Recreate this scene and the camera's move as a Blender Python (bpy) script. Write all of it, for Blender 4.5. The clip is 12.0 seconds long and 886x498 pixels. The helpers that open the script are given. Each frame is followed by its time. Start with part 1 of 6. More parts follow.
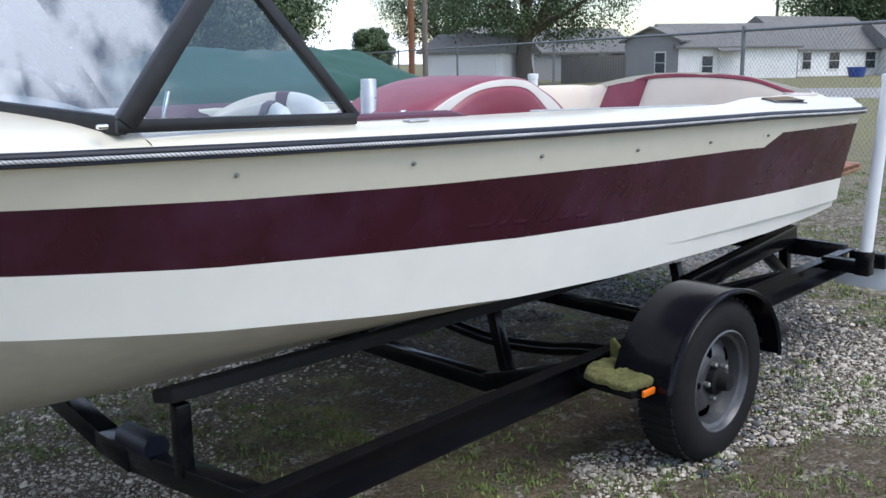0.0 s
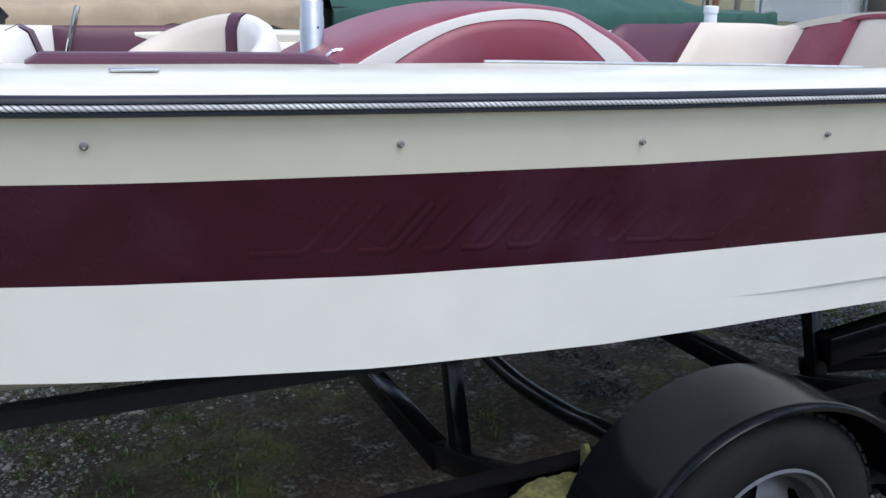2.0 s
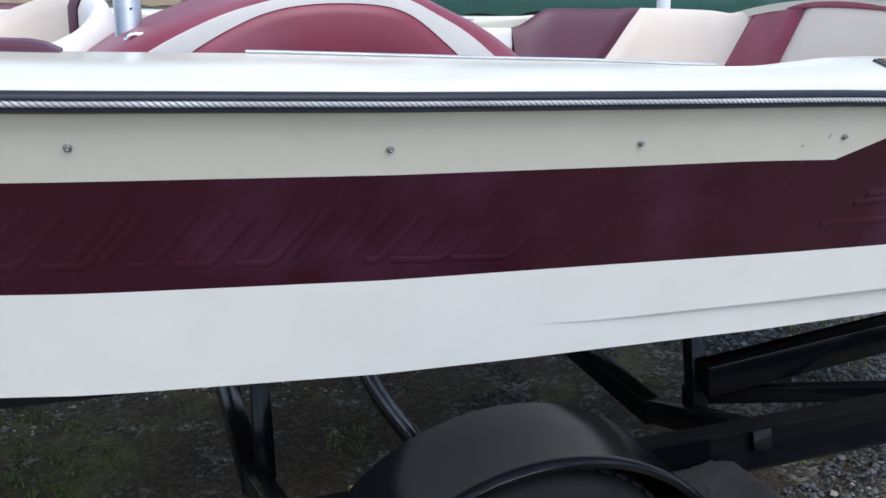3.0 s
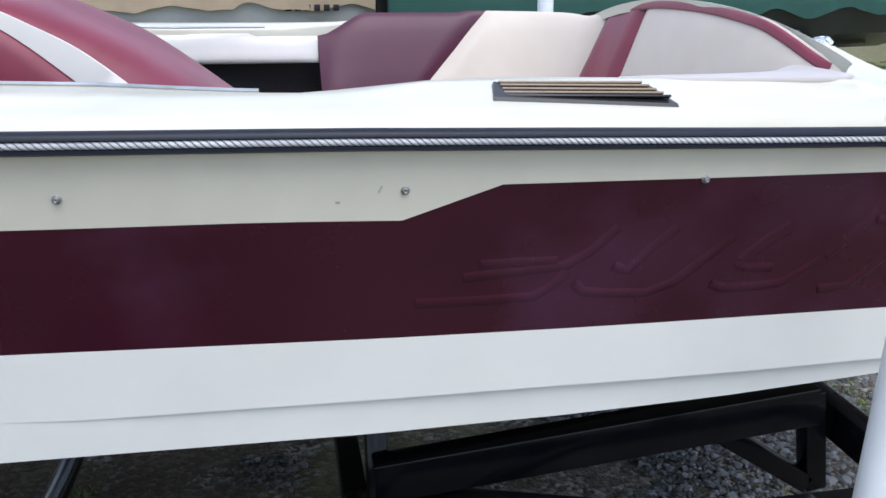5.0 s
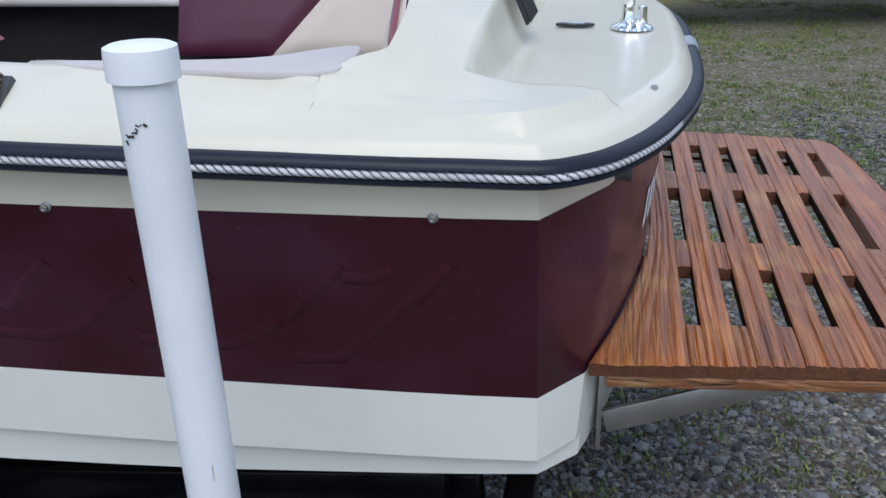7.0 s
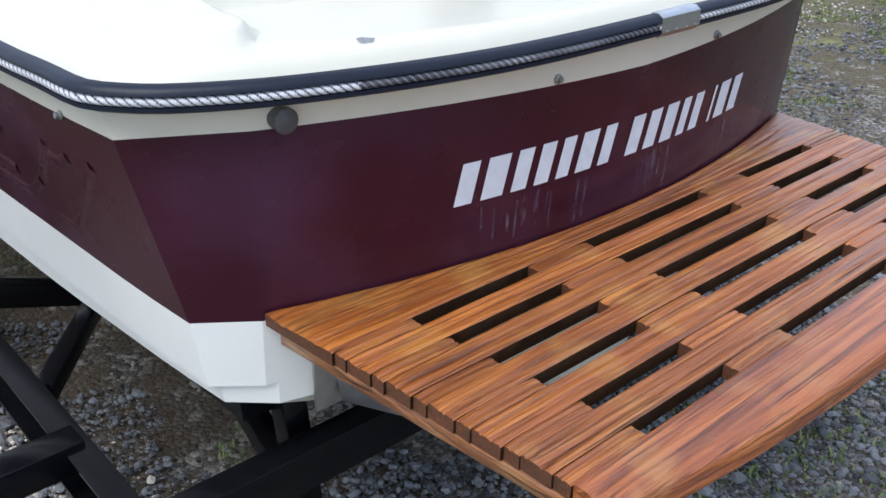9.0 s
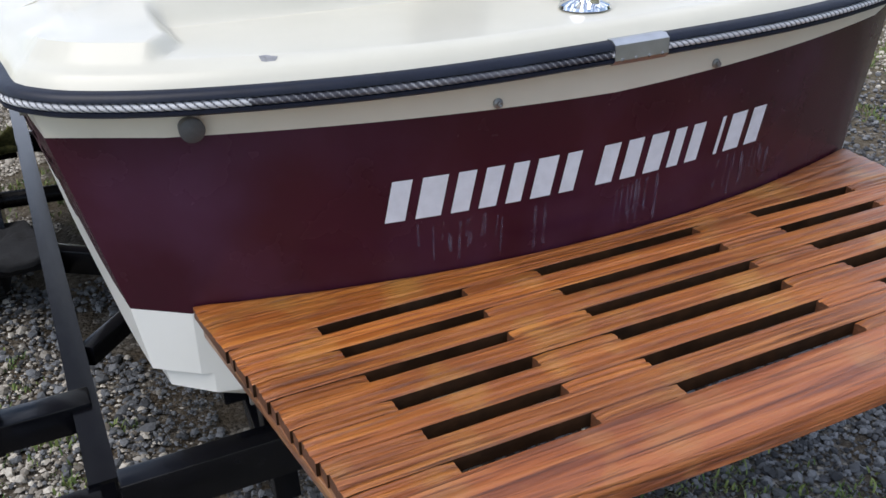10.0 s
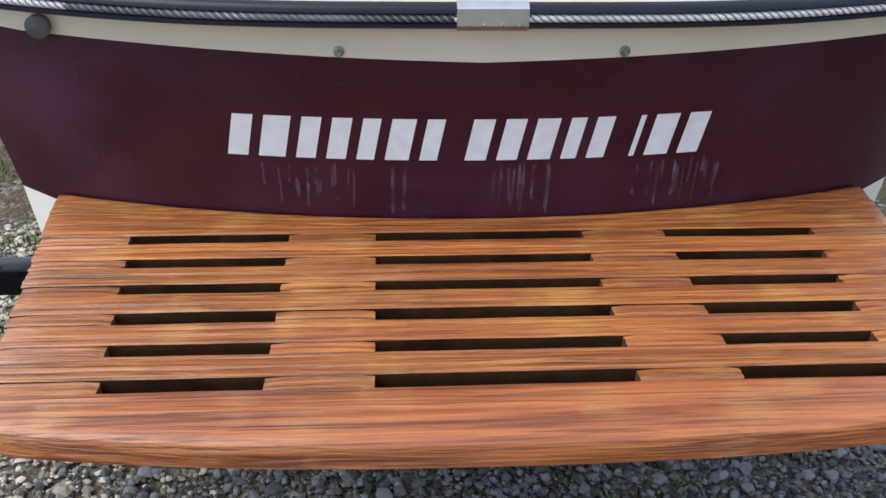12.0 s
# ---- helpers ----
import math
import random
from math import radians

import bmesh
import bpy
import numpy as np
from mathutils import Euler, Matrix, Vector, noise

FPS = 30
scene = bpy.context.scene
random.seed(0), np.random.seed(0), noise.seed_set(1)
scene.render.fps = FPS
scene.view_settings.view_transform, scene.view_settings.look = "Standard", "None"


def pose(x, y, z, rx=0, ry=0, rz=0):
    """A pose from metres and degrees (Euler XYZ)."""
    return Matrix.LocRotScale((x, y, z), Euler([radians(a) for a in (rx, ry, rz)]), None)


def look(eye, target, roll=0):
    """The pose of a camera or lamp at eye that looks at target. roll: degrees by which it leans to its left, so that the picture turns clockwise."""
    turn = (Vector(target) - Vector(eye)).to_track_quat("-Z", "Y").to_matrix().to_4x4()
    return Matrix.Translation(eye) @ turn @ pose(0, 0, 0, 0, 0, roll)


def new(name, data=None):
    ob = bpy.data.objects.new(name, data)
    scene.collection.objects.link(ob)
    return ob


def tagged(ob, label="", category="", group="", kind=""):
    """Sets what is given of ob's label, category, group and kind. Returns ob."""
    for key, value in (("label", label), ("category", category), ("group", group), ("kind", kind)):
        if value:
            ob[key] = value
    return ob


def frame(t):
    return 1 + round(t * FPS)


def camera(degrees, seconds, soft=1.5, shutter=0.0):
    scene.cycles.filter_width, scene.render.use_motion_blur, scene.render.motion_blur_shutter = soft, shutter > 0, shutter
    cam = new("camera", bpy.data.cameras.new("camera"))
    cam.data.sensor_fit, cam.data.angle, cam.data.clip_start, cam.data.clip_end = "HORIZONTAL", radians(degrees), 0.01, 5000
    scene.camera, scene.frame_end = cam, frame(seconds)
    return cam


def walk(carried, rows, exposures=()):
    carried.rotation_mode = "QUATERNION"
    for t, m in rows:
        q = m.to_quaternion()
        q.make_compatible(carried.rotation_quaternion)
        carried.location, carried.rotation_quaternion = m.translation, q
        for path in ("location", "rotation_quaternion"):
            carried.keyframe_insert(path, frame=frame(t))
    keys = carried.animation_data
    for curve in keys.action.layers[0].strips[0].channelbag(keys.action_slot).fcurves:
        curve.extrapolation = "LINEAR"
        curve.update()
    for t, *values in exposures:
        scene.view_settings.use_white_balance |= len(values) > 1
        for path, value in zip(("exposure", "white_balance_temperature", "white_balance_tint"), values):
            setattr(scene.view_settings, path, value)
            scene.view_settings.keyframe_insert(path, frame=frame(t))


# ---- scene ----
cam = camera(51.3, 12.0)

PATH = [
    (0, (-5.502, -3.023, 1.576), (-4.141, -1.613, 1.179), -0.73),
    (0.5, (-5.023, -2.943, 1.588), (-3.815, -1.393, 1.212), -0.46),
    (1.0, (-4.558, -2.801, 1.574), (-3.439, -1.204, 1.13), -0.79),
    (1.5, (-4.145, -2.72, 1.555), (-3.187, -1.036, 1.058), 0.34),
    (2, (-3.734, -2.663, 1.555), (-2.948, -0.908, 1.008), 1.23),
    (2.5, (-3.398, -2.628, 1.574), (-2.707, -0.838, 1.011), 1.56),
    (3.0, (-3.012, -2.661, 1.579), (-2.358, -0.867, 0.985), 1.95),
    (3.2, (-2.871, -2.667, 1.51), (-2.237, -0.847, 0.977), 0.81),
    (4.8, (-1.792, -2.503, 1.589), (-1.391, -0.649, 0.955), 1.27),
    (5, (-1.628, -2.484, 1.598), (-1.287, -0.607, 0.997), 0.78),
    (5.5, (-1.225, -2.425, 1.588), (-1.096, -0.532, 0.954), -1.02),
    (6, (-0.747, -2.354, 1.628), (-0.883, -0.488, 0.921), -2.01),
    (6.5, (-0.415, -2.18, 1.639), (-0.608, -0.332, 0.9), -1.23),
    (7, (-0.098, -2.034, 1.646), (-0.441, -0.218, 0.881), -1.0),
    (7.5, (0.239, -1.915, 1.665), (-0.309, -0.169, 0.858), -0.8),
    (7.7, (0.369, -1.836, 1.642), (-0.278, -0.123, 0.838), -0.7),
    (9.3, (1.058, -1.206, 1.656), (-0.36, -0.142, 0.73), -0.0),
    (9.5, (1.101, -1.126, 1.667), (-0.359, -0.115, 0.747), -0.3),
    (10, (1.249, -0.913, 1.681), (-0.358, -0.154, 0.765), -1.6),
    (10.5, (1.348, -0.716, 1.689), (-0.321, -0.13, 0.755), -0.0),
    (11, (1.305, -0.52, 1.68), (-0.384, -0.04, 0.722), 1.8),
    (11.3, (1.31, -0.427, 1.663), (-0.414, -0.091, 0.706), 0.8),
    (11.5, (1.32, -0.355, 1.667), (-0.409, -0.124, 0.689), 0.3),
    (12, (1.39, -0.154, 1.651), (-0.342, -0.031, 0.658), 1.2),
]
EXPOSURE = [
    (0.0, 0.86, 6550, 10), (0.5, 0.54, 6550, 10), (1.0, 0.54, 6500, 10), (1.5, 0.70, 6500, 10), (2.5, 0.80, 6450, 10), (5.0, 0.82, 6450, 10), (5.3, 0.70, 6450, 10), (6.0, 0.70, 6400, 10),
    (7.0, 0.40, 6300, 9), (7.7, 0.36, 6250, 8), (9.3, 1.00, 6500, 10), (9.6, 0.92, 6600, 10), (10.0, 0.66, 6750, 11), (11.0, 0.64, 6950, 11), (11.5, 0.64, 6950, 11), (12.0, 1.00, 7000, 10),
]
walk(cam, [(t, look(eye, target, roll)) for t, eye, target, roll in PATH], EXPOSURE)

# ---- light ----
SUN_DIR = Vector((0.10, -0.50, 0.86)).normalized()      # towards the veiled sun
world = bpy.data.worlds.new("sky")
scene.world = world
world.use_nodes = True
wn, wl = world.node_tree.nodes, world.node_tree.links
wn.clear()
w_out = wn.new("ShaderNodeOutputWorld")
w_bg = wn.new("ShaderNodeBackground")
w_sky = wn.new("ShaderNodeTexSky")
w_sky.sky_type = "NISHITA"
w_sky.sun_disc = False
w_sky.sun_elevation = math.asin(SUN_DIR.z)
w_sky.sun_rotation = math.atan2(SUN_DIR.x, SUN_DIR.y)
w_sky.air_density, w_sky.dust_density = 1.0, 0.5
w_co = wn.new("ShaderNodeTexCoord")
w_map = wn.new("ShaderNodeMapping")
w_map.inputs["Scale"].default_value = (1.6, 1.6, 4.0)
w_noise = wn.new("ShaderNodeTexNoise")
w_noise.inputs["Scale"].default_value = 3.4
w_noise.inputs["Detail"].default_value = 7
w_noise.inputs["Roughness"].default_value = 0.55
w_ramp = wn.new("ShaderNodeValToRGB")
w_ramp.color_ramp.elements[0].position, w_ramp.color_ramp.elements[1].position = 0.475, 0.595
w_mix = wn.new("ShaderNodeMixRGB")
w_mix.inputs["Color2"].default_value = (9.8, 11.0, 13.8, 1)
wl.new(w_co.outputs["Generated"], w_map.inputs["Vector"])
wl.new(w_map.outputs["Vector"], w_noise.inputs["Vector"])
wl.new(w_noise.outputs["Fac"], w_ramp.inputs["Fac"])
wl.new(w_ramp.outputs["Color"], w_mix.inputs["Fac"])
wl.new(w_sky.outputs["Color"], w_mix.inputs["Color1"])
wl.new(w_mix.outputs["Color"], w_bg.inputs["Color"])
w_bg.inputs["Strength"].default_value = 0.11
wl.new(w_bg.outputs["Background"], w_out.inputs["Surface"])

sun = new("sun", bpy.data.lights.new("sun", "SUN"))
sun.data.energy, sun.data.angle, sun.data.color = 1.5, radians(45), (1.0, 0.975, 0.95)
sun.matrix_world = look((0, 0, 30), Vector((0, 0, 30)) - SUN_DIR)


# ---- materials ----
def mat(name, base, rough=0.5, metal=0.0, coat=0.0, grain=0.0, grain_scale=60.0, stain=0.0, stain_scale=3.0,
        bump=0.0, bump_scale=120.0, stretch=(1, 1, 1), stain_colour=None, spec=0.5, vary=0.0, rough_var=0.0):
    """Principled surface with fine grain, broad stains or sheen patches and relief, in object metres."""
    m = bpy.data.materials.new(name)
    m.use_nodes = True
    n, l = m.node_tree.nodes, m.node_tree.links
    b = n["Principled BSDF"]
    b.inputs["Roughness"].default_value, b.inputs["Metallic"].default_value = rough, metal
    b.inputs["Coat Weight"].default_value, b.inputs["Coat Roughness"].default_value = coat, 0.06
    b.inputs["Specular IOR Level"].default_value = spec
    tc = n.new("ShaderNodeTexCoord")
    mp = n.new("ShaderNodeMapping")
    mp.inputs["Scale"].default_value = stretch
    l.new(tc.outputs["Object"], mp.inputs["Vector"])
    colour = None

    def tex(scale, detail=5):
        t = n.new("ShaderNodeTexNoise")
        t.inputs["Scale"].default_value, t.inputs["Detail"].default_value = scale, detail
        l.new(mp.outputs["Vector"], t.inputs["Vector"])
        return t.outputs["Fac"]

    def mixed(fac, a, c, lo=0.35, hi=0.7, amount=1.0):
        r = n.new("ShaderNodeMapRange")
        r.inputs["From Min"].default_value, r.inputs["From Max"].default_value = lo, hi
        r.inputs["To Max"].default_value = amount
        l.new(fac, r.inputs["Value"])
        x = n.new("ShaderNodeMixRGB")
        l.new(r.outputs["Result"], x.inputs["Fac"])
        for sock, v in (("Color1", a), ("Color2", c)):
            if isinstance(v, tuple):
                x.inputs[sock].default_value = (*v, 1)
            else:
                l.new(v, x.inputs[sock])
        return x.outputs["Color"]

    if grain or stain or vary:
        colour = mixed(tex(grain_scale), base, tuple(c * (1 - grain) for c in base))
        if stain:
            sc = stain_colour or tuple(c * 0.55 for c in base)
            colour = mixed(tex(stain_scale, 8), colour, sc, 0.48, 0.78, stain)
        if vary:
            oi = n.new("ShaderNodeObjectInfo")
            colour = mixed(oi.outputs["Random"], colour, tuple(c * (1 - vary) for c in base), 0.0, 1.0, 0.8)
        l.new(colour, b.inputs["Base Color"])
    else:
        b.inputs["Base Color"].default_value = (*base, 1)
    if rough_var:
        r = n.new("ShaderNodeMapRange")
        r.inputs["To Min"].default_value, r.inputs["To Max"].default_value = max(0, rough - rough_var), rough + rough_var
        l.new(tex(stain_scale * 2.3), r.inputs["Value"])
        l.new(r.outputs["Result"], b.inputs["Roughness"])
    if bump:
        bp = n.new("ShaderNodeBump")
        bp.inputs["Strength"].default_value, bp.inputs["Distance"].default_value = bump, 0.004
        l.new(tex(bump_scale), bp.inputs["Height"])
        l.new(bp.outputs["Normal"], b.inputs["Normal"])
    return m


GEL_CREAM = mat("gelcoat_cream", (0.69, 0.65, 0.54), 0.28, coat=0.2, grain=0.05, grain_scale=9, stain=0.25, stain_scale=2.2, stain_colour=(0.60, 0.55, 0.43))
GEL_WHITE = mat("gelcoat_white", (0.78, 0.765, 0.71), 0.32, coat=0.2, grain=0.04, grain_scale=7, stain=0.2, stain_scale=2.5, stain_colour=(0.66, 0.65, 0.58))
GEL_DECK = mat("gelcoat_deck", (0.60, 0.572, 0.475), 0.24, spec=0.38, grain=0.04, grain_scale=8, stain=0.2, stain_scale=2.0, stain_colour=(0.60, 0.56, 0.46))
GEL_BOTTOM = mat("gelcoat_bottom", (0.62, 0.58, 0.50), 0.45, grain=0.08, grain_scale=12, stain=0.4, stain_scale=3.0)
# The purple patches put hazy sky reflections into the maroon's colour.
GEL_MAROON = mat("gelcoat_maroon", (0.046, 0.0082, 0.0165), 0.25, spec=0.32, coat=0.0, grain=0.2, grain_scale=5, stain=0.7, stain_scale=3.6, stain_colour=(0.078, 0.028, 0.060), rough_var=0.13)
RUBBER = mat("black_rubber", (0.007, 0.010, 0.022), 0.42, spec=0.30, grain=0.3, grain_scale=40, bump=0.1, bump_scale=200)
ALU = mat("aluminium", (0.55, 0.56, 0.57), 0.38, metal=1.0, grain=0.15, grain_scale=30, stain=0.3, stain_scale=9, rough_var=0.12)
STEEL_DARK = mat("weathered_steel", (0.33, 0.33, 0.32), 0.5, metal=0.8, grain=0.25, grain_scale=40, stain=0.5, stain_scale=12)
CHROME = mat("chrome", (0.85, 0.86, 0.88), 0.08, metal=1.0)
VINYL_MAROON = mat("vinyl_maroon", (0.20, 0.022, 0.045), 0.42, grain=0.12, grain_scale=6, stain=0.45, stain_scale=3.5, stain_colour=(0.30, 0.10, 0.14), bump=0.12, bump_scale=400)
VINYL_DARK = mat("vinyl_burgundy", (0.082, 0.015, 0.038), 0.45, grain=0.15, grain_scale=6, stain=0.3, stain_scale=4, bump=0.12, bump_scale=400)
VINYL_TAN = mat("vinyl_tan", (0.62, 0.54, 0.46), 0.48, grain=0.06, grain_scale=7, stain=0.35, stain_scale=4, stain_colour=(0.52, 0.42, 0.34), bump=0.12, bump_scale=400)
VINYL_WHITE = mat("vinyl_white", (0.72, 0.68, 0.64), 0.45, grain=0.05, grain_scale=7, stain=0.25, stain_scale=4, bump=0.12, bump_scale=400)
VINYL_PALE = mat("vinyl_pale", (0.50, 0.46, 0.44), 0.5, grain=0.05, grain_scale=7, stain=0.3, stain_scale=4, stain_colour=(0.42, 0.37, 0.34), bump=0.12, bump_scale=400)
CARPET_DARK = mat("dark_carpet", (0.02, 0.018, 0.02), 0.95, grain=0.4, grain_scale=150, bump=0.6, bump_scale=300)
BLACK_PAINT = mat("black_trailer_paint", (0.0045, 0.0046, 0.0065), 0.19, grain=0.3, grain_scale=30, stain=0.3, stain_scale=7, stain_colour=(0.014, 0.013, 0.012), spec=0.2, rough_var=0.1, bump=0.03, bump_scale=90)
FENDER = mat("black_fender_enamel", (0.0040, 0.0043, 0.0070), 0.17, spec=0.17, grain=0.3, grain_scale=25, stain=0.5, stain_scale=5, stain_colour=(0.010, 0.010, 0.012), rough_var=0.06, bump=0.05, bump_scale=30)
BUNK = mat("bunk_carpet", (0.010, 0.010, 0.011), 0.95, grain=0.4, grain_scale=120, bump=0.7, bump_scale=260)
TYRE = mat("tyre_rubber", (0.009, 0.009, 0.010), 0.72, spec=0.18, grain=0.25, grain_scale=50, stain=0.35, stain_scale=8, stain_colour=(0.024, 0.022, 0.02), bump=0.15, bump_scale=150)
RIM = mat("silver_wheel_paint", (0.092, 0.094, 0.102), 0.40, metal=0.5, grain=0.15, grain_scale=40, stain=0.6, stain_scale=14, stain_colour=(0.055, 0.050, 0.045), rough_var=0.12)
ALGAE = mat("mossy_carpet", (0.135, 0.135, 0.042), 0.95, grain=0.6, grain_scale=90, stain=0.98, stain_scale=15, stain_colour=(0.018, 0.018, 0.012), bump=0.9, bump_scale=220)
PVC = mat("white_pvc", (0.76, 0.78, 0.80), 0.36, grain=0.05, grain_scale=10, stain=0.15, stain_scale=8, stain_colour=(0.6, 0.58, 0.52))
AMBER = mat("amber_lens", (0.75, 0.16, 0.01), 0.25, coat=0.4)
RED_LENS = mat("red_reflector", (0.11, 0.006, 0.008), 0.25, coat=0.3, grain=0.3, grain_scale=90)
PLATE_W = mat("plate_white", (0.66, 0.70, 0.76), 0.35, grain=0.05, grain_scale=30)
PLATE_B = mat("plate_blue", (0.03, 0.05, 0.22), 0.4)
DECAL = mat("white_decal", (0.72, 0.74, 0.78), 0.45, grain=0.1, grain_scale=50, stain=0.2, stain_scale=30)
BLACK_PLASTIC = mat("black_plastic", (0.015, 0.015, 0.017), 0.4, grain=0.2, grain_scale=60)
LOUVRE_TAN = mat("sunbleached_louvre", (0.30, 0.22, 0.15), 0.5, grain=0.25, grain_scale=50, stretch=(1, 8, 8))
FRAME_BLACK = mat("anodised_black", (0.016, 0.016, 0.019), 0.35, metal=0.3, grain=0.3, grain_scale=30, stain=0.3, stain_scale=9, stain_colour=(0.05, 0.05, 0.05))
CAP_GREY = mat("oxidised_cap", (0.13, 0.13, 0.13), 0.55, metal=0.4, grain=0.3, grain_scale=60)
RUB_BROWN = mat("brown_rub", (0.50, 0.46, 0.38), 0.7, grain=0.5, grain_scale=300)
RUB_GREY = mat("grey_rub", (0.42, 0.41, 0.37), 0.6, grain=0.4, grain_scale=300)
WORN_GREY = mat("worn_gelcoat", (0.30, 0.30, 0.31), 0.7, grain=0.4, grain_scale=120)
DIRT_MARK = mat("scuff_black", (0.02, 0.018, 0.016), 0.8, grain=0.3, grain_scale=200)


def streaked(name, base, dark, light, scale, axis):
    """Oiled wood: long streaks along an axis, pores, and a different tone for every piece."""
    m = bpy.data.materials.new(name)
    m.use_nodes = True
    n, l = m.node_tree.nodes, m.node_tree.links
    b = n["Principled BSDF"]
    b.inputs["Coat Weight"].default_value, b.inputs["Coat Roughness"].default_value = 0.50, 0.30
    b.inputs["Specular IOR Level"].default_value = 0.6
    tc = n.new("ShaderNodeTexCoord")
    mp = n.new("ShaderNodeMapping")
    s = [scale * 14] * 3
    s[axis] = scale * 0.55
    mp.inputs["Scale"].default_value = s
    oi = n.new("ShaderNodeObjectInfo")
    add = n.new("ShaderNodeVectorMath")
    add.operation = "ADD"
    comb = n.new("ShaderNodeCombineXYZ")
    mul = n.new("ShaderNodeMath")
    mul.operation = "MULTIPLY"
    mul.inputs[1].default_value = 37.0
    l.new(oi.outputs["Random"], mul.inputs[0])
    for k in "XYZ":
        l.new(mul.outputs[0], comb.inputs[k])
    l.new(tc.outputs["Object"], add.inputs[0])
    l.new(comb.outputs[0], add.inputs[1])
    l.new(add.outputs[0], mp.inputs["Vector"])
    t1, t2 = n.new("ShaderNodeTexNoise"), n.new("ShaderNodeTexNoise")
    t1.inputs["Scale"].default_value, t1.inputs["Detail"].default_value, t1.inputs["Distortion"].default_value = 1.0, 6, 0.6
    t2.inputs["Scale"].default_value, t2.inputs["Detail"].default_value = 5.5, 4
    l.new(mp.outputs[0], t1.inputs["Vector"])
    l.new(mp.outputs[0], t2.inputs["Vector"])
    r = n.new("ShaderNodeValToRGB")
    e = r.color_ramp.elements
    e[0].position, e[0].color = 0.34, (*dark, 1)
    e[1].position, e[1].color = 0.68, (*light, 1)
    mid = e.new(0.5)
    mid.color = (*base, 1)
    l.new(t1.outputs["Fac"], r.inputs["Fac"])
    pore = n.new("ShaderNodeMapRange")
    pore.inputs["From Min"].default_value, pore.inputs["From Max"].default_value = 0.56, 0.72
    pore.inputs["To Max"].default_value = 0.34
    l.new(t2.outputs["Fac"], pore.inputs["Value"])
    x = n.new("ShaderNodeMixRGB")
    x.inputs["Color2"].default_value = (*[c * 0.35 for c in dark], 1)
    l.new(pore.outputs[0], x.inputs["Fac"])
    l.new(r.outputs["Color"], x.inputs["Color1"])
    worn = n.new("ShaderNodeTexNoise")
    worn.inputs["Scale"].default_value, worn.inputs["Detail"].default_value = 9, 7
    l.new(tc.outputs["Object"], worn.inputs["Vector"])
    wr = n.new("ShaderNodeMapRange")
    wr.inputs["From Min"].default_value, wr.inputs["From Max"].default_value, wr.inputs["To Max"].default_value = 0.54, 0.70, 0.75
    l.new(worn.outputs["Fac"], wr.inputs["Value"])
    wx = n.new("ShaderNodeMixRGB")
    wx.inputs["Color2"].default_value = (light[0] * 0.95, light[1] * 1.25, light[2] * 1.6, 1)
    l.new(wr.outputs[0], wx.inputs["Fac"])
    l.new(x.outputs[0], wx.inputs["Color1"])
    x = wx
    gm_ = n.new("ShaderNodeMapping")
    gs = [150.0] * 3
    gs[axis] = 2.6
    gm_.inputs["Scale"].default_value = gs
    l.new(add.outputs[0], gm_.inputs["Vector"])
    groove = n.new("ShaderNodeTexNoise")
    groove.inputs["Scale"].default_value, groove.inputs["Detail"].default_value, groove.inputs["Distortion"].default_value = 1.0, 3, 0.35
    l.new(gm_.outputs[0], groove.inputs["Vector"])
    gl_ = n.new("ShaderNodeMapRange")
    gl_.inputs["From Min"].default_value, gl_.inputs["From Max"].default_value, gl_.inputs["To Max"].default_value = 0.57, 0.65, 0.55
    l.new(groove.outputs["Fac"], gl_.inputs["Value"])
    gx = n.new("ShaderNodeMixRGB")
    gx.inputs["Color2"].default_value = (*[c * 0.45 for c in dark], 1)
    l.new(gl_.outputs[0], gx.inputs["Fac"])
    l.new(x.outputs[0], gx.inputs["Color1"])
    x = gx
    hsv = n.new("ShaderNodeHueSaturation")
    val = n.new("ShaderNodeMapRange")
    val.inputs["To Min"].default_value, val.inputs["To Max"].default_value = 0.80, 1.18
    l.new(oi.outputs["Random"], val.inputs["Value"])
    l.new(val.outputs[0], hsv.inputs["Value"])
    l.new(x.outputs[0], hsv.inputs["Color"])
    l.new(hsv.outputs[0], b.inputs["Base Color"])
    rr = n.new("ShaderNodeMapRange")
    rr.inputs["To Min"].default_value, rr.inputs["To Max"].default_value = 0.30, 0.55
    l.new(t1.outputs["Fac"], rr.inputs["Value"])
    l.new(rr.outputs[0], b.inputs["Roughness"])
    bp = n.new("ShaderNodeBump")
    bp.inputs["Strength"].default_value, bp.inputs["Distance"].default_value = 0.45, 0.002
    l.new(t2.outputs["Fac"], bp.inputs["Height"])
    ridge = n.new("ShaderNodeBump")
    ridge.inputs["Strength"].default_value, ridge.inputs["Distance"].default_value = 0.9, 0.012
    l.new(t1.outputs["Fac"], ridge.inputs["Height"])
    l.new(ridge.outputs[0], bp.inputs["Normal"])
    cut = n.new("ShaderNodeBump")
    cut.invert = True
    cut.inputs["Strength"].default_value, cut.inputs["Distance"].default_value = 0.8, 0.0025
    l.new(gl_.outputs[0], cut.inputs["Height"])
    l.new(bp.outputs[0], cut.inputs["Normal"])
    l.new(cut.outputs[0], b.inputs["Normal"])
    return m


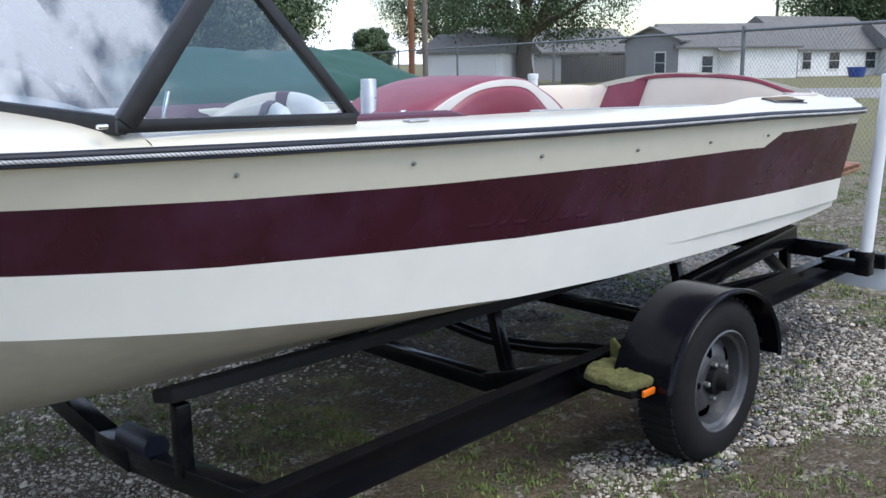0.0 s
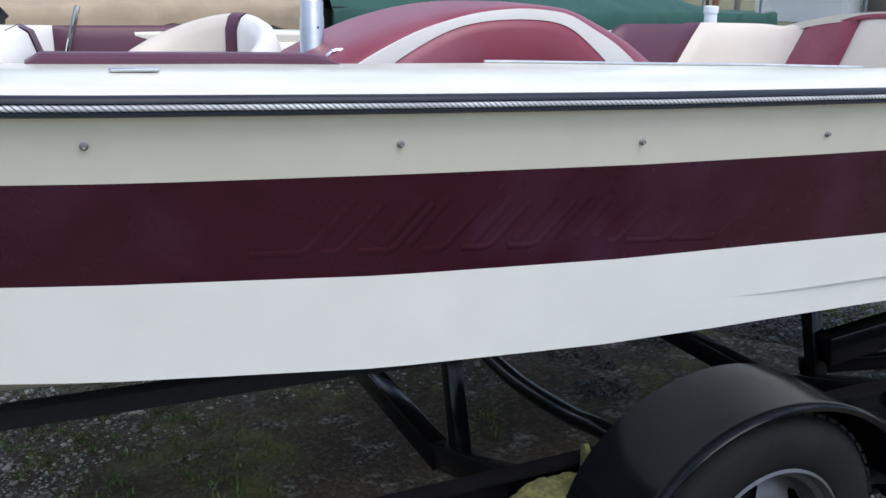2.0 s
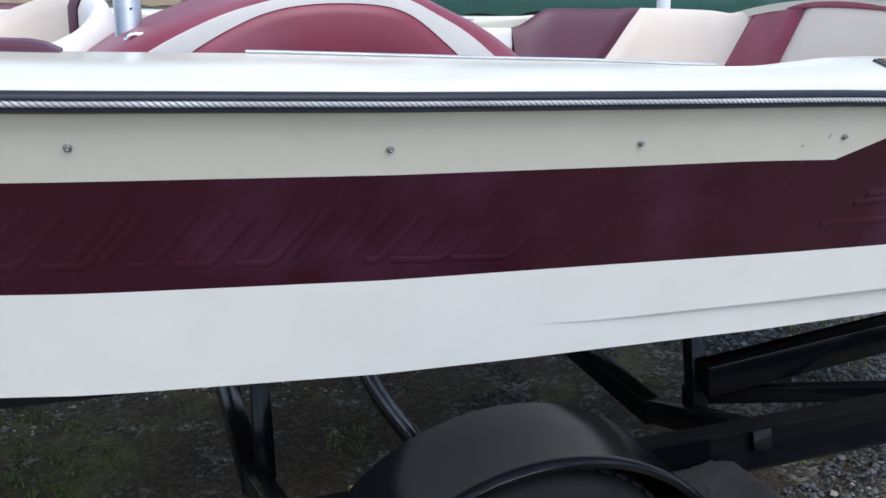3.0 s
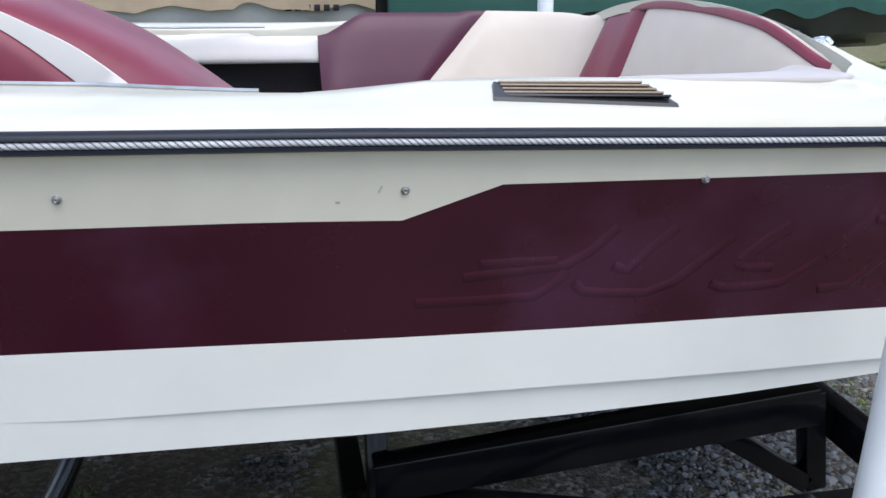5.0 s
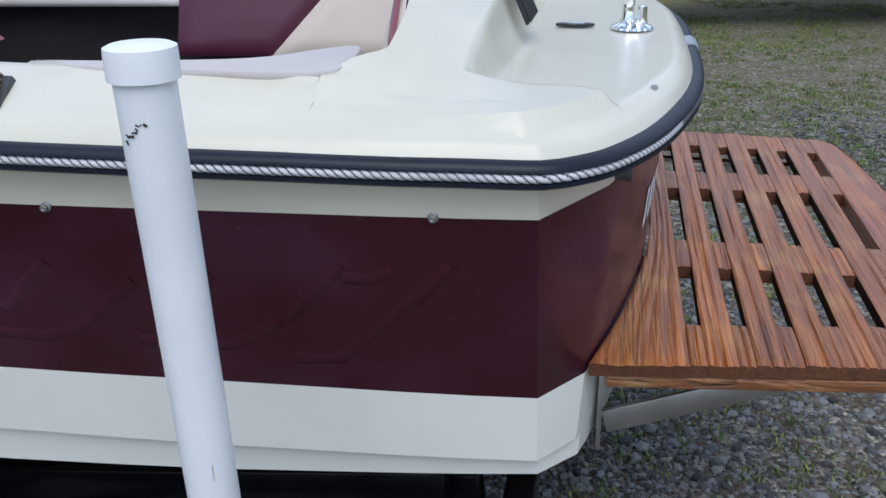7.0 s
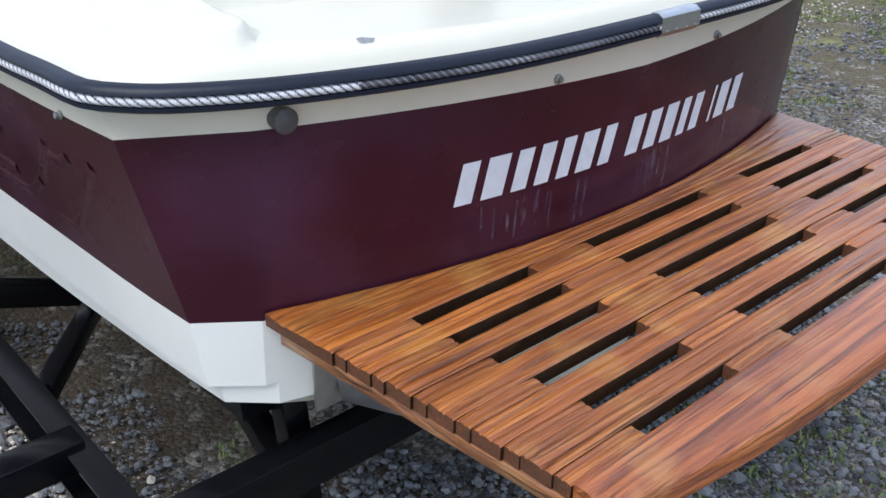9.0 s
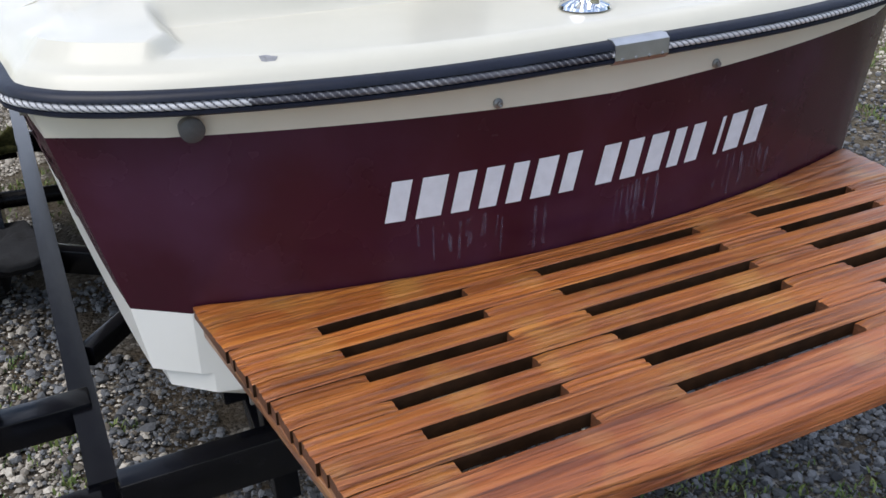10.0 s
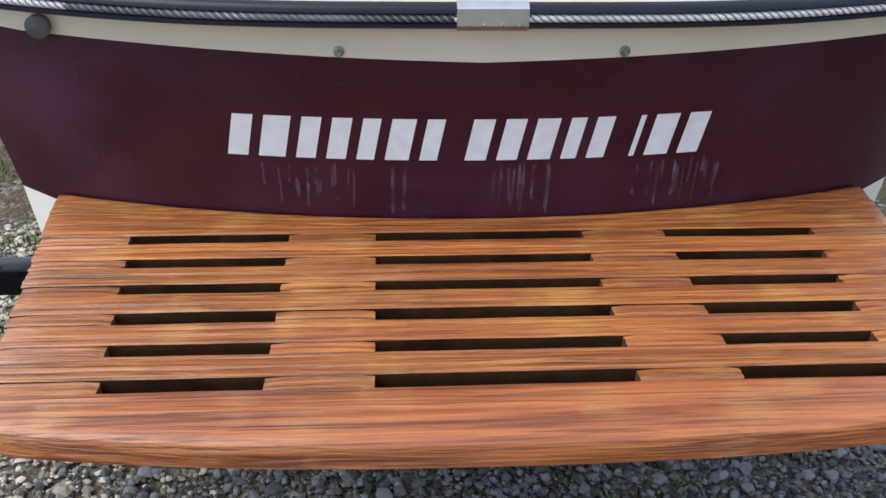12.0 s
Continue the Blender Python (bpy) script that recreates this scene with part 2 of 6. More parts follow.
TEAK = streaked("oiled_teak", (0.32, 0.088, 0.010), (0.215, 0.056, 0.007), (0.45, 0.150, 0.022), 7.5, 1)
TEAK_RED = streaked("reddish_teak", (0.33, 0.085, 0.015), (0.17, 0.040, 0.008), (0.41, 0.128, 0.028), 4.5, 1)
TEAK_END = streaked("oiled_teak_edge", (0.26, 0.09, 0.025), (0.10, 0.03, 0.012), (0.40, 0.16, 0.05), 4.0, 0)

TEAK_EDGE = mat("worn_end_grain", (0.13, 0.045, 0.017), 0.6, grain=0.5, grain_scale=180, stain=0.6, stain_scale=25, stain_colour=(0.04, 0.018, 0.009), bump=0.3, bump_scale=250)
# Raw teak of the slot walls, with the slots' shade put into its colour.
TEAK_RAW_SHADE = mat("shaded_raw_teak", (0.030, 0.013, 0.005), 0.9, spec=0.1, grain=0.4, grain_scale=40, stain=0.5, stain_scale=12, stain_colour=(0.015, 0.012, 0.009), bump=0.3, bump_scale=90)


def rope_material():
    m = bpy.data.materials.new("twisted_rope")
    m.use_nodes = True
    n, l = m.node_tree.nodes, m.node_tree.links
    b = n["Principled BSDF"]
    a = n.new("ShaderNodeAttribute")
    a.attribute_name = "lay"
    r = n.new("ShaderNodeValToRGB")
    r.color_ramp.elements[0].position, r.color_ramp.elements[0].color = 0.18, (0.02, 0.02, 0.03, 1)
    r.color_ramp.elements[1].position, r.color_ramp.elements[1].color = 0.42, (0.62, 0.62, 0.63, 1)
    l.new(a.outputs["Fac"], r.inputs["Fac"])
    t = n.new("ShaderNodeTexNoise")
    t.inputs["Scale"].default_value = 6
    tc = n.new("ShaderNodeTexCoord")
    l.new(tc.outputs["Object"], t.inputs["Vector"])
    x = n.new("ShaderNodeMixRGB")
    mr = n.new("ShaderNodeMapRange")
    mr.inputs["From Min"].default_value, mr.inputs["From Max"].default_value, mr.inputs["To Max"].default_value = 0.4, 0.75, 0.7
    l.new(t.outputs["Fac"], mr.inputs["Value"])
    l.new(mr.outputs[0], x.inputs["Fac"])
    l.new(r.outputs[0], x.inputs["Color1"])
    x.inputs["Color2"].default_value = (0.22, 0.22, 0.24, 1)
    l.new(x.outputs[0], b.inputs["Base Color"])
    b.inputs["Roughness"].default_value = 0.7
    return m


ROPE = rope_material()


def glass_material(name, tint, base=0.13):
    m = bpy.data.materials.new(name)
    m.use_nodes = True
    n, l = m.node_tree.nodes, m.node_tree.links
    n.remove(n["Principled BSDF"])
    out = n["Material Output"]
    fr, tr, gl, mx = n.new("ShaderNodeLayerWeight"), n.new("ShaderNodeBsdfTransparent"), n.new("ShaderNodeBsdfGlossy"), n.new("ShaderNodeMixShader")
    fr.inputs["Blend"].default_value = 0.5
    p5, ma = n.new("ShaderNodeMath"), n.new("ShaderNodeMath")
    p5.operation, ma.operation = "POWER", "MULTIPLY_ADD"
    p5.inputs[1].default_value, ma.inputs[1].default_value, ma.inputs[2].default_value = 3.2, 0.98 - base, base
    l.new(fr.outputs["Facing"], p5.inputs[0])
    l.new(p5.outputs[0], ma.inputs[0])
    tr.inputs["Color"].default_value = (*tint, 1)
    gl.inputs["Roughness"].default_value = 0.02
    l.new(ma.outputs[0], mx.inputs[0])
    l.new(tr.outputs[0], mx.inputs[1])
    l.new(gl.outputs[0], mx.inputs[2])
    l.new(mx.outputs[0], out.inputs["Surface"])
    return m


GLASS = glass_material("windshield_glass", (0.66, 0.76, 0.82))
GLASS_FRONT = glass_material("tinted_front_glass", (0.42, 0.50, 0.58), 0.30)


# ---- building helpers ----
def group(name, at, label, category, group_name="", kind=""):
    """A thing: an empty at its base that carries its parts."""
    e = new(name)
    e.empty_display_size = 0.1
    e.location = at
    return tagged(e, label, category, group_name, kind)


def place(ob, parent):
    if parent is not None:
        off = parent.location.copy() if parent.data is None else Vector((0, 0, 0))
        ob.parent = parent
        ob.matrix_parent_inverse = Matrix.Translation(-off)
    return ob


def part(name, geo, material, parent=None, label="", smooth=True, angle=35, kind=""):
    """Link a bmesh or (verts, faces) as one mesh object under a thing or a part."""
    me = bpy.data.meshes.new(name)
    if isinstance(geo, tuple):
        me.from_pydata([tuple(v) for v in geo[0]], [], geo[1])
        bm = bmesh.new()
        bm.from_mesh(me)
        bmesh.ops.recalc_face_normals(bm, faces=bm.faces[:])
        bm.to_mesh(me)
        bm.free()
    else:
        geo.to_mesh(me)
        geo.free()
    me.materials.append(material)
    if smooth:
        me.shade_smooth()
        me.set_sharp_from_angle(angle=radians(angle))
    ob = new(name, me)
    tagged(ob, label, kind=kind)
    return place(ob, parent)


def box_bm(cx, cy, cz, sx, sy, sz, bevel=0.004, rot=None, bm=None, seg=2):
    own = bm is None
    bm = bmesh.new() if own else bm
    r = bmesh.ops.create_cube(bm, size=1)
    vs = r["verts"]
    bmesh.ops.scale(bm, vec=(sx, sy, sz), verts=vs)
    if bevel:
        es = list({e for v in vs for e in v.link_edges})
        rb = bmesh.ops.bevel(bm, geom=es, offset=min(bevel, 0.45 * min(sx, sy, sz)), segments=seg, profile=0.5, affect="EDGES")
        vs = list({v for f in rb["faces"] for v in f.verts} | {v for v in vs if v.is_valid})
    m = Matrix.Translation((cx, cy, cz)) @ (rot if rot is not None else Matrix())
    bmesh.ops.transform(bm, matrix=m, verts=vs)
    return bm


def beam_bm(p, q, w, h, bevel=0.006, up=(0, 0, 1)):
    """A rectangular bar from p to q, w wide and h high, centred on the line."""
    p, q = Vector(p), Vector(q)
    d = (q - p)
    L = d.length
    x = d.normalized()
    y = Vector(up).cross(x).normalized()
    z = x.cross(y)
    rot = Matrix((x, y, z)).transposed().to_4x4()
    c = (p + q) / 2
    return box_bm(c.x, c.y, c.z, L, w, h, bevel, rot)


def channel_geo(p, q, w, h, t, open_side=1):
    """A C channel from p to q; its open side faces +y (1) or -y (-1)."""
    p, q = Vector(p), Vector(q)
    x = (q - p).normalized()
    y = Vector((0, 0, 1)).cross(x).normalized() * open_side
    z = Vector((0, 0, 1))
    prof = [(-w / 2, -h / 2), (w / 2, -h / 2), (w / 2, -h / 2 + t), (-w / 2 + t, -h / 2 + t), (-w / 2 + t, h / 2 - t), (w / 2, h / 2 - t), (w / 2, h / 2), (-w / 2, h / 2)]
    vs = [a + y * u + z * v for a in (p, q) for u, v in prof]
    n = len(prof)
    fs = [(i, (i + 1) % n, n + (i + 1) % n, n + i) for i in range(n)]
    fs += [(0, 1, 2, 3), (0, 3, 4, 7), (4, 5, 6, 7), (n, n + 3, n + 2, n + 1), (n, n + 7, n + 4, n + 3), (n + 4, n + 7, n + 6, n + 5)]
    return vs, fs


def lerp_table(table):
    xs, ys = [a for a, _ in table], [b for _, b in table]
    return lambda x: float(np.interp(x, xs, ys))


def spline(points, n):
    """n points along a smooth curve through the points (Catmull-Rom), evenly by length."""
    P = [Vector(p) for p in points]
    P = [2 * P[0] - P[1]] + P + [2 * P[-1] - P[-2]]
    dense = []
    for i in range(1, len(P) - 2):
        for k in range(16):
            t = k / 16
            a, b, c, d = P[i - 1], P[i], P[i + 1], P[i + 2]
            dense.append(0.5 * ((2 * b) + (c - a) * t + (2 * a - 5 * b + 4 * c - d) * t * t + (3 * b - a - 3 * c + d) * t ** 3))
    dense.append(P[-2])
    acc = [0.0]
    for a, b in zip(dense, dense[1:]):
        acc.append(acc[-1] + (b - a).length)
    out = []
    for s in np.linspace(0, acc[-1], n):
        i = min(max(int(np.searchsorted(acc, s)) - 1, 0), len(dense) - 2)
        f = 0 if acc[i + 1] == acc[i] else (s - acc[i]) / (acc[i + 1] - acc[i])
        out.append(dense[i].lerp(dense[i + 1], min(max(f, 0), 1)))
    return out


def sweep(path, profile, closed=False, caps=True, up=Vector((0, 0, 1))):
    """Carry a closed profile (across, up) along a path; across points to the right of the way."""
    n, m = len(path), len(profile)
    vs, fs = [], []
    for i, p in enumerate(path):
        a, b = path[max(i - 1, 0)], path[min(i + 1, n - 1)]
        if closed:
            a, b = path[i - 1], path[(i + 1) % n]
        d = (b - a).normalized()
        r = d.cross(up).normalized()
        u = r.cross(d)
        vs += [p + r * s + u * t for s, t in profile]
    for i in range(n if closed else n - 1):
        j = (i + 1) % n
        fs += [(i * m + k, i * m + (k + 1) % m, j * m + (k + 1) % m, j * m + k) for k in range(m)]
    if caps and not closed:
        fs += [tuple(range(m))[::-1], tuple(range((n - 1) * m, n * m))]
    return vs, fs


def ring(r, n=12, ry=None):
    return [(r * math.cos(2 * math.pi * k / n), (ry or r) * math.sin(2 * math.pi * k / n)) for k in range(n)]


def tube(points, r, n=12, smooth_n=0):
    path = spline(points, smooth_n) if smooth_n else [Vector(p) for p in points]
    d = (path[-1] - path[0])
    up = Vector((0, 0, 1)) if abs(d.normalized().z) < 0.9 else Vector((1, 0, 0))
    return sweep(path, ring(r, n), up=up)


def lathe(profile, n=32, axis="z", centre=(0, 0, 0)):
    """Turn (radius, height) points about an axis through centre."""
    vs, fs = [], []
    m = len(profile)
    for k in range(n):
        a = 2 * math.pi * k / n
        for r, h in profile:
            x, y, z = r * math.cos(a), r * math.sin(a), h
            if axis == "y":
                x, y, z = r * math.cos(a), h, r * math.sin(a)
            if axis == "x":
                x, y, z = h, r * math.cos(a), r * math.sin(a)
            vs.append((x + centre[0], y + centre[1], z + centre[2]))
    for k in range(n):
        j = (k + 1) % n
        fs += [(k * m + i, k * m + i + 1, j * m + i + 1, j * m + i) for i in range(m - 1)]
    if profile[0][0] > 1e-6:
        fs.append(tuple(k * m for k in range(n)))
    if profile[-1][0] > 1e-6:
        fs.append(tuple(k * m + m - 1 for k in range(n)))
    return vs, fs


def grid_geo(rows, close=False):
    """Quads over rows of points."""
    m = len(rows[0])
    vs = [v for r in rows for v in r]
    fs = [(i * m + k, i * m + k + 1, (i + 1) * m + k + 1, (i + 1) * m + k) for i in range(len(rows) - 1) for k in range(m - 1)]
    return vs, fs


def thick(rows, t):
    """A sheet over rows of points, given thickness t along its normals."""
    bm = bmesh.new()
    V = [[bm.verts.new(v) for v in r] for r in rows]
    for a, b in zip(V, V[1:]):
        for k in range(len(a) - 1):
            bm.faces.new((a[k], a[k + 1], b[k + 1], b[k]))
    bm.normal_update()
    bmesh.ops.solidify(bm, geom=bm.faces[:], thickness=t)
    bmesh.ops.recalc_face_normals(bm, faces=bm.faces[:])
    return bm


def prism(outline, thickness, normal_axis, at, bevel=0.0, seg=2):
    """A flat outline (u, v) raised along an axis: 'x' uses (y, z), 'y' uses (x, z), 'z' uses (x, y)."""
    bm = bmesh.new()
    def pt(u, v, w):
        return {"x": (w, u, v), "y": (u, w, v), "z": (u, v, w)}[normal_axis]
    lo = [bm.verts.new(pt(u, v, at)) for u, v in outline]
    f = bm.faces.new(lo)
    ex = bmesh.ops.extrude_face_region(bm, geom=[f])
    vec = {"x": (thickness, 0, 0), "y": (0, thickness, 0), "z": (0, 0, thickness)}[normal_axis]
    bmesh.ops.translate(bm, vec=vec, verts=[g for g in ex["geom"] if isinstance(g, bmesh.types.BMVert)])
    bmesh.ops.recalc_face_normals(bm, faces=bm.faces[:])
    if bevel:
        bmesh.ops.bevel(bm, geom=[e for e in bm.edges if len(e.link_faces) == 2 and e.calc_face_angle(0) > 0.5], offset=bevel, segments=seg, profile=0.5, affect="EDGES")
    return bm

# ---- the ski boat: bow towards -x, stern at x = 0, port side at -y ----
snap_y = lerp_table([(-5.95, 0.02), (-5.8, 0.17), (-5.5, 0.42), (-5.1, 0.66), (-4.7, 0.81), (-4.23, 0.91), (-3.65, 0.975), (-3.08, 0.998), (-2.52, 1.005), (-1.97, 0.998), (-1.42, 0.978), (-0.86, 0.946), (-0.33, 0.906), (-0.185, 0.890)])
flare = lerp_table([(-5.95, 0.9), (-5.2, 0.62), (-4.5, 0.42), (-3.8, 0.32), (-3.0, 0.27), (-1.4, 0.25), (-0.2, 0.22)])
rail_z = lerp_table([(-5.95, 1.392), (-5.0, 1.375), (-4.3, 1.364), (-3.7, 1.353), (-3.1, 1.342), (-2.5, 1.332), (-2.0, 1.326), (-1.5, 1.319), (-1.1, 1.308), (-0.7, 1.296), (-0.19, 1.283), (0.0, 1.280)])
top_z = lerp_table([(-5.95, 1.29), (-4.8, 1.252), (-4.25, 1.228), (-3.5, 1.205), (-2.5, 1.184), (-1.66, 1.174), (-1.424, 1.166), (-1.248, 1.226), (-0.185, 1.212)])
bot_z = lerp_table([(-5.95, 1.205), (-5.0, 1.101), (-4.3, 1.04), (-3.7, 1.006), (-3.1, 0.97), (-2.5, 0.948), (-2.0, 0.939), (-1.5, 0.924), (-1.1, 0.914), (-0.7, 0.907), (-0.19, 0.896)])
chine_z = lerp_table([(-5.95, 1.13), (-5.5, 1.02), (-5.0, 0.936), (-4.3, 0.853), (-3.7, 0.795), (-3.1, 0.745), (-2.5, 0.72), (-2.0, 0.714), (-1.5, 0.702), (-1.1, 0.699), (-0.7, 0.706), (-0.19, 0.727)])
spray_z = lerp_table([(-5.95, 1.15), (-2.15, 0.803), (-2.0, 0.796), (-1.5, 0.788), (-1.1, 0.782), (-0.7, 0.774), (-0.19, 0.77)])
keel_z = lerp_table([(-5.95, 1.05), (-5.6, 0.72), (-5.2, 0.565), (-4.6, 0.48), (-4.0, 0.445), (-3.0, 0.44), (-0.1, 0.45)])
XC, YT = -0.185, 0.730


def smooth01(a, b, v):
    t = min(max((v - a) / (b - a), 0), 1)
    return t * t * (3 - 2 * t)


def side_y(x, z):
    zc = max(z, bot_z(x))
    return max(snap_y(x) - flare(x) * ((1.22 - zc) + 0.6 * (zc - z)), 0.004)


def transom_x(y, z):
    return 0.012 - 0.21 * y * y + 0.07 * (z - 1.15)


STATIONS = sorted(set([round(v, 3) for v in np.linspace(-5.95, XC, 58)] + [-1.424, -1.248, -2.15, -1.9]))


def level(zf, inset=0.0, top=False):
    """A line round the hull at the heights zf(x): port side from the bow, transom, starboard side back to the bow."""
    port = [Vector((x, -(side_y(x, zf(x)) - inset), zf(x))) for x in STATIONS]
    zc = zf(XC)
    tr = []
    for y in np.linspace(-YT, YT, 25):
        z = zc - (0.018 * (1 - (abs(y) / YT)) if top else 0)
        tr.append(Vector((transom_x(y, z) - inset, y, z)))
    star = [Vector((v.x, -v.y, v.z)) for v in reversed(port)]
    return port + tr + star


boat = group("ski_boat", (-2.8, 0, 0.44), "cream and maroon open ski boat resting on a black trailer", "boat")
L_rail = level(rail_z)
L_top = level(top_z, top=True)
L_bot = level(bot_z)
L_spray = level(lambda x: max(spray_z(x), chine_z(x) + 0.004))
step_in = lerp_table([(-5.95, 0.0), (-2.15, 0.0), (-1.9, 0.006), (-1.2, 0.016), (-0.185, 0.02)])


def stepped(zf, dz):
    port = [Vector((x, -(side_y(x, zf(x)) - step_in(x)), zf(x) - dz * step_in(x) / 0.02)) for x in STATIONS]
    zc = zf(XC)
    tr = [Vector((transom_x(y, zc) - 0.0, y, zc)) for y in np.linspace(-YT + 0.02, YT - 0.02, 25)]
    return port + tr + [Vector((v.x, -v.y, v.z)) for v in reversed(port)]


L_step = stepped(lambda x: max(spray_z(x), chine_z(x) + 0.004), 0.008)
L_chine = stepped(chine_z, 0.0)
hull = part("hull", grid_geo([L_rail, L_top]), GEL_CREAM, boat, "cream gelcoat topside band")
part("stripe", grid_geo([L_top, L_bot]), GEL_MAROON, hull, "glossy dark maroon stripe")
part("lower_topside", grid_geo([L_bot, L_spray, L_step, L_chine]), GEL_WHITE, hull, "white lower topside with spray edge", angle=12)
def bottom_row(q):
    """A line of the bottom between the chine (0) and the keel (1), rounder towards the bow."""
    rowq = []
    for c in L_chine:
        kz = keel_z(c.x)
        rnd = 0.22 * smooth01(-3.4, -4.6, c.x)
        a = q * math.pi / 2
        yf = (1 - q) * (1 - rnd) + math.cos(a) * rnd
        zf = q * (1 - rnd) + math.sin(a) ** 0.9 * rnd
        x = c.x if c.x < -0.19 else c.x
        rowq.append(Vector((x, c.y * yf, c.z - (c.z - kz) * zf)))
    return rowq


part("bottom", grid_geo([bottom_row(q) for q in (0, 0.12, 0.25, 0.4, 0.55, 0.7, 0.85, 1.0)]), GEL_BOTTOM, hull, "dull cream vee bottom", angle=20)

# rub rail with its rope insert, round the whole boat
def rail_point(x):
    return Vector((x, -(side_y(x, rail_z(x)) + 0.006), rail_z(x)))


side_part = [rail_point(x) for x in np.linspace(-5.9, -0.36, 60)]
stern_plan = [(-0.28, -0.920), (-0.205, -0.914), (-0.172, -0.906), (-0.138, -0.880), (-0.100, -0.836), (-0.050, -0.737), (-0.008, -0.605), (0.028, -0.44), (0.046, -0.26), (0.050, 0.0)]
stern_pts = [(-0.36, -(side_y(-0.36, rail_z(-0.36)) + 0.006), rail_z(-0.36))] + [(x, y, rail_z(-0.36) - 0.008 * (x + 0.36) / 0.41) for x, y in stern_plan]
stern_half = spline(stern_pts, 46)
stern_all = stern_half[1:] + [Vector((v.x, -v.y, v.z)) for v in reversed(stern_half[1:-1])]
RAIL = side_part + stern_all + [Vector((v.x, -v.y, v.z)) for v in reversed(side_part)]
rail_prof = [(-0.012, 0.017), (0.012, 0.018), (0.021, 0.012), (0.022, 0.006), (0.014, 0.004), (0.012, -0.003), (0.014, -0.008), (0.022, -0.009), (0.022, -0.014), (0.015, -0.018), (-0.012, -0.018)]
rub_rail = part("rub_rail", sweep(RAIL, rail_prof), RUBBER, boat, "black rubber rub rail", angle=50)


def rope_geo(path, r, lead, seg):
    dense = []
    acc = 0.0
    for a, b in zip(path, path[1:]):
        d = (b - a).length
        k = max(1, int(d / seg))
        dense += [(a.lerp(b, i / k), acc + d * i / k) for i in range(k)]
        acc += d
    vs, fs, lay = [], [], []
    m = 15
    n = len(dense)
    for i, (p, s) in enumerate(dense):
        a, b = dense[max(i - 1, 0)][0], dense[min(i + 1, n - 1)][0]
        d = (b - a).normalized()
        rt = d.cross(Vector((0, 0, 1))).normalized()
        up = rt.cross(d)
        c = p + rt * 0.0165 - Vector((0, 0, 0.0022))
        for k in range(m):
            phi = radians(-112 + 224 * k / (m - 1))
            w = 0.5 + 0.5 * math.cos(3 * (phi + 2 * math.pi * s / lead))
            lay.append(w)
            rr = r * (0.82 + 0.24 * math.sqrt(w))
            vs.append(c + rt * rr * math.cos(phi) + up * rr * math.sin(phi))
    for i in range(n - 1):
        fs += [(i * m + k, i * m + k + 1, (i + 1) * m + k + 1, (i + 1) * m + k) for k in range(m - 1)]
    return vs, fs, lay


vs, fs, lay = rope_geo(RAIL[6:-20], 0.0060, 0.036, 0.0031)
# the strands are grimy across the port half of the stern
for i, v in enumerate(vs):
    if v.x > -0.1 and -0.62 < v.y < -0.05:
        lay[i] *= 0.30 + 0.7 * smooth01(0.05, 0.45, noise.noise(v * 7.0)) * 0.9
rope = part("rope_insert", (vs, fs), ROPE, rub_rail, "grey and black twisted rope insert", angle=80)
at = rope.data.attributes.new("lay", "FLOAT", "POINT")
at.data.foreach_set("value", lay)
# joint clamp at the middle of the transom
cy0, cy1 = -0.047, 0.058
clamp_path = [Vector((0.050 - 0.06 * y * y, y, 1.279)) for y in np.linspace(cy0, cy1, 7)]
part("joint_clamp", sweep(clamp_path, [(-0.012, 0.0195), (0.013, 0.0205), (0.0232, 0.014), (0.0245, -0.011), (0.017, -0.0195), (-0.012, -0.0195), (-0.012, -0.018), (0.016, -0.018), (0.0225, -0.012), (0.021, 0.013), (0.012, 0.0185), (-0.012, 0.0185)]), ALU, rub_rail, "brushed metal joint sleeve", angle=40)
for k in range(4):
    y = cy0 + 0.014 + k * 0.026
    part("screw", lathe([(0.0032, 0), (0.0032, 0.001), (0.0015, 0.0022), (0.0, 0.0024)], 10, "x", (0.050 - 0.06 * y * y + 0.0238, y, 1.269)), STEEL_DARK, rub_rail)

# deck ledge under the rail
under = []
for p in RAIL:
    if p.x < -0.36:
        under.append(Vector((p.x, math.copysign(side_y(p.x, p.z - 0.02), p.y), p.z - 0.012)))
    else:
        y = max(-0.90, min(0.90, p.y))
        a = abs(p.y)
        x = transom_x(p.y, 1.27) if a < YT else p.x - 0.03
        under.append(Vector((min(x, p.x), p.y * (0.985 if a > 0.7 else 1), p.z - 0.012)))
part("deck_flange", grid_geo([[p - Vector((0, 0, 0.012)) for p in RAIL], under]), GEL_CREAM, hull)

# gunwales: a section carried along each side
inner_y = lerp_table([(-5.9, 0.0), (-4.9, 0.30), (-4.5, 0.60), (-4.2, 0.64), (-3.75, 0.63), (-3.3, 0.60), (-3.0, 0.63), (-2.4, 0.67), (-1.95, 0.70), (-1.72, 0.77), (-1.55, 0.80), (-1.38, 0.79), (-1.2, 0.76), (-0.9, 0.77), (-0.5, 0.80)])
edge_h = lerp_table([(0.0, 0.016), (0.010, 0.028), (0.028, 0.036), (0.065, 0.044), (0.115, 0.052), (0.2, 0.054), (0.4, 0.054)])
inner_z = lerp_table([(-5.9, 1.44), (-4.4, 1.408), (-3.6, 1.390), (-3.1, 1.383), (-2.7, 1.382), (-2.2, 1.372), (-1.8, 1.366), (-1.6, 1.364), (-1.36, 1.384), (-1.2, 1.386), (-0.5, 1.380)])


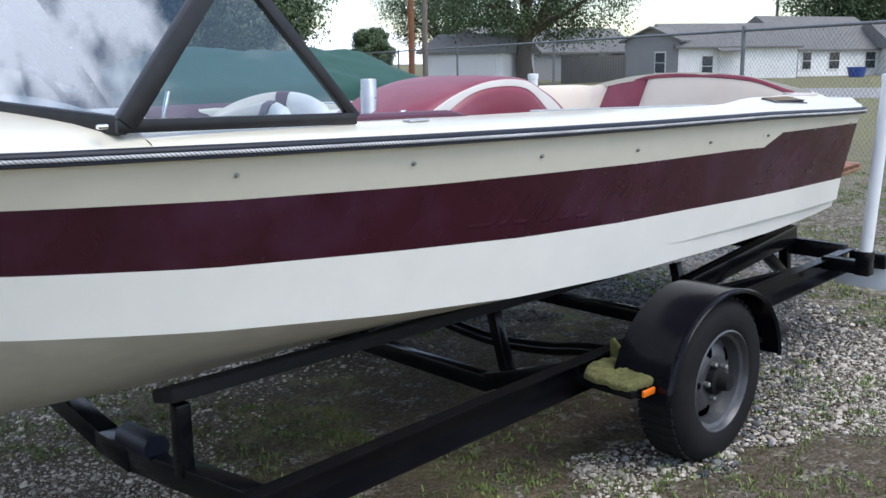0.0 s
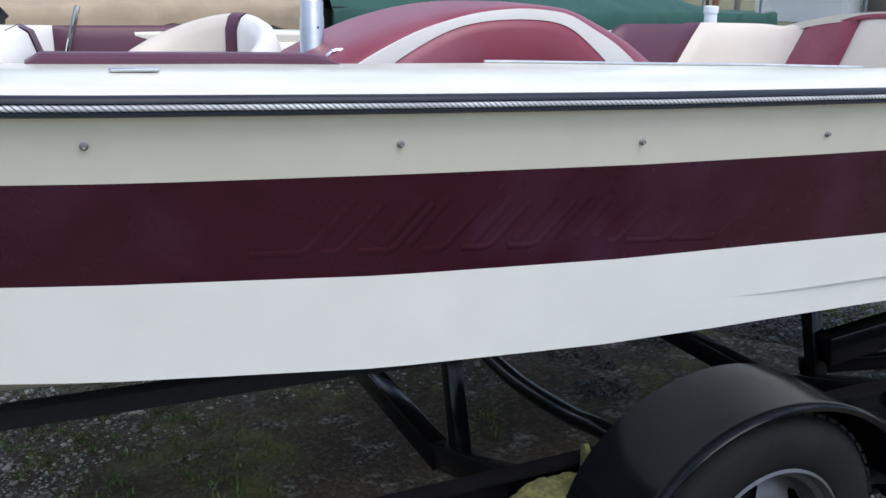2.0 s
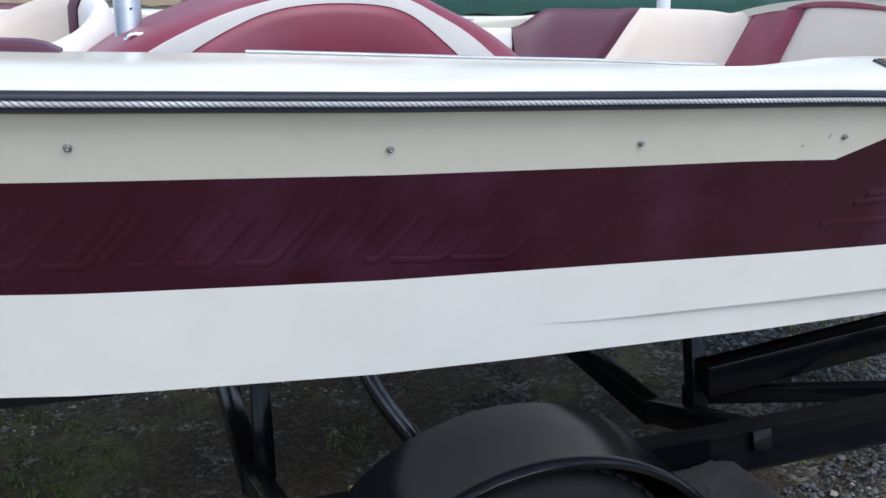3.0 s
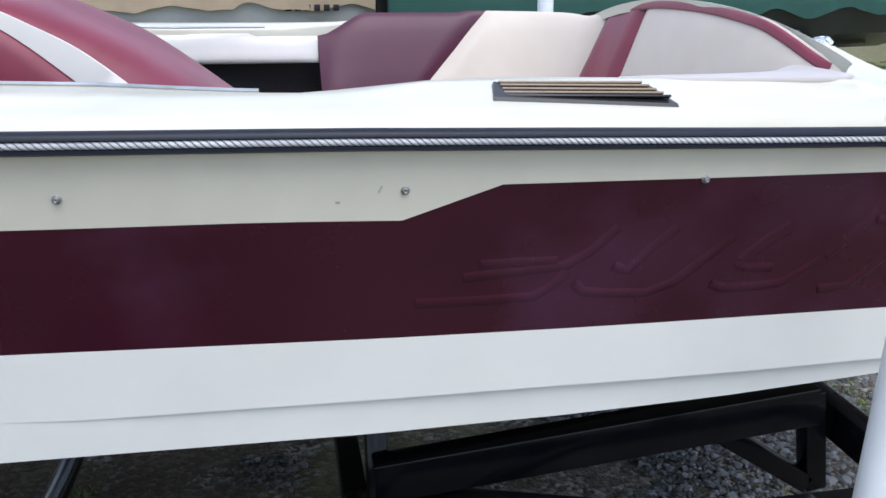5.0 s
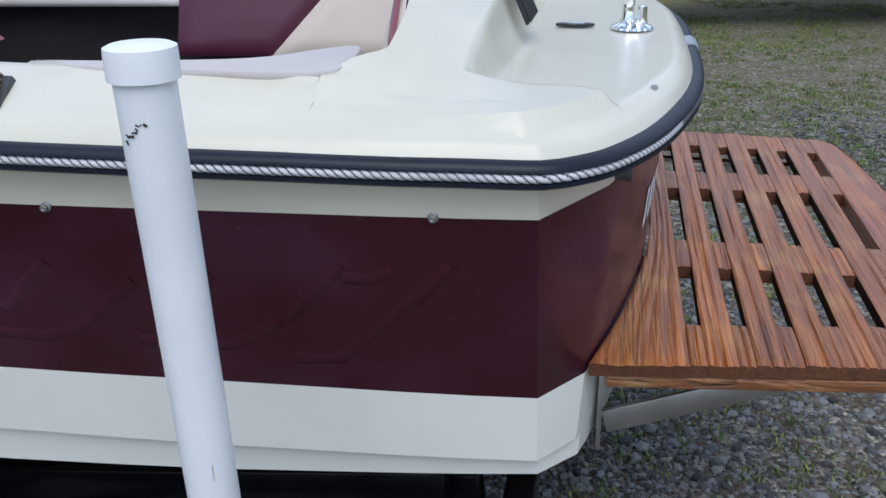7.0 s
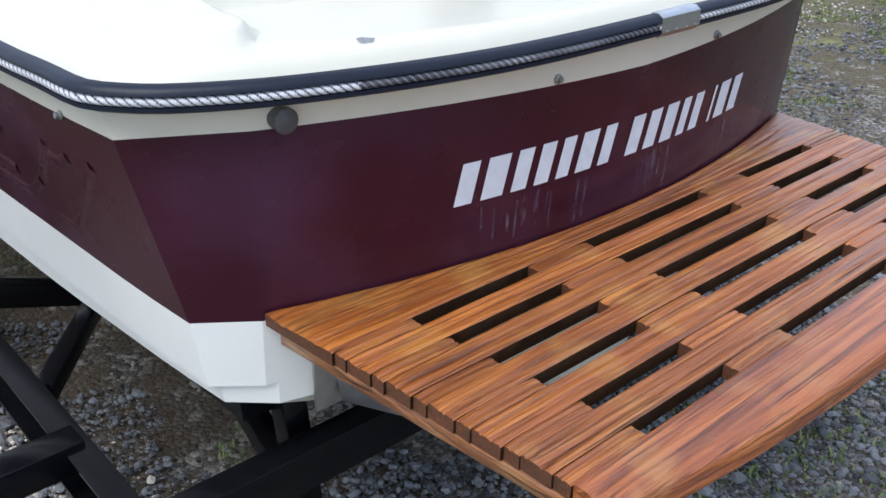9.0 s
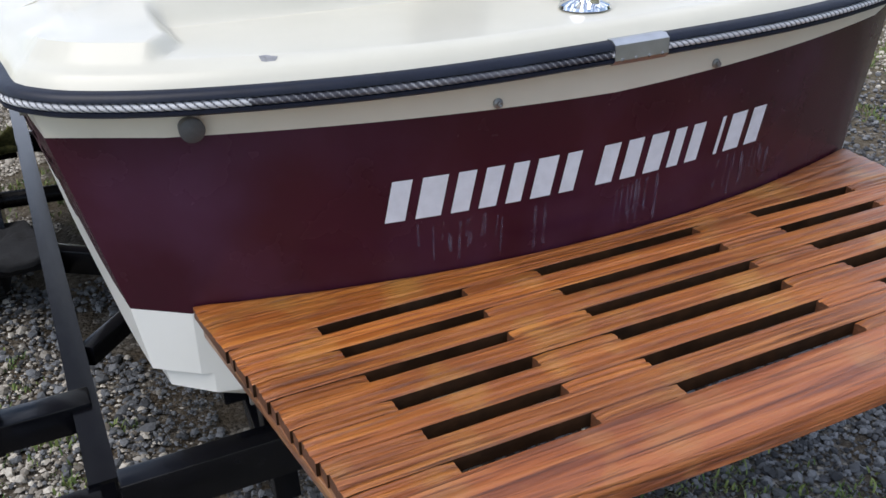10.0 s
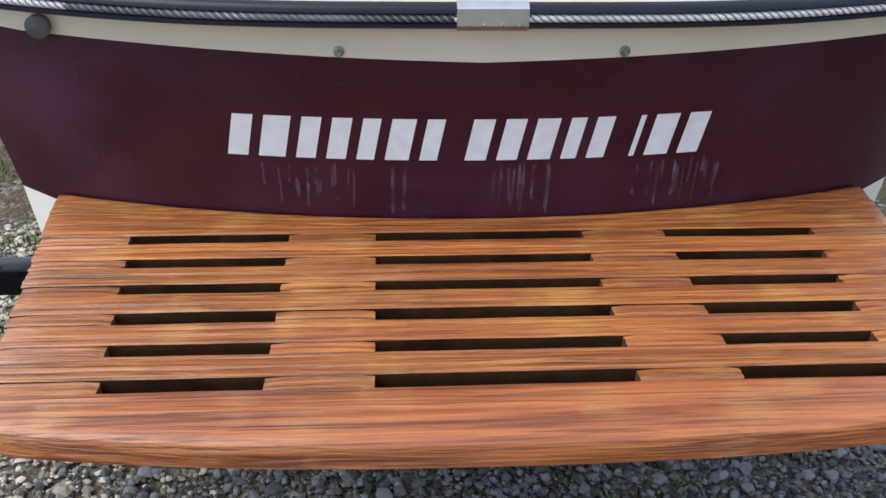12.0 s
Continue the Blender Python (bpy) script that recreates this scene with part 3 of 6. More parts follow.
def deck_h(d, x=0.0):
    """Height of the deck over the rail, d metres in from it."""
    k = 0.85 + 0.45 * smooth01(-2.2, -1.2, x)
    return 0.016 + (edge_h(d) - 0.016) * k


def deck_z(x, y):
    """Height of a side deck at a place between its rail and its inner edge."""
    yo = side_y(x, rail_z(x)) + 0.004
    d = yo - abs(y)
    f = smooth01(0.09, max(yo - inner_y(x), 0.12), d)
    return (rail_z(x) + deck_h(d, x)) * (1 - f) + inner_z(x) * f


star_out = lerp_table([(-4.45, 0.0), (-4.1, 0.03), (-3.6, 0.11), (-2.9, 0.13), (-2.2, 0.09), (-1.6, 0.055), (-1.2, 0.10), (-0.5, 0.085)])


def gunwale(sign):
    rows = []
    for x in list(np.linspace(-4.45, -0.50, 70)):
        yo = side_y(x, rail_z(x)) + 0.004
        yi = inner_y(x) + (star_out(x) if sign > 0 else 0)
        row = []
        for d in (0.0, 0.006, 0.014, 0.028, 0.045, 0.07, 0.1, 0.14, 0.18):
            d = min(d, yo - yi - 0.02)
            row.append(Vector((x, sign * (yo - d), deck_z(x, yo - d))))
        ztop = inner_z(x)
        row += [Vector((x, sign * (yi + 0.012), ztop)), Vector((x, sign * (yi + 0.003), ztop - 0.004)), Vector((x, sign * yi, ztop - 0.015)), Vector((x, sign * yi, ztop - 0.06)), Vector((x, sign * (yi + 0.03), ztop - 0.07))]
        rows.append(row)
    # a lip that tucks under the aft deck
    rows.append([v + Vector((0.001, 0, -0.007)) for v in rows[-1]])
    rows.append([v + Vector((0.030, 0, -0.002)) for v in rows[-1]])
    return grid_geo(rows)


deck = part("deck", gunwale(-1), GEL_DECK, boat, "glossy cream-white deck moulding", angle=60)
part("gunwale", gunwale(1), GEL_DECK, deck, angle=60)

# foredeck in front of the windshield
rows = []
for x in np.linspace(-5.88, -4.45, 22):
    yo = side_y(x, rail_z(x)) + 0.004
    rows.append([Vector((x, s * yo, rail_z(x) + deck_h((1 - abs(s)) * yo, x) + 0.085 * (1 - s * s) * min(1, yo))) for s in np.linspace(-1, 1, 25)])
part("foredeck", grid_geo(rows), GEL_DECK, deck, angle=60)


# aft deck: from the cockpit's end to the rail, with a low crest behind the seat and a sunken middle
def aft_edge(y):
    return -0.500 - 0.035 * smooth01(0.15, 0.75, y) + 0.07 * smooth01(0.05, 0.62, -y) * (1 - smooth01(0.68, 0.79, -y))


def aft_z(x, y, d):
    a = abs(y)
    side = rail_z(x) + 0.001 + deck_h(d)
    crest = 0.118 * max(0.0, 1 - (a / 0.80) ** 2.2) * (1 - 0.35 * smooth01(-0.46, -0.29, x)) * (1 - smooth01(-0.25, -0.12, x))
    crest *= 1 - smooth01(0.72, 0.78, a) * (1 - smooth01(-0.505, -0.45, x))
    b = 1 - smooth01(-0.505, -0.36, x)
    z = side * (1 - b) + deck_z(-0.5, a + side_y(-0.5, 1.29) - side_y(min(x, -0.2), 1.29)) * b + crest
    # the quarter keeps its height to the corner, over a flat face that leans in from the rail
    quarter = smooth01(-0.36, -0.20, x) * smooth01(0.45, 0.6, a)
    face = min(1.352, rail_z(x) + 0.020 + 0.95 * max(d - 0.008, 0.0))
    z = z * (1 - quarter) + max(min(z, face), face if d > 0.02 else z) * quarter
    bound = 0.685 + 0.070 * smooth01(-0.17, -0.04, x)
    low = smooth01(-0.325, -0.272, x) * (1 - smooth01(bound - 0.018, bound + 0.014, a))
    return z * (1 - low) + min(side, z, 1.3215 + 0.008 * (a / 0.7) ** 2) * low


stern = [p for p in RAIL if p.x >= -0.46]
outer = [Vector((x, -(side_y(x, 1.3) + 0.004), rail_z(x))) for x in (-0.505, -0.48)] + stern + [Vector((x, side_y(x, 1.3) + 0.004, rail_z(x))) for x in (-0.48, -0.505)]
outer = [a.lerp(b, k / 4) for a, b in zip(outer, outer[1:]) for k in range(4)] + outer[-1:]
run = [0.0]
for a, b in zip(outer, outer[1:]):
    run.append(run[-1] + (b - a).length)
rows = []
for p, r in zip(outer, run):
    u = 2 * r / run[-1] - 1
    s = (0.80 if u < 0 else 0.875) * u
    q = Vector((aft_edge(s), s, 0))
    w0 = Vector((p.x, p.y, 0))
    L = (w0 - q).length
    row = []
    ds = [0, 0.005, 0.012, 0.020, 0.030, 0.040, 0.050, 0.060, 0.070, 0.080, 0.09] + [0.09 + (L - 0.09) * k / 72 for k in range(1, 73)]
    for d in ds:
        w = w0.lerp(q, d / L)
        row.append(Vector((w.x, w.y, aft_z(w.x, w.y, d))))
    row.append(row[-1] + Vector((0, 0, -0.03)))
    rows.append(row)
part("aft_deck", grid_geo(rows), GEL_DECK, deck, "cream-white aft deck with sunken middle", angle=30)

# cockpit liner
part("cockpit_floor", box_bm(-2.25, 0, 0.78, 3.4, 1.24, 0.03, 0.005), CARPET_DARK, boat, "dark carpeted cockpit floor")
for sgn in (-1, 1):
    wide = lambda x: inner_y(x) + (star_out(x) if sgn > 0 else 0)
    rows = [[Vector((x, sgn * (wide(x) + 0.03), 1.30)), Vector((x, sgn * (wide(x) + 0.05), 1.05)), Vector((x, sgn * (wide(x) - 0.02), 0.79 + 0.24 * smooth01(-3.4, -4.3, x)))] for x in np.linspace(-4.45, -0.48, 24)]
    part("cockpit_liner", thick(rows, 0.012), CARPET_DARK, boat, "dark cockpit side lining")

# snaps for the cover
SNAPS = [(-4.79, 1.302), (-4.231, 1.295), (-3.66, 1.281), (-3.088, 1.26), (-2.523, 1.238), (-1.974, 1.23), (-1.421, 1.223), (-0.863, 1.219), (-0.324, 1.215)]
for x, z in SNAPS:
    y = -side_y(x, z)
    part("snap", lathe([(0.0, -0.001), (0.0075, 0.0), (0.0075, -0.0025), (0.005, -0.004), (0.005, -0.009), (0.0035, -0.010), (0.0, -0.0085)], 14, "y", (x, y, z)), STEEL_DARK, hull)
for y in (-0.222, 0.222):
    part("snap", lathe([(0.0, 0.0), (0.0085, 0.0), (0.0085, 0.003), (0.005, 0.005), (0.005, 0.010), (0.0035, 0.011), (0.0, 0.009)], 14, "x", (transom_x(y, 1.21), y, 1.2095)), STEEL_DARK, hull)
part("drain_cap", lathe([(0.017, -0.004), (0.017, 0.012), (0.019, 0.013), (0.019, 0.020), (0.016, 0.022), (0.0, 0.022)], 24, "x", (transom_x(0.692, 1.22), -0.692, 1.226)), CAP_GREY, hull, "grey round vent cap")

for x, z, sx, sz, tilt in ((-1.462, 1.23, 0.003, 0.022, 0.5), (-1.535, 1.205, 0.008, 0.004, 0.1), (-2.02, 1.305, 0.02, 0.003, 0.1), (-2.34, 1.318, 0.012, 0.003, 0.0), (-0.70, 1.285, 0.004, 0.005, 0.0)):
    part("scuff", box_bm(x, -side_y(x, z) - 0.0002, z, sx, 0.001, sz, 0, Matrix.Rotation(tilt, 4, "Y")), RUB_GREY, hull)

# faint raised shapes under the stripe's paint
def relief(points, width, height=0.0024):
    """A raised stroke on the port side through (x, z) points."""
    P = [Vector((x, 0, z)) for x, z in points]
    rows = []
    for i, p in enumerate(P):
        d = (P[min(i + 1, len(P) - 1)] - P[max(i - 1, 0)]).normalized()
        nrm = Vector((-d.z, 0, d.x))
        row = []
        for o, h in ((-0.5, -0.0003), (-0.36, 0.35 * height), (-0.18, 0.88 * height), (0, height), (0.18, 0.88 * height), (0.36, 0.35 * height), (0.5, -0.0003)):
            w = p + nrm * width * o
            row.append(Vector((w.x, -side_y(w.x, w.z) - h, w.z)))
        rows.append(row)
    return grid_geo(rows)


def dense_line(pts, step=0.02):
    out = []
    for a, b in zip(pts, pts[1:]):
        k = max(2, int(math.dist(a, b) / step))
        out += [(a[0] + (b[0] - a[0]) * i / k, a[1] + (b[1] - a[1]) * i / k) for i in range(k)]
    return out + [pts[-1]]


base_z = lambda x: 1.043 - 0.0545 * (x + 3.381)
feet = ((-3.375, -3.262), (-3.232, -3.190), (-3.155, -3.078), (-3.012, -2.962), (-2.922, -2.853), (-2.812, -2.738), (-2.552, -2.522), (-2.500, -2.382), (-2.370, -2.232))
for xa, xb in feet:
    rise = 0.55 if xb - xa > 0.1 else 1.0
    pts = [(xa, base_z(xa)), (xb - 0.012, base_z(xb)), (xb + 0.004, base_z(xb) + 0.008), (xb + 0.080 * rise, base_z(xb) + 0.100 * rise)]
    part("raised_mark", relief(dense_line(pts, 0.012), 0.020, 0.0015), GEL_MAROON, hull, "faint raised mark in the maroon paint")
for xa in (-3.245, -3.10, -3.045, -2.895, -2.79, -2.705, -2.640, -2.585, -2.455, -2.325):
    part("raised_mark", relief(dense_line(((xa, base_z(xa) + 0.012), (xa + 0.078, base_z(xa) + 0.112))), 0.026, 0.0014), GEL_MAROON, hull, "faint raised mark in the maroon paint")
big = [
    ((-1.394, 0.994), (-1.271, 0.991), (-1.166, 0.992), (-1.124, 1.02), (-1.108, 1.045)),
    ((-1.307, 1.042), (-1.221, 1.048), (-1.112, 1.055), (-1.066, 1.082), (-1.017, 1.13)),
    ((-1.277, 1.067), (-1.18, 1.067), (-1.13, 1.066)),
    ((-1.09, 1.017), (-1.07, 0.996), (-1.011, 0.987), (-0.94, 0.983), (-0.884, 1.002), (-0.772, 1.096)),
    ((-1.015, 1.048), (-0.984, 1.034), (-0.946, 1.08), (-0.897, 1.123)),
    ((-0.802, 0.994), (-0.773, 0.981), (-0.704, 0.979), (-0.645, 0.982), (-0.607, 1.002), (-0.565, 1.028)),
    ((-0.748, 1.033), (-0.728, 1.023), (-0.67, 1.02)),
    ((-0.752, 1.027), (-0.709, 1.066), (-0.649, 1.107)),
    ((-0.749, 1.042), (-0.701, 1.084), (-0.655, 1.115)),
    ((-0.552, 1.035), (-0.511, 1.077), (-0.459, 1.132)),
    ((-0.55, 0.96), (-0.482, 0.962), (-0.451, 0.99), (-0.3, 1.135)),
    ((-0.459, 1.112), (-0.417, 1.109), (-0.383, 1.127)),
]
for pts in big:
    part("raised_mark", relief(dense_line(pts), 0.024, 0.0024), GEL_MAROON, hull, "faint raised mark in the maroon paint")

# row of plain white bars across the transom
def transom_bar(y0, y1, z0, z1, slant):
    rows = []
    for v in np.linspace(0, 1, 4):
        z = z0 + (z1 - z0) * v
        rows.append([Vector((transom_x(y, z) + 0.0012, y, z)) for y in np.linspace(y0 + slant * v, y1 + slant * v, 4)])
    return grid_geo(rows)


decal_row = group("decal_row", (0.01, 0, 1.02), "row of worn white slanted bars on the maroon transom", "decal")
y = -0.418
for wd in (0.047, 0.057, 0.045, 0.045, 0.042, 0.052, 0.042, -0.028, 0.048, 0.047, 0.051, 0.039, 0.043, -0.026, 0.022, 0.054, 0.050):
    if wd < 0:
        y -= wd
        continue
    part("bar", transom_bar(y + 0.005, y + max(wd - 0.008, 0.012), 1.024, 1.098, 0.014), DECAL, decal_row)
    y += wd + 0.0045


def streak_material():
    """Chalky run-off: thin and broken."""
    m = bpy.data.materials.new("chalky_runoff")
    m.use_nodes = True
    n, l = m.node_tree.nodes, m.node_tree.links
    b = n["Principled BSDF"]
    b.inputs["Base Color"].default_value, b.inputs["Roughness"].default_value = (0.30, 0.28, 0.38, 1), 0.7
    tc, t, r, tr, mx = n.new("ShaderNodeTexCoord"), n.new("ShaderNodeTexNoise"), n.new("ShaderNodeMapRange"), n.new("ShaderNodeBsdfTransparent"), n.new("ShaderNodeMixShader")
    t.inputs["Scale"].default_value, t.inputs["Detail"].default_value = 24, 5
    r.inputs["From Min"].default_value, r.inputs["From Max"].default_value, r.inputs["To Max"].default_value = 0.38, 0.78, 0.30
    l.new(tc.outputs["Object"], t.inputs["Vector"])
    l.new(t.outputs["Fac"], r.inputs["Value"])
    l.new(r.outputs[0], mx.inputs[0])
    l.new(tr.outputs[0], mx.inputs[1])
    l.new(b.outputs[0], mx.inputs[2])
    l.new(mx.outputs[0], n["Material Output"].inputs["Surface"])
    return m


STREAK = streak_material()
rng = random.Random(21)
for k in range(52):
    yc = rng.choice((rng.uniform(-0.36, -0.12), rng.uniform(0.02, 0.12), rng.uniform(0.26, 0.42)))
    wd, z1, ln = rng.uniform(0.0015, 0.006), rng.uniform(1.0, 1.018), rng.uniform(0.03, 0.095)
    part("runoff_streak", transom_bar(yc, yc + wd, z1 - ln, z1, rng.uniform(-0.004, 0.004)), STREAK, hull, "chalky run-off streak")

# ---- teak swim platform ----
platform = group("swim_platform", (0.24, 0, 0.86), "oiled teak swim platform with slots at the stern", "platform")
PZ, PT = 0.915, 0.025


def plat_half(x):
    return 0.728 - 0.075 * max(0.0, x + 0.1) / 0.6


def board_geo(x0, x1, y0, y1, top=PZ, t=PT, seed=0, grooves=3, edge=0.0022, edge0=None, f0=None, f1=None, step_=0.022):
    """A weathered board across the platform: rounded worn edges, grooves along the grain and a slightly wavy top."""
    rng = random.Random(seed)
    cuts = sorted(rng.uniform(0.08, 0.92) for _ in range(grooves))
    wd_ = x1 - x0
    us = {0.0, 0.012, 0.05, 0.10, 0.30, 0.5, 0.70, 0.90, 0.95, 0.988, 1.0}
    half = [(c, min(0.0018, 0.06 * wd_) / wd_, rng.uniform(0.0014, 0.0036)) for c in cuts]
    for c, w_, _ in half:
        us |= {c - 2 * w_, c - w_, c, c + w_, c + 2 * w_}
    us = sorted(u for u in us if 0 <= u <= 1)
    clip = lambda x, y: max(-plat_half(x) - 0.004, min(plat_half(x) + 0.004, y))
    n = max(4, int((y1 - y0) / step_))
    rows = []
    for j in range(n + 1):
        y = y0 + (y1 - y0) * j / n
        end_ = min(j, n - j)
        row = []
        xa, xb = (f0(y) if f0 else x0), (f1(y) if f1 else x1)
        for u in us:
            x = xa + (xb - xa) * u
            m_ = min(u, 1 - u) * (xb - xa)
            ed = edge0 if edge0 and u < 0.5 else edge
            z = top - ed * max(0.0, 1 - m_ / (2.2 * ed)) ** 2
            for c, w_, dp in half:
                q = abs(u - c) / w_
                if q < 2:
                    z -= dp * (1 - q / 2) * (0.35 + 0.65 * smooth01(-0.25, 0.3, noise.noise(Vector((c * 40 + seed, y * 5.0, seed * 1.7)))))
            z += 0.0009 * noise.noise(Vector((x * 60, y * 9, seed))) - (0.0022 if end_ == 0 else 0)
            row.append(Vector((x, clip(x, y) + (0.0012 * noise.noise(Vector((x * 160, seed, y))) if end_ == 0 else 0), z)))
        row = [Vector((row[0].x, row[0].y, top - t))] + row + [Vector((row[-1].x, row[-1].y, top - t))]
        rows.append(row)
    vs_, fs_ = grid_geo(rows)
    m = len(rows[0])
    fs_ += [(i * m, (i + 1) * m, (i + 2) * m - 1, (i + 1) * m - 1) for i in range(n)]
    fs_ += [tuple(range(m)), tuple(range(n * m, (n + 1) * m))[::-1]]
    return vs_, fs_


def slot_and_end_tones(ob):
    """Gives sawn slot faces the raw teak darkened for slot shade, and ends worn grain."""
    ob.data.materials.append(TEAK_RAW_SHADE)
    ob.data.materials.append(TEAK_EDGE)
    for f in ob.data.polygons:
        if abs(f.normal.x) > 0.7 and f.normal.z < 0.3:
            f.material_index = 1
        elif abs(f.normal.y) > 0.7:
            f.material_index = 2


row_x = [0.046 + 0.0765 * k for k in range(6)]
GAP = 0.0270
front_edge = lambda y: transom_x(y, 0.915) + 0.004
slot_and_end_tones(part("board", board_geo(0, row_x[0], -0.728, 0.728, seed=1, grooves=5, f0=front_edge, f1=lambda y: row_x[0]), TEAK, platform, "wide teak board against the transom", angle=50))
rng = random.Random(77)
for k in range(5):
    xa, xb = row_x[k] + GAP, row_x[k + 1]
    e0, e1 = plat_half(xa) + rng.uniform(-0.001, 0.001), plat_half(xa) + rng.uniform(-0.001, 0.001)
    slot_and_end_tones(part("slat", board_geo(xa, xb, -e0, e1, top=PZ + 0.0007 * ((k * 7) % 3), seed=10 + k, grooves=4 - k // 2), TEAK, platform, angle=50))
for k in range(6):
    xa, xb = row_x[k] + 0.0004, row_x[k] + GAP - 0.0004
    h = plat_half(xa) + rng.uniform(-0.0012, 0.0008)
    e = 0.568 - 0.0095 * k
    for i, (ya, yb) in enumerate(((-h, -e), (-0.312, -0.171), (0.174, 0.312), (e, h))):
        slot_and_end_tones(part("spacer", board_geo(xa, xb, ya, yb, top=PZ + 0.0002 - 0.0006 * ((k + i) % 3), seed=30 + 4 * k + i, grooves=2, edge=0.0018), TEAK, platform, angle=50))
aft = lambda y: 0.562 - 0.048 * (abs(y) / 0.66) ** 2.4 - (0.024 * max(0, (abs(y) - 0.60) / 0.058) ** 2)
part("board", board_geo(row_x[5] + GAP, 0.56, -0.658, 0.658, t=0.042, seed=60, grooves=0, edge=0.007, edge0=0.0016, f0=lambda y: row_x[5] + GAP, f1=aft), TEAK_RED, platform, "broad reddish aft board with rounded edge", angle=50)
for sgn in (-1, 1):
    part("side_batten", beam_bm((-0.085, sgn * 0.700, PZ - PT - 0.012), (0.47, sgn * 0.640, PZ - PT - 0.012), 0.045, 0.022, 0.003), TEAK_END, platform)
    part("cross_batten", beam_bm((-0.03, sgn * 0.24, PZ - PT - 0.013), (0.50, sgn * 0.24, PZ - PT - 0.013), 0.06, 0.022, 0.003), TEAK_END, platform)
    # metal bracket: plate on the transom, arm and strut
    br = part("bracket", beam_bm((-0.055, sgn * 0.60, PZ - PT - 0.028), (0.42, sgn * 0.56, PZ - PT - 0.028), 0.035, 0.008, 0.001), ALU, platform, "grey metal support bracket")
    part("mounting_plate", box_bm(transom_x(0.62, 0.78) + 0.004, sgn * 0.62, 0.79, 0.008, 0.085, 0.17, 0.002), ALU, br)
    part("strut", beam_bm((transom_x(0.6, 0.74) + 0.01, sgn * 0.615, 0.735), (0.36, sgn * 0.565, 0.868), 0.010, 0.045, 0.002), ALU, br)
part("platform_brace", box_bm(0.20, 0.02, PZ - PT - 0.030, 0.035, 0.5, 0.006, 0.001), ALU, platform)

# ---- deck fittings ----
vent = group("louvre_vent", (-1.09, -0.885, 1.37), "black louvred air vent with sun-bleached slats on the deck", "vent")


def on_deck(x, y):
    return deck_z(x, y)


zt = lambda x, y: on_deck(x, y)
vent_out = [(-1.262, -0.932), (-0.918, -0.932), (-0.945, -0.842), (-1.245, -0.842)]
bm = bmesh.new()
lo = [bm.verts.new((x, y, zt(x, y) - 0.002)) for x, y in vent_out]
hi = [bm.verts.new((x * 0.985 - 0.0162, y + (0.006 if y < -0.9 else -0.006), zt(x, y) + 0.007)) for x, y in vent_out]
for k in range(4):
    bm.faces.new((lo[k], lo[(k + 1) % 4], hi[(k + 1) % 4], hi[k]))
bm.faces.new(hi)
bmesh.ops.recalc_face_normals(bm, faces=bm.faces[:])
part("frame", bm, BLACK_PLASTIC, vent)
for k in range(5):
    y = -0.913 + k * 0.0155
    x1 = -0.93 - 0.008 * k
    part("slat", beam_bm((-1.235, y, zt(-1.1, y) + 0.008 + 0.0006 * k), (x1, y, zt(-1.0, y) + 0.008 + 0.0006 * k), 0.012, 0.004, 0.001, up=(0, 0.5, 0.86)), LOUVRE_TAN if k else BLACK_PLASTIC, vent)

arm_pad = group("arm_pad", (-3.37, -0.6, 1.415), "faded maroon vinyl pad along the gunwale edge", "pad")
rows = []
for x in np.linspace(-3.74, -3.10, 22):
    e = min(1, (x + 3.74) / 0.02, (-3.10 - x) / 0.05)
    h = 0.022 * math.sqrt(max(e, 0.02))
    z0 = on_deck(x, inner_y(x))
    rows.append([Vector((x, -inner_y(x) + o, z0 + h * k)) for o, k in ((-0.052, -0.1), (-0.05, 0.55), (-0.04, 0.92), (-0.01, 1.05), (0.03, 0.95), (0.045, 0.5), (0.045, -2.0))])
part("cushion", grid_geo(rows), VINYL_DARK, arm_pad)
plate = group("deck_plate", (-3.56, -0.90, 1.40), "small grey metal plate on the side deck", "deck plate")
part("plate_body", box_bm(-3.56, -0.90, on_deck(-3.56, -0.90) + 0.003, 0.085, 0.035, 0.006, 0.002), ALU, plate)
trim = group("gunwale_trim", (-2.15, -0.69, 1.405), "bright metal trim strip on the gunwale edge", "trim strip")
tp = [Vector((x, -(inner_y(x) + 0.012), on_deck(x, inner_y(x)) + 0.003)) for x in np.linspace(-2.74, -1.66, 24)]
part("strip", sweep(tp, ring(0.0042, 10)), ALU, trim)
trim2 = group("gunwale_trim", (-2.15, 0.69, 1.405), "bright metal trim strip on the gunwale edge", "trim strip")
part("strip", sweep([Vector((p.x, -p.y, p.z)) for p in tp], ring(0.0042, 10)), ALU, trim2)

cleat = group("stern_cleat", (-0.065, -0.015, 1.327), "chrome stern cleat on the aft deck", "cleat")
part("base", lathe([(0.0, 0.0), (0.045, 0.0), (0.043, 0.005), (0.028, 0.011), (0.02, 0.016), (0.0, 0.016)], 28, "z", (-0.065, -0.015, 1.325)), CHROME, cleat)
part("post", lathe([(0.019, 0.01), (0.015, 0.02), (0.0125, 0.04), (0.0135, 0.062), (0.011, 0.068), (0.0, 0.069)], 20, "z", (-0.075, -0.015, 1.325)), CHROME, cleat)
part("post", lathe([(0.012, 0.01), (0.010, 0.03), (0.010, 0.045), (0.0, 0.047)], 16, "z", (-0.045, -0.012, 1.325)), CHROME, cleat)
part("horn", tube([(-0.08, -0.055, 1.385), (-0.075, -0.03, 1.392), (-0.075, 0.0, 1.392), (-0.08, 0.028, 1.386)], 0.007, 10, 14), CHROME, cleat)
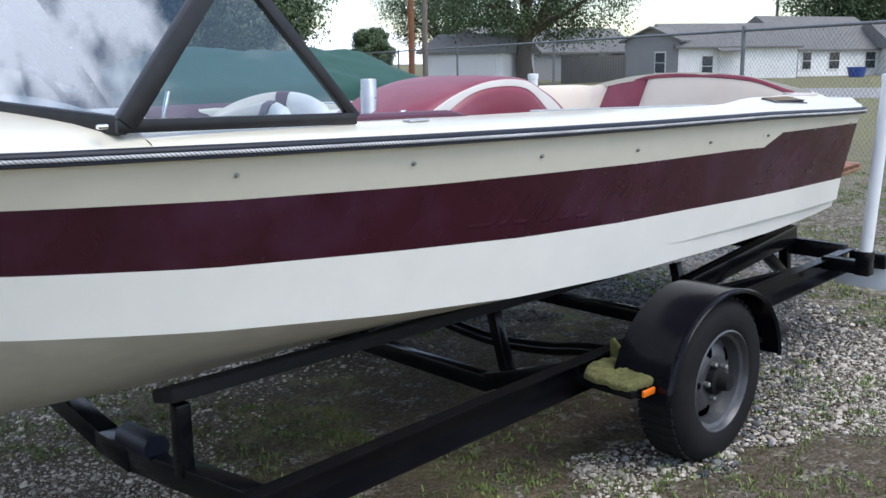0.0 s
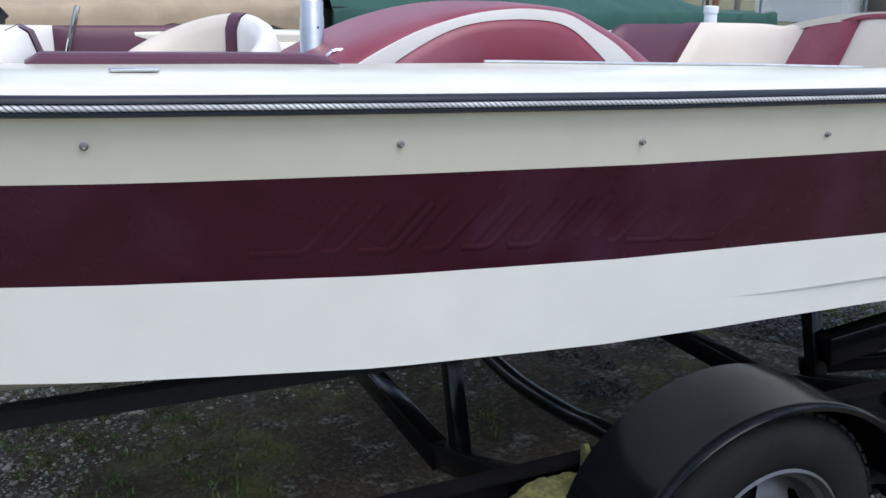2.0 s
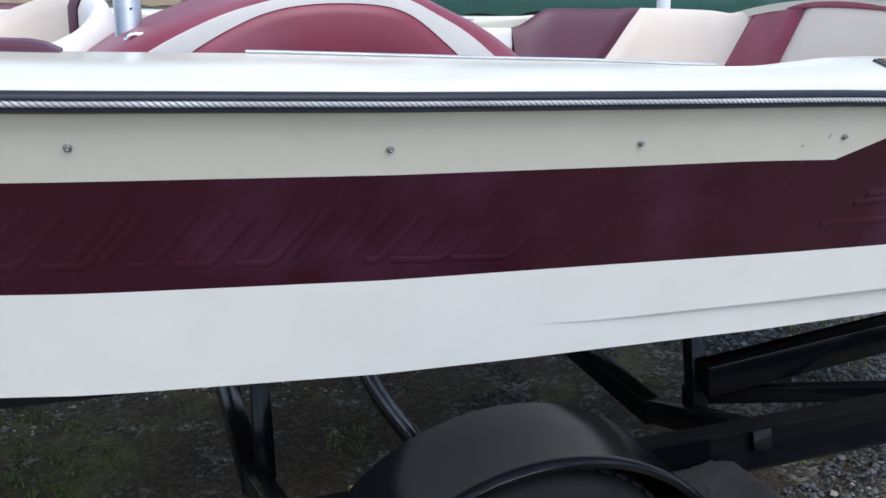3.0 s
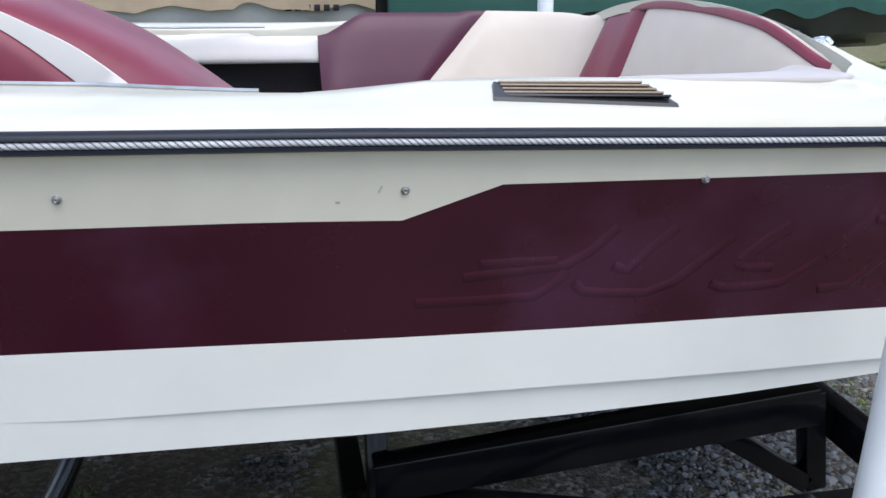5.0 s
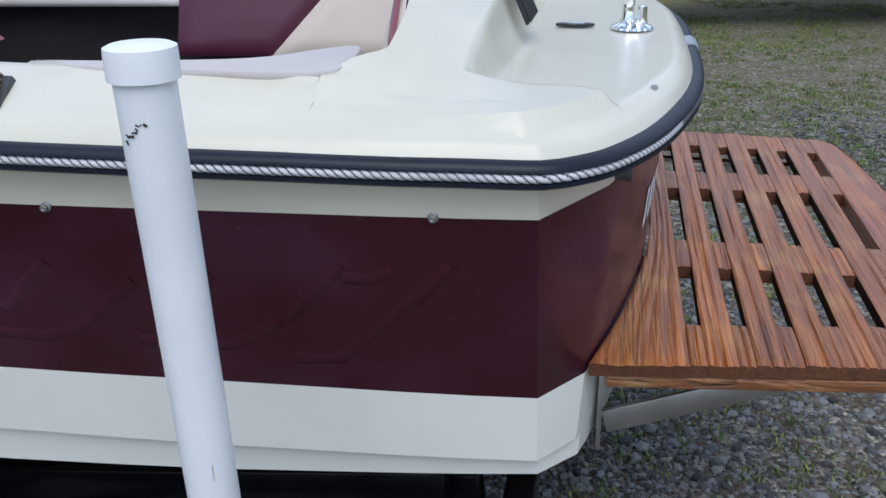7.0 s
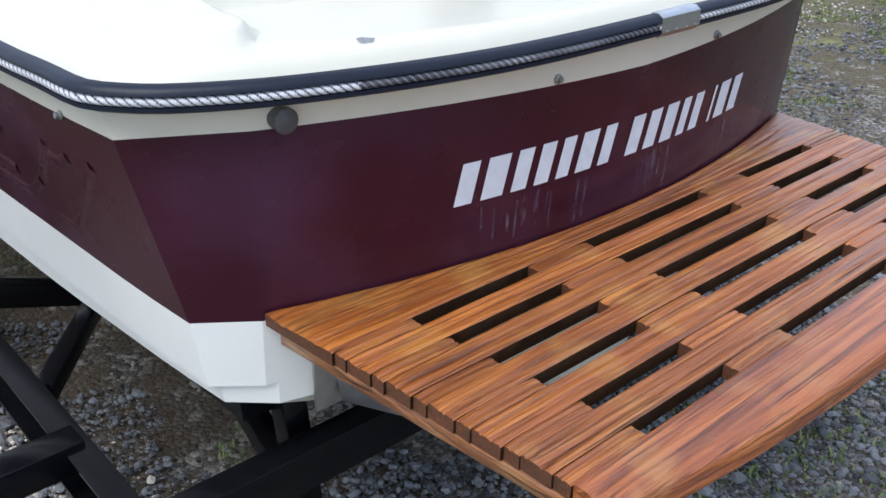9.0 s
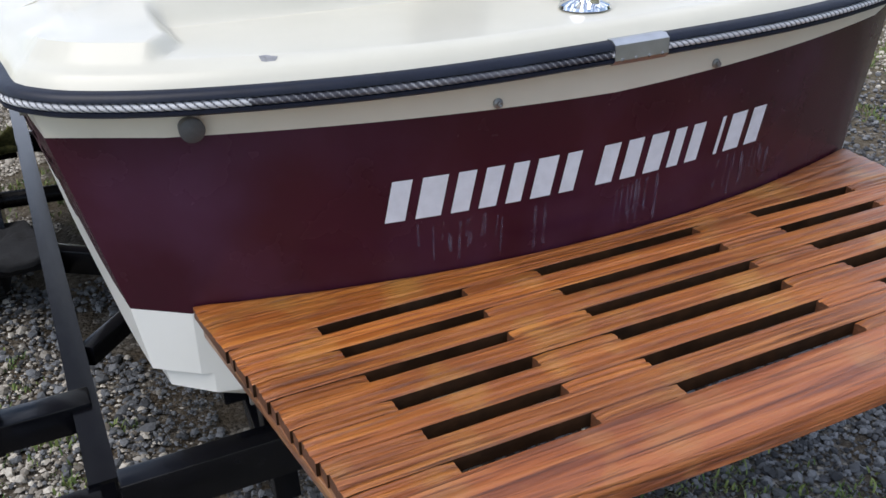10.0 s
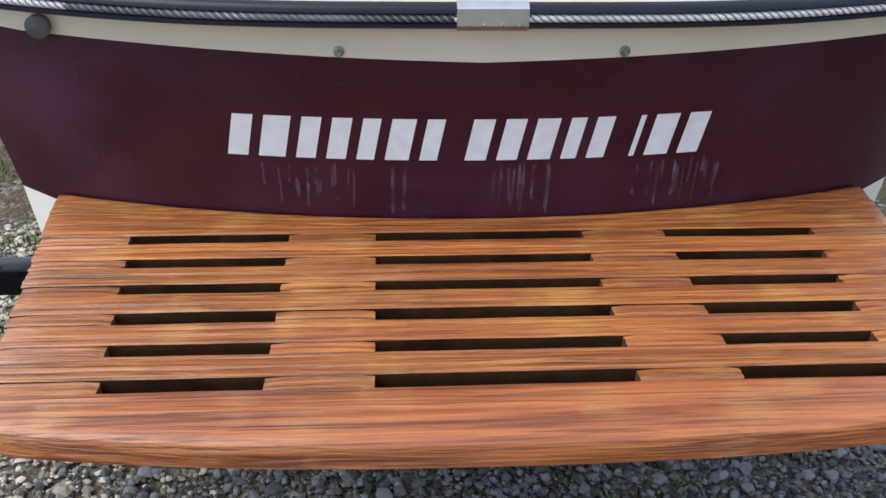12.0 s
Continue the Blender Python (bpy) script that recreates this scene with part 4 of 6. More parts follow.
slot = group("deck_slot", (-0.185, 0.005, 1.327), "black oval deck fitting on the aft deck", "deck fitting")
part("rim", prism([(0.042 * math.cos(t) + -0.185, 0.016 * math.sin(t) + 0.005) for t in np.linspace(0, 2 * math.pi, 24, endpoint=False)], 0.006, "z", 1.325, 0.002), BLACK_PLASTIC, slot)
part("insert", box_bm(-0.185, 0.005, 1.3318, 0.04, 0.011, 0.003, 0.001), CHROME, slot)
grille = group("side_grille", (-0.272, -0.17, 1.36), "black grille set into the deck recess wall", "grille")
gr = Matrix.Rotation(radians(-24), 4, "Y")
part("frame", box_bm(-0.279, -0.165, 1.398, 0.008, 0.15, 0.075, 0.003, gr), BLACK_PLASTIC, grille)
for k in range(7):
    part("slat", box_bm(-0.274, -0.228 + k * 0.021, 1.398, 0.010, 0.006, 0.066, 0.001, gr), BLACK_PLASTIC, grille)
chip_v = []
for x, y in ((-0.034, -0.575), (-0.04, -0.588), (-0.032, -0.586), (-0.029, -0.579), (-0.026, -0.569), (-0.031, -0.562), (-0.034, -0.57), (-0.039, -0.578)):
    xr = -0.008 + 0.218 * (y + 0.605)
    chip_v.append(Vector((x, y, aft_z(x, y, max(xr - x, 0.004)) + 0.0022)))
part("chipped_gelcoat", (chip_v, [(0, k, k % 7 + 1) for k in range(1, 8)]), WORN_GREY, deck, "grey chipped patch of gelcoat", smooth=False)

# ---- windshield ----
shield = group("windshield", (-4.3, 0, 1.43), "black-framed raked boat windshield with side wings", "windshield")
for sgn in (-1, 1):
    A, B, C = Vector((-4.50, sgn * 0.885, 1.435)), Vector((-3.79, sgn * 0.885, 1.418)), Vector((-4.147, sgn * 0.82, 1.84))
    M, Mt = Vector((-4.86, 0, 1.515)), Vector((-4.42, 0, 1.92))
    side = part("wing_frame", beam_bm(A + Vector((-0.02, 0, 0)), B, 0.024, 0.034, 0.004), FRAME_BLACK, shield, "black side wing frame")
    part("rear_strut", beam_bm(B, C + Vector((0, 0, 0.02)), 0.024, 0.034, 0.004, up=(1, 0, 0.8)), FRAME_BLACK, side)
    part("corner_pillar", beam_bm(A, C + Vector((0, 0, 0.02)), 0.034, 0.055, 0.005, up=(-1, 0, 0.9)), FRAME_BLACK, side)
    part("bottom_rail", beam_bm(A, M, 0.03, 0.045, 0.004), FRAME_BLACK, side)
    part("top_rail", beam_bm(C, Mt, 0.024, 0.03, 0.004), FRAME_BLACK, side)
    g = part("pane", ([A, B, C], [(0, 1, 2)]), GLASS, side, "clear side glass", smooth=False)
    g.visible_shadow = False
    g = part("pane", ([A, M, Mt, C], [(0, 1, 2, 3)]), GLASS_FRONT, side, "clear front glass", smooth=False)
    g.visible_shadow = False
    part("fastener", box_bm(-4.56, sgn * 0.90, 1.437, 0.025, 0.018, 0.012, 0.003), CHROME, shield)
part("centre_post", beam_bm((-4.86, 0, 1.515), (-4.42, 0, 1.92), 0.035, 0.03, 0.004, up=(1, 0, 1)), FRAME_BLACK, shield)

# ---- upholstery ----
engine_box = group("engine_cover", (-2.42, 0, 0.8), "padded maroon engine cover with white arched piping", "engine cover")


def outline(points, n=49):
    """The cover's outline in x and z, evenly spaced."""
    return [(v.x, v.z) for v in spline([(x + 0.02 + 0.03 * (x + 2.87) / 0.8, 0, z - 0.005) for x, z in points], n)]


OUTER = outline([(-3.085, 1.235), (-3.00, 1.30), (-2.915, 1.363), (-2.775, 1.436), (-2.665, 1.474), (-2.570, 1.496), (-2.460, 1.507), (-2.370, 1.504), (-2.290, 1.490), (-2.205, 1.448), (-2.125, 1.403), (-2.045, 1.340), (-1.93, 1.235)])
PANEL = outline([(-2.965, 1.235), (-2.89, 1.302), (-2.815, 1.362), (-2.705, 1.425), (-2.620, 1.456), (-2.530, 1.470), (-2.430, 1.473), (-2.345, 1.466), (-2.285, 1.446), (-2.230, 1.408), (-2.180, 1.366), (-2.128, 1.320), (-2.03, 1.235)])


def ring_at(pts, y, grow=0.0, drop=0.0, pull=0.0):
    """An outline set at y, its two ends pushed out, its top let down, or drawn towards the middle."""
    out = []
    for x, z in pts:
        g = grow * (1.0 if x > -2.45 else 0.75) * (x + 2.45) / 0.45
        zz = 1.235 + (z - 1.235) * (1 - pull) - drop * (z - 1.235) / 0.27
        out.append(Vector((-2.45 + (x + g + 2.45) * (1 - pull), y, zz)))
    return out


part("cover_top", grid_geo([ring_at(OUTER, y, g, d) for y, g, d in ((-0.229, 0.0, 0.004), (-0.223, 0.012, 0.0), (-0.207, 0.045, -0.004), (-0.17, 0.085, -0.008), (-0.10, 0.105, -0.010), (0.0, 0.11, -0.012), (0.18, 0.11, -0.010), (0.27, 0.10, -0.008), (0.32, 0.045, -0.002), (0.340, 0.01, 0.006))]), VINYL_MAROON, engine_box, "faded maroon vinyl top", angle=70)
part("piping_band", grid_geo([ring_at(OUTER, -0.229, 0.0, 0.004), ring_at(OUTER, -0.2355, -0.003, 0.004), ring_at([(p[0] * 0.5 + q[0] * 0.5, p[1] * 0.5 + q[1] * 0.5) for p, q in zip(OUTER, PANEL)], -0.237), ring_at(PANEL, -0.2365, 0.002), ring_at(PANEL, -0.232)]), VINYL_WHITE, engine_box, "off-white arched band", angle=70)
part("side_panel", grid_geo([ring_at(PANEL, -0.232), ring_at(PANEL, -0.242, 0, 0, 0.03), ring_at(PANEL, -0.251, 0, 0, 0.12), ring_at(PANEL, -0.255, 0, 0, 0.35), ring_at(PANEL, -0.256, 0, 0, 0.7), ring_at(PANEL, -0.256, 0, 0, 0.98)]), VINYL_MAROON, engine_box, "red vinyl half-round side panel", angle=70)
part("base_box", box_bm(-2.45, 0.05, 1.01, 1.06, 0.52, 0.45, 0.02), VINYL_MAROON, engine_box)
part("latch", tube([(-2.955, -0.14, 1.33), (-2.97, -0.14, 1.355), (-2.955, -0.14, 1.375), (-2.925, -0.14, 1.378)], 0.006, 8, 10), CHROME, engine_box)

pylon = group("tow_pylon", (-2.955, 0.06, 0.8), "silver aluminium ski tow pylon in the cockpit", "tow pylon")
part("tube", lathe([(0.0, 0.8), (0.036, 0.8), (0.036, 1.46), (0.034, 1.463), (0.034, 1.505), (0.031, 1.51), (0.029, 1.505), (0.0, 1.50)], 28, "z", (-2.955, 0.06, 0)), ALU, pylon)
part("pin_hole", lathe([(0.0, -0.0005), (0.0035, -0.0005), (0.0035, 0.002)], 10, "y", (-2.947, 0.0245, 1.432)), BLACK_PLASTIC, pylon)

# wrap-round rear seat: panels along a plan curve
NP = 190
seat_plan = spline([(-4.1, 0.64, 0), (-3.6, 0.70, 0), (-2.9, 0.735, 0), (-2.2, 0.745, 0), (-1.6, 0.79, 0), (-1.15, 0.83, 0), (-0.86, 0.835, 0), (-0.68, 0.78, 0), (-0.57, 0.67, 0), (-0.525, 0.52, 0), (-0.515, 0.33, 0), (-0.51, 0.0, 0), (-0.49, -0.36, 0), (-0.455, -0.62, 0), (-0.425, -0.79, 0)], NP)


def seat_top(p):
    if p.x < -3.1:
        return 1.405
    if p.x < -1.7:
        return 1.345
    if p.x < -0.95 and p.y > 0.5:
        return 1.335 + 0.078 * smooth01(-1.48, -1.30, p.x)
    crest = 1.370 + 0.122 * max(0.0, 1 - (abs(p.y) / 0.82) ** 2.2)
    crest -= 0.034 * smooth01(-0.36, -0.66, p.y)
    return max(crest, 1.362 + 0.058 * smooth01(0.45, 0.75, p.y))


def plan_at(f):
    f = min(max(f, 0.0), NP - 1.001)
    i = int(f)
    return seat_plan[i].lerp(seat_plan[i + 1], f - i)


def seat_panel(i0, i1, z_low, puff=0.018, lean=0.09, skew0=0.0, skew1=0.0, out=0.0):
    """A padded panel along the plan curve; the skews slant its two ends, in steps of the curve."""
    rows = []
    n = max(6, int(i1 - i0) + 1)
    for k in range(n + 1):
        t = k / n
        row = []
        e = min(1.0, (t * n + 0.35) / 2.0, ((1 - t) * n + 0.35) / 2.0)
        for v in (1.0, 0.985, 0.94, 0.8, 0.6, 0.4, 0.2, 0.06, 0.0):
            f = i0 + (i1 - i0) * t + (skew0 * (1 - t) + skew1 * t) * (v - 0.5)
            p = plan_at(f)
            d = (plan_at(f + 0.6) - plan_at(f - 0.6)).normalized()
            nrm = Vector((d.y, -d.x, 0))
            if nrm.dot(Vector((-2.2, 0, 0)) - Vector((p.x, p.y, 0))) > 0:
                nrm = -nrm
            zt_ = seat_top(p)
            zl = zt_ - 0.024 if z_low is None else z_low
            z = zl + (zt_ - zl) * v
            b = puff * e * math.sqrt(max(0.0, 1 - abs(2 * v - 1) ** 6)) + out
            ln = lean * (v - 1.0) * ((zt_ - zl) / 0.3 if z_low is None else 1.0)
            row.append(p + nrm * (ln + 0.03) - nrm * b + Vector((0, 0, z)))
        rows.append(row)
    return grid_geo(rows)


def idx(test):
    return next(i for i, p in enumerate(seat_plan) if test(p))


i_white = idx(lambda p: p.x > -1.49)
i_mar = idx(lambda p: p.x > -1.045)
i_band = idx(lambda p: p.x > -0.8 and p.y < 0.625)
i_band2 = idx(lambda p: p.x > -0.8 and p.y < 0.335)
i_fwd = idx(lambda p: p.x > -3.66)
i_pad = idx(lambda p: p.x > -3.12)
i_end = idx(lambda p: p.x > -0.6 and p.y < -0.70)
rear_seat = group("rear_bench", (-0.8, 0, 0.8), "wrap-round rear bench in tan vinyl with maroon bands", "bench seat")
part("side_pad", seat_panel(0, i_fwd, 1.20, 0.02, 0.02), VINYL_WHITE, rear_seat, "cream padded side coaming", angle=70)
part("side_panel", seat_panel(i_fwd, i_pad, 1.18, 0.02, 0.03), VINYL_DARK, rear_seat, "burgundy padded side panel", angle=70)
part("side_pad", seat_panel(i_pad, i_white, 1.245, 0.02, 0.02), VINYL_WHITE, rear_seat, "cream padded side coaming", angle=70)
part("side_panel", seat_panel(i_white, i_mar, 1.10, 0.022, 0.10, 0, 11), VINYL_DARK, rear_seat, "burgundy padded corner panel", angle=70)
part("backrest", seat_panel(i_mar, i_band, 1.10, 0.024, 0.10, 11, 4), VINYL_TAN, rear_seat, "tan vinyl backrest", angle=70)
part("maroon_band", seat_panel(i_band, i_band2, 1.10, 0.026, 0.10, 4, 3), VINYL_MAROON, rear_seat, "maroon vertical band", angle=70)
part("backrest", seat_panel(i_band2, i_end, 1.10, 0.022, 0.10, 3, 0), VINYL_TAN, rear_seat, "tan vinyl backrest", angle=70)
part("end_pad", seat_panel(i_end, NP - 1, 1.10, 0.012, 0.06), VINYL_WHITE, rear_seat, angle=70)
part("seat_base", box_bm(-0.85, 0, 0.96, 0.5, 1.3, 0.14, 0.03), VINYL_TAN, rear_seat)
part("crest_stripe", seat_panel(i_band + 3, i_end - 3, None, 0.008, 0.10, out=0.012), VINYL_MAROON, rear_seat, "maroon stripe along the seat crest", angle=60)
# flat white quilted pad by the port end of the bench
pad_out = [(-0.98, -0.762), (-0.86, -0.798), (-0.70, -0.808), (-0.57, -0.815), (-0.505, -0.800), (-0.478, -0.765), (-0.490, -0.62), (-0.515, -0.60), (-0.56, -0.64), (-0.64, -0.715), (-0.82, -0.752)]
pad_out = [(v.x, v.y) for v in spline([(x, y, 0) for x, y in pad_out + pad_out[:1]], 61)[:-1]]
part("corner_pad", prism(pad_out, 0.014, "z", 1.372, 0.005), VINYL_PALE, rear_seat, "pale vinyl corner pad")


def bucket(name, at, turn, label):
    s = group(name, at, label, "boat seat", "front seats")
    x, y, z = at
    r = Matrix.Translation((x, y, 0)) @ Matrix.Rotation(turn, 4, "Z")

    def put(bm):
        bmesh.ops.transform(bm, matrix=r, verts=bm.verts[:])
        return bm
    part("seat", put(box_bm(-0.2, 0, 1.02, 0.5, 0.48, 0.16, 0.05, seg=3)), VINYL_TAN, s)
    def tub(a0, a1, ro, ri, dz):
        """A piece of the wrap-round back between two angles, open towards the bow."""
        rows = []
        n_ = max(5, int((a1 - a0) / 7))
        for q in range(n_ + 1):
            a = radians(a0 + (a1 - a0) * q / n_)
            e = min(1.0, (q + 0.25) / 1.5, (n_ - q + 0.25) / 1.5)
            top = 1.30 + 0.155 * math.cos(a * 0.62) ** 2 + dz
            c, s_ = math.cos(a), 1.12 * math.sin(a)
            rows.append([Vector((c * r_ * 0.9, s_ * r_, z_)) for r_, z_ in ((ri, 1.02), (ri - 0.012 * e, 1.2), (ri, top - 0.05), (ri + 0.02, top - 0.012), ((ro + ri) / 2, top), (ro - 0.018, top - 0.014), (ro, top - 0.06), (ro + 0.012 * e, 1.2), (ro - 0.01, 1.02))])
        v_, f_ = grid_geo(rows)
        return [r @ v for v in v_], f_
    for a0, a1, m_ in ((-118, -7, VINYL_WHITE), (7, 118, VINYL_TAN)):
        part("backrest", tub(a0, a1, 0.275, 0.19, 0.0), m_, s, angle=70)
    part("centre_band", tub(-7, 7, 0.278, 0.185, 0.003), VINYL_DARK, s, "burgundy band over the backrest", angle=70)
    return s


bucket("bucket_seat", (-3.25, 0.41, 0.8), 0.55, "cream and maroon bucket seat behind the windshield")
bucket("bucket_seat", (-3.95, -0.36, 0.8), -0.15, "cream bucket seat beside the windshield wing")
dash = group("dashboard", (-4.35, 0.35, 0.8), "dark dashboard with chrome steering wheel", "dashboard")
part("panel", box_bm(-4.42, 0.38, 1.32, 0.3, 0.6, 0.24, 0.05), BLACK_PLASTIC, dash)
part("steering_wheel", ([Matrix.Translation((-4.16, 0.38, 1.42)) @ Matrix.Rotation(radians(62), 4, "Y") @ Vector(v) for v in lathe([(0.165 + 0.012 * math.cos(t), 0.012 * math.sin(t)) for t in np.linspace(0, 2 * math.pi, 9)], 28)[0]], lathe([(0.165 + 0.012 * math.cos(t), 0.012 * math.sin(t)) for t in np.linspace(0, 2 * math.pi, 9)], 28)[1][:-2]), BLACK_PLASTIC, dash)
part("throttle_lever", tube([(-3.62, 0.66, 1.28), (-3.60, 0.655, 1.36), (-3.57, 0.65, 1.47)], 0.010, 10, 8), CHROME, dash)

# ---- trailer ----
trailer = group("boat_trailer", (-2.3, 0, 0.25), "black painted single-axle boat trailer with carpeted bunks", "trailer")
rail_top = lambda x: 0.505 + 0.027 * (x + 0.3)
for sgn in (-1, 1):
    y = sgn * 0.925
    fr = part("side_rail", channel_geo((-4.75, y, rail_top(-4.75) - 0.062), (-0.26, y, rail_top(-0.26) - 0.062), 0.055, 0.124, 0.008, -1 if sgn < 0 else 1), BLACK_PAINT, trailer, smooth=False)
    part("tongue_rail", beam_bm((-4.73, y, rail_top(-4.75) - 0.062), (-6.9, sgn * 0.06, 0.40), 0.055, 0.12, 0.006), BLACK_PAINT, trailer)
    # bunk board on its posts
    part("bunk", beam_bm((-4.27, sgn * 0.50, 0.585), (-2.6, sgn * 0.45, 0.565), 0.13, 0.045, 0.012, up=(0, -sgn * 0.25, 1)), BUNK, trailer, "black carpeted bunk board")
    part("bunk", beam_bm((-2.6, sgn * 0.45, 0.565), (-0.35, sgn * 0.46, 0.578), 0.13, 0.045, 0.012, up=(0, -sgn * 0.25, 1)), BUNK, trailer, "black carpeted bunk board")
    for x, y_top, y_foot, z_foot in ((-4.21, 0.50, 0.50, 0.31), (-2.70, 0.42, 0.51, 0.27), (-1.43, 0.52, 0.585, 0.31)):
        part("bunk_post", beam_bm((x, sgn * y_foot, z_foot), (x, sgn * y_top, 0.55), 0.05, 0.05, 0.005, up=(1, 0, 0)), BLACK_PAINT, trailer)
for sgn in (-1, 1):
    part("cross_member", beam_bm((-4.19, sgn * 0.92, rail_top(-4.19) - 0.05), (-4.19, sgn * 0.10, 0.245), 0.075, 0.085, 0.006), BLACK_PAINT, trailer)
part("cross_member", beam_bm((-4.19, -0.13, 0.243), (-4.19, 0.13, 0.243), 0.079, 0.085, 0.006), BLACK_PAINT, trailer)
for x, zc in ((-2.72, 0.215), (-1.47, 0.245)):
    for sgn in (-1, 1):
        part("cross_member", beam_bm((x, sgn * 0.92, rail_top(x) - 0.05), (x, sgn * 0.40, zc), 0.06, 0.075, 0.006), BLACK_PAINT, trailer)
    part("cross_member", beam_bm((x, -0.43, zc), (x, 0.43, zc), 0.064, 0.075, 0.006), BLACK_PAINT, trailer)
part("axle", tube([(-2.27, -1.1, 0.325), (-2.26, -0.64, 0.300), (-2.25, -0.36, 0.245), (-2.25, 0.0, 0.215), (-2.25, 0.36, 0.245), (-2.26, 0.64, 0.300), (-2.27, 1.1, 0.325)], 0.032, 16, 24), BLACK_PAINT, trailer)
for sgn in (-1, 1):
    part("brace", beam_bm((-1.43, sgn * 0.50, 0.34), (-0.8, sgn * 0.90, 0.46), 0.045, 0.05, 0.005), BLACK_PAINT, trailer)
    part("upper_beam", beam_bm((-1.44, sgn * 0.60, 0.440), (-0.36, sgn * 0.63, 0.575), 0.07, 0.10, 0.006), BLACK_PAINT, trailer)
for sgn in (-1, 1):
    part("beam_post", beam_bm((-0.296, sgn * 0.575, 0.300), (-0.338, sgn * 0.575, 0.578), 0.055, 0.055, 0.005, up=(0, 1, 0)), BLACK_PAINT, trailer)
    part("beam_strut", beam_bm((-0.606, sgn * 0.575, 0.500), (-0.320, sgn * 0.575, 0.315), 0.05, 0.055, 0.005, up=(0, 1, 0)), BLACK_PAINT, trailer)
part("rear_beam", box_bm(-0.235, 0, 0.475, 0.06, 1.80, 0.095, 0.006), BLACK_PAINT, trailer)
part("roller_beam", tube([(-4.20, -0.30, 0.335), (-4.20, -0.08, 0.32)], 0.045, 18), RUBBER, trailer, "black rubber keel roller")
for sgn in (-1, 1):
    lamp_box = part("light_bar", box_bm(-0.245, sgn * 1.03, 0.455, 0.05, 0.20, 0.085, 0.006), BLACK_PAINT, trailer)
    part("red_lens", box_bm(-0.217, sgn * 1.03, 0.448, 0.012, 0.19, 0.062, 0.004), RED_LENS, lamp_box, "dark red tail light lens")

# wheel
def wheel(cx, cz, yo, sgn):
    """Tyre, rim with openings and hub; the outer face at yo looks towards sgn y."""
    K = 1.01
    w = group("trailer_wheel", (cx, yo, 0), "black tyre on a silver spoked steel wheel", "wheel", "trailer wheels")
    k = -sgn
    prof = [(0.203, 0.016), (0.212, 0.004), (0.236, 0.0), (0.28, -0.006), (0.31, 0.006), (0.325, 0.02), (0.334, 0.034), (0.338, 0.07), (0.338, 0.125), (0.334, 0.16), (0.315, 0.186), (0.27, 0.2), (0.203, 0.19)]
    vs_, fs_ = lathe([(r, yo + k * h) for r, h in prof], 64, "y", (cx, 0, cz))
    tyre = part("tyre", (vs_, fs_[:-2]), TYRE, w, angle=50)
    for a in range(48):
        t = 2 * math.pi * a / 48
        rot = Matrix.Translation((cx, 0, cz)) @ Matrix.Rotation(-t, 4, "Y")
        bm = box_bm(0.337, yo + k * 0.1, 0, 0.010, 0.15, 0.030, 0.002, bm=None, seg=1)
        bmesh.ops.transform(bm, matrix=rot, verts=bm.verts[:])
        part("tread_block", bm, TYRE, tyre)
    rim_prof = [(0.205, 0.02), (0.209, 0.004), (0.202, 0.0), (0.197, 0.008), (0.192, 0.022), (0.178, 0.03), (0.172, 0.055), (0.165, 0.075)]
    vs_, fs_ = lathe([(r * K, yo + k * h) for r, h in rim_prof], 56, "y", (cx, 0, cz))
    rim = part("rim", (vs_, fs_[:-2]), RIM, w, angle=40)
    # disc with five openings
    n = 240
    rows = []
    radii = [0.168, 0.158] + [0.156 - 0.0048 * j for j in range(12)] + [0.094, 0.072, 0.045]
    dish = lerp_table([(0.045, 0.048), (0.072, 0.046), (0.094, 0.040), (0.12, 0.047), (0.15, 0.064), (0.168, 0.075)])
    for r in radii:
        rows.append([Vector((cx + r * K * math.cos(2 * math.pi * a / n), yo + k * dish(r), cz + r * K * math.sin(2 * math.pi * a / n))) for a in range(n + 1)])
    vs_, fs_ = grid_geo(rows)
    keep = []
    for i, f in enumerate(fs_):
        ring_i, a = divmod(i, n)
        q = (0.5 * (radii[ring_i] + radii[ring_i + 1]) - 0.102) / 0.052
        half_w = 11.5 * min(1.0, 0.25 + 0.85 * q) * math.sqrt(max(0.0, 1 - max(0.0, (q - 0.72) / 0.30) ** 2)) if 0 < q < 1.02 else 0
        if abs((a % 48) - 23.5) < half_w:
            continue
        keep.append(f)
    part("disc", (vs_, keep), RIM, rim, angle=40)
    part("hub", lathe([(0.06, yo + k * 0.05), (0.058, yo + k * 0.02), (0.038, yo + k * 0.012), (0.035, yo - k * 0.010), (0.030, yo - k * 0.028), (0.0, yo - k * 0.030)], 24, "y", (cx, 0, cz)), TYRE, rim, "black hub cap")
    for a in range(5):
        t = 2 * math.pi * (a + 0.5) / 5
        part("lug_nut", lathe([(0.011, yo + k * 0.045), (0.011, yo + k * 0.022), (0.007, yo + k * 0.018), (0.0, yo + k * 0.018)], 6, "y", (cx + 0.073 * math.cos(t), 0, cz + 0.073 * math.sin(t))), STEEL_DARK, rim)
    part("brake_drum", lathe([(0.0, yo + k * 0.07), (0.13, yo + k * 0.072), (0.135, yo + k * 0.13), (0.0, yo + k * 0.13)], 32, "y", (cx, 0, cz)), BLACK_PLASTIC, w)
    # fender
    rows = []
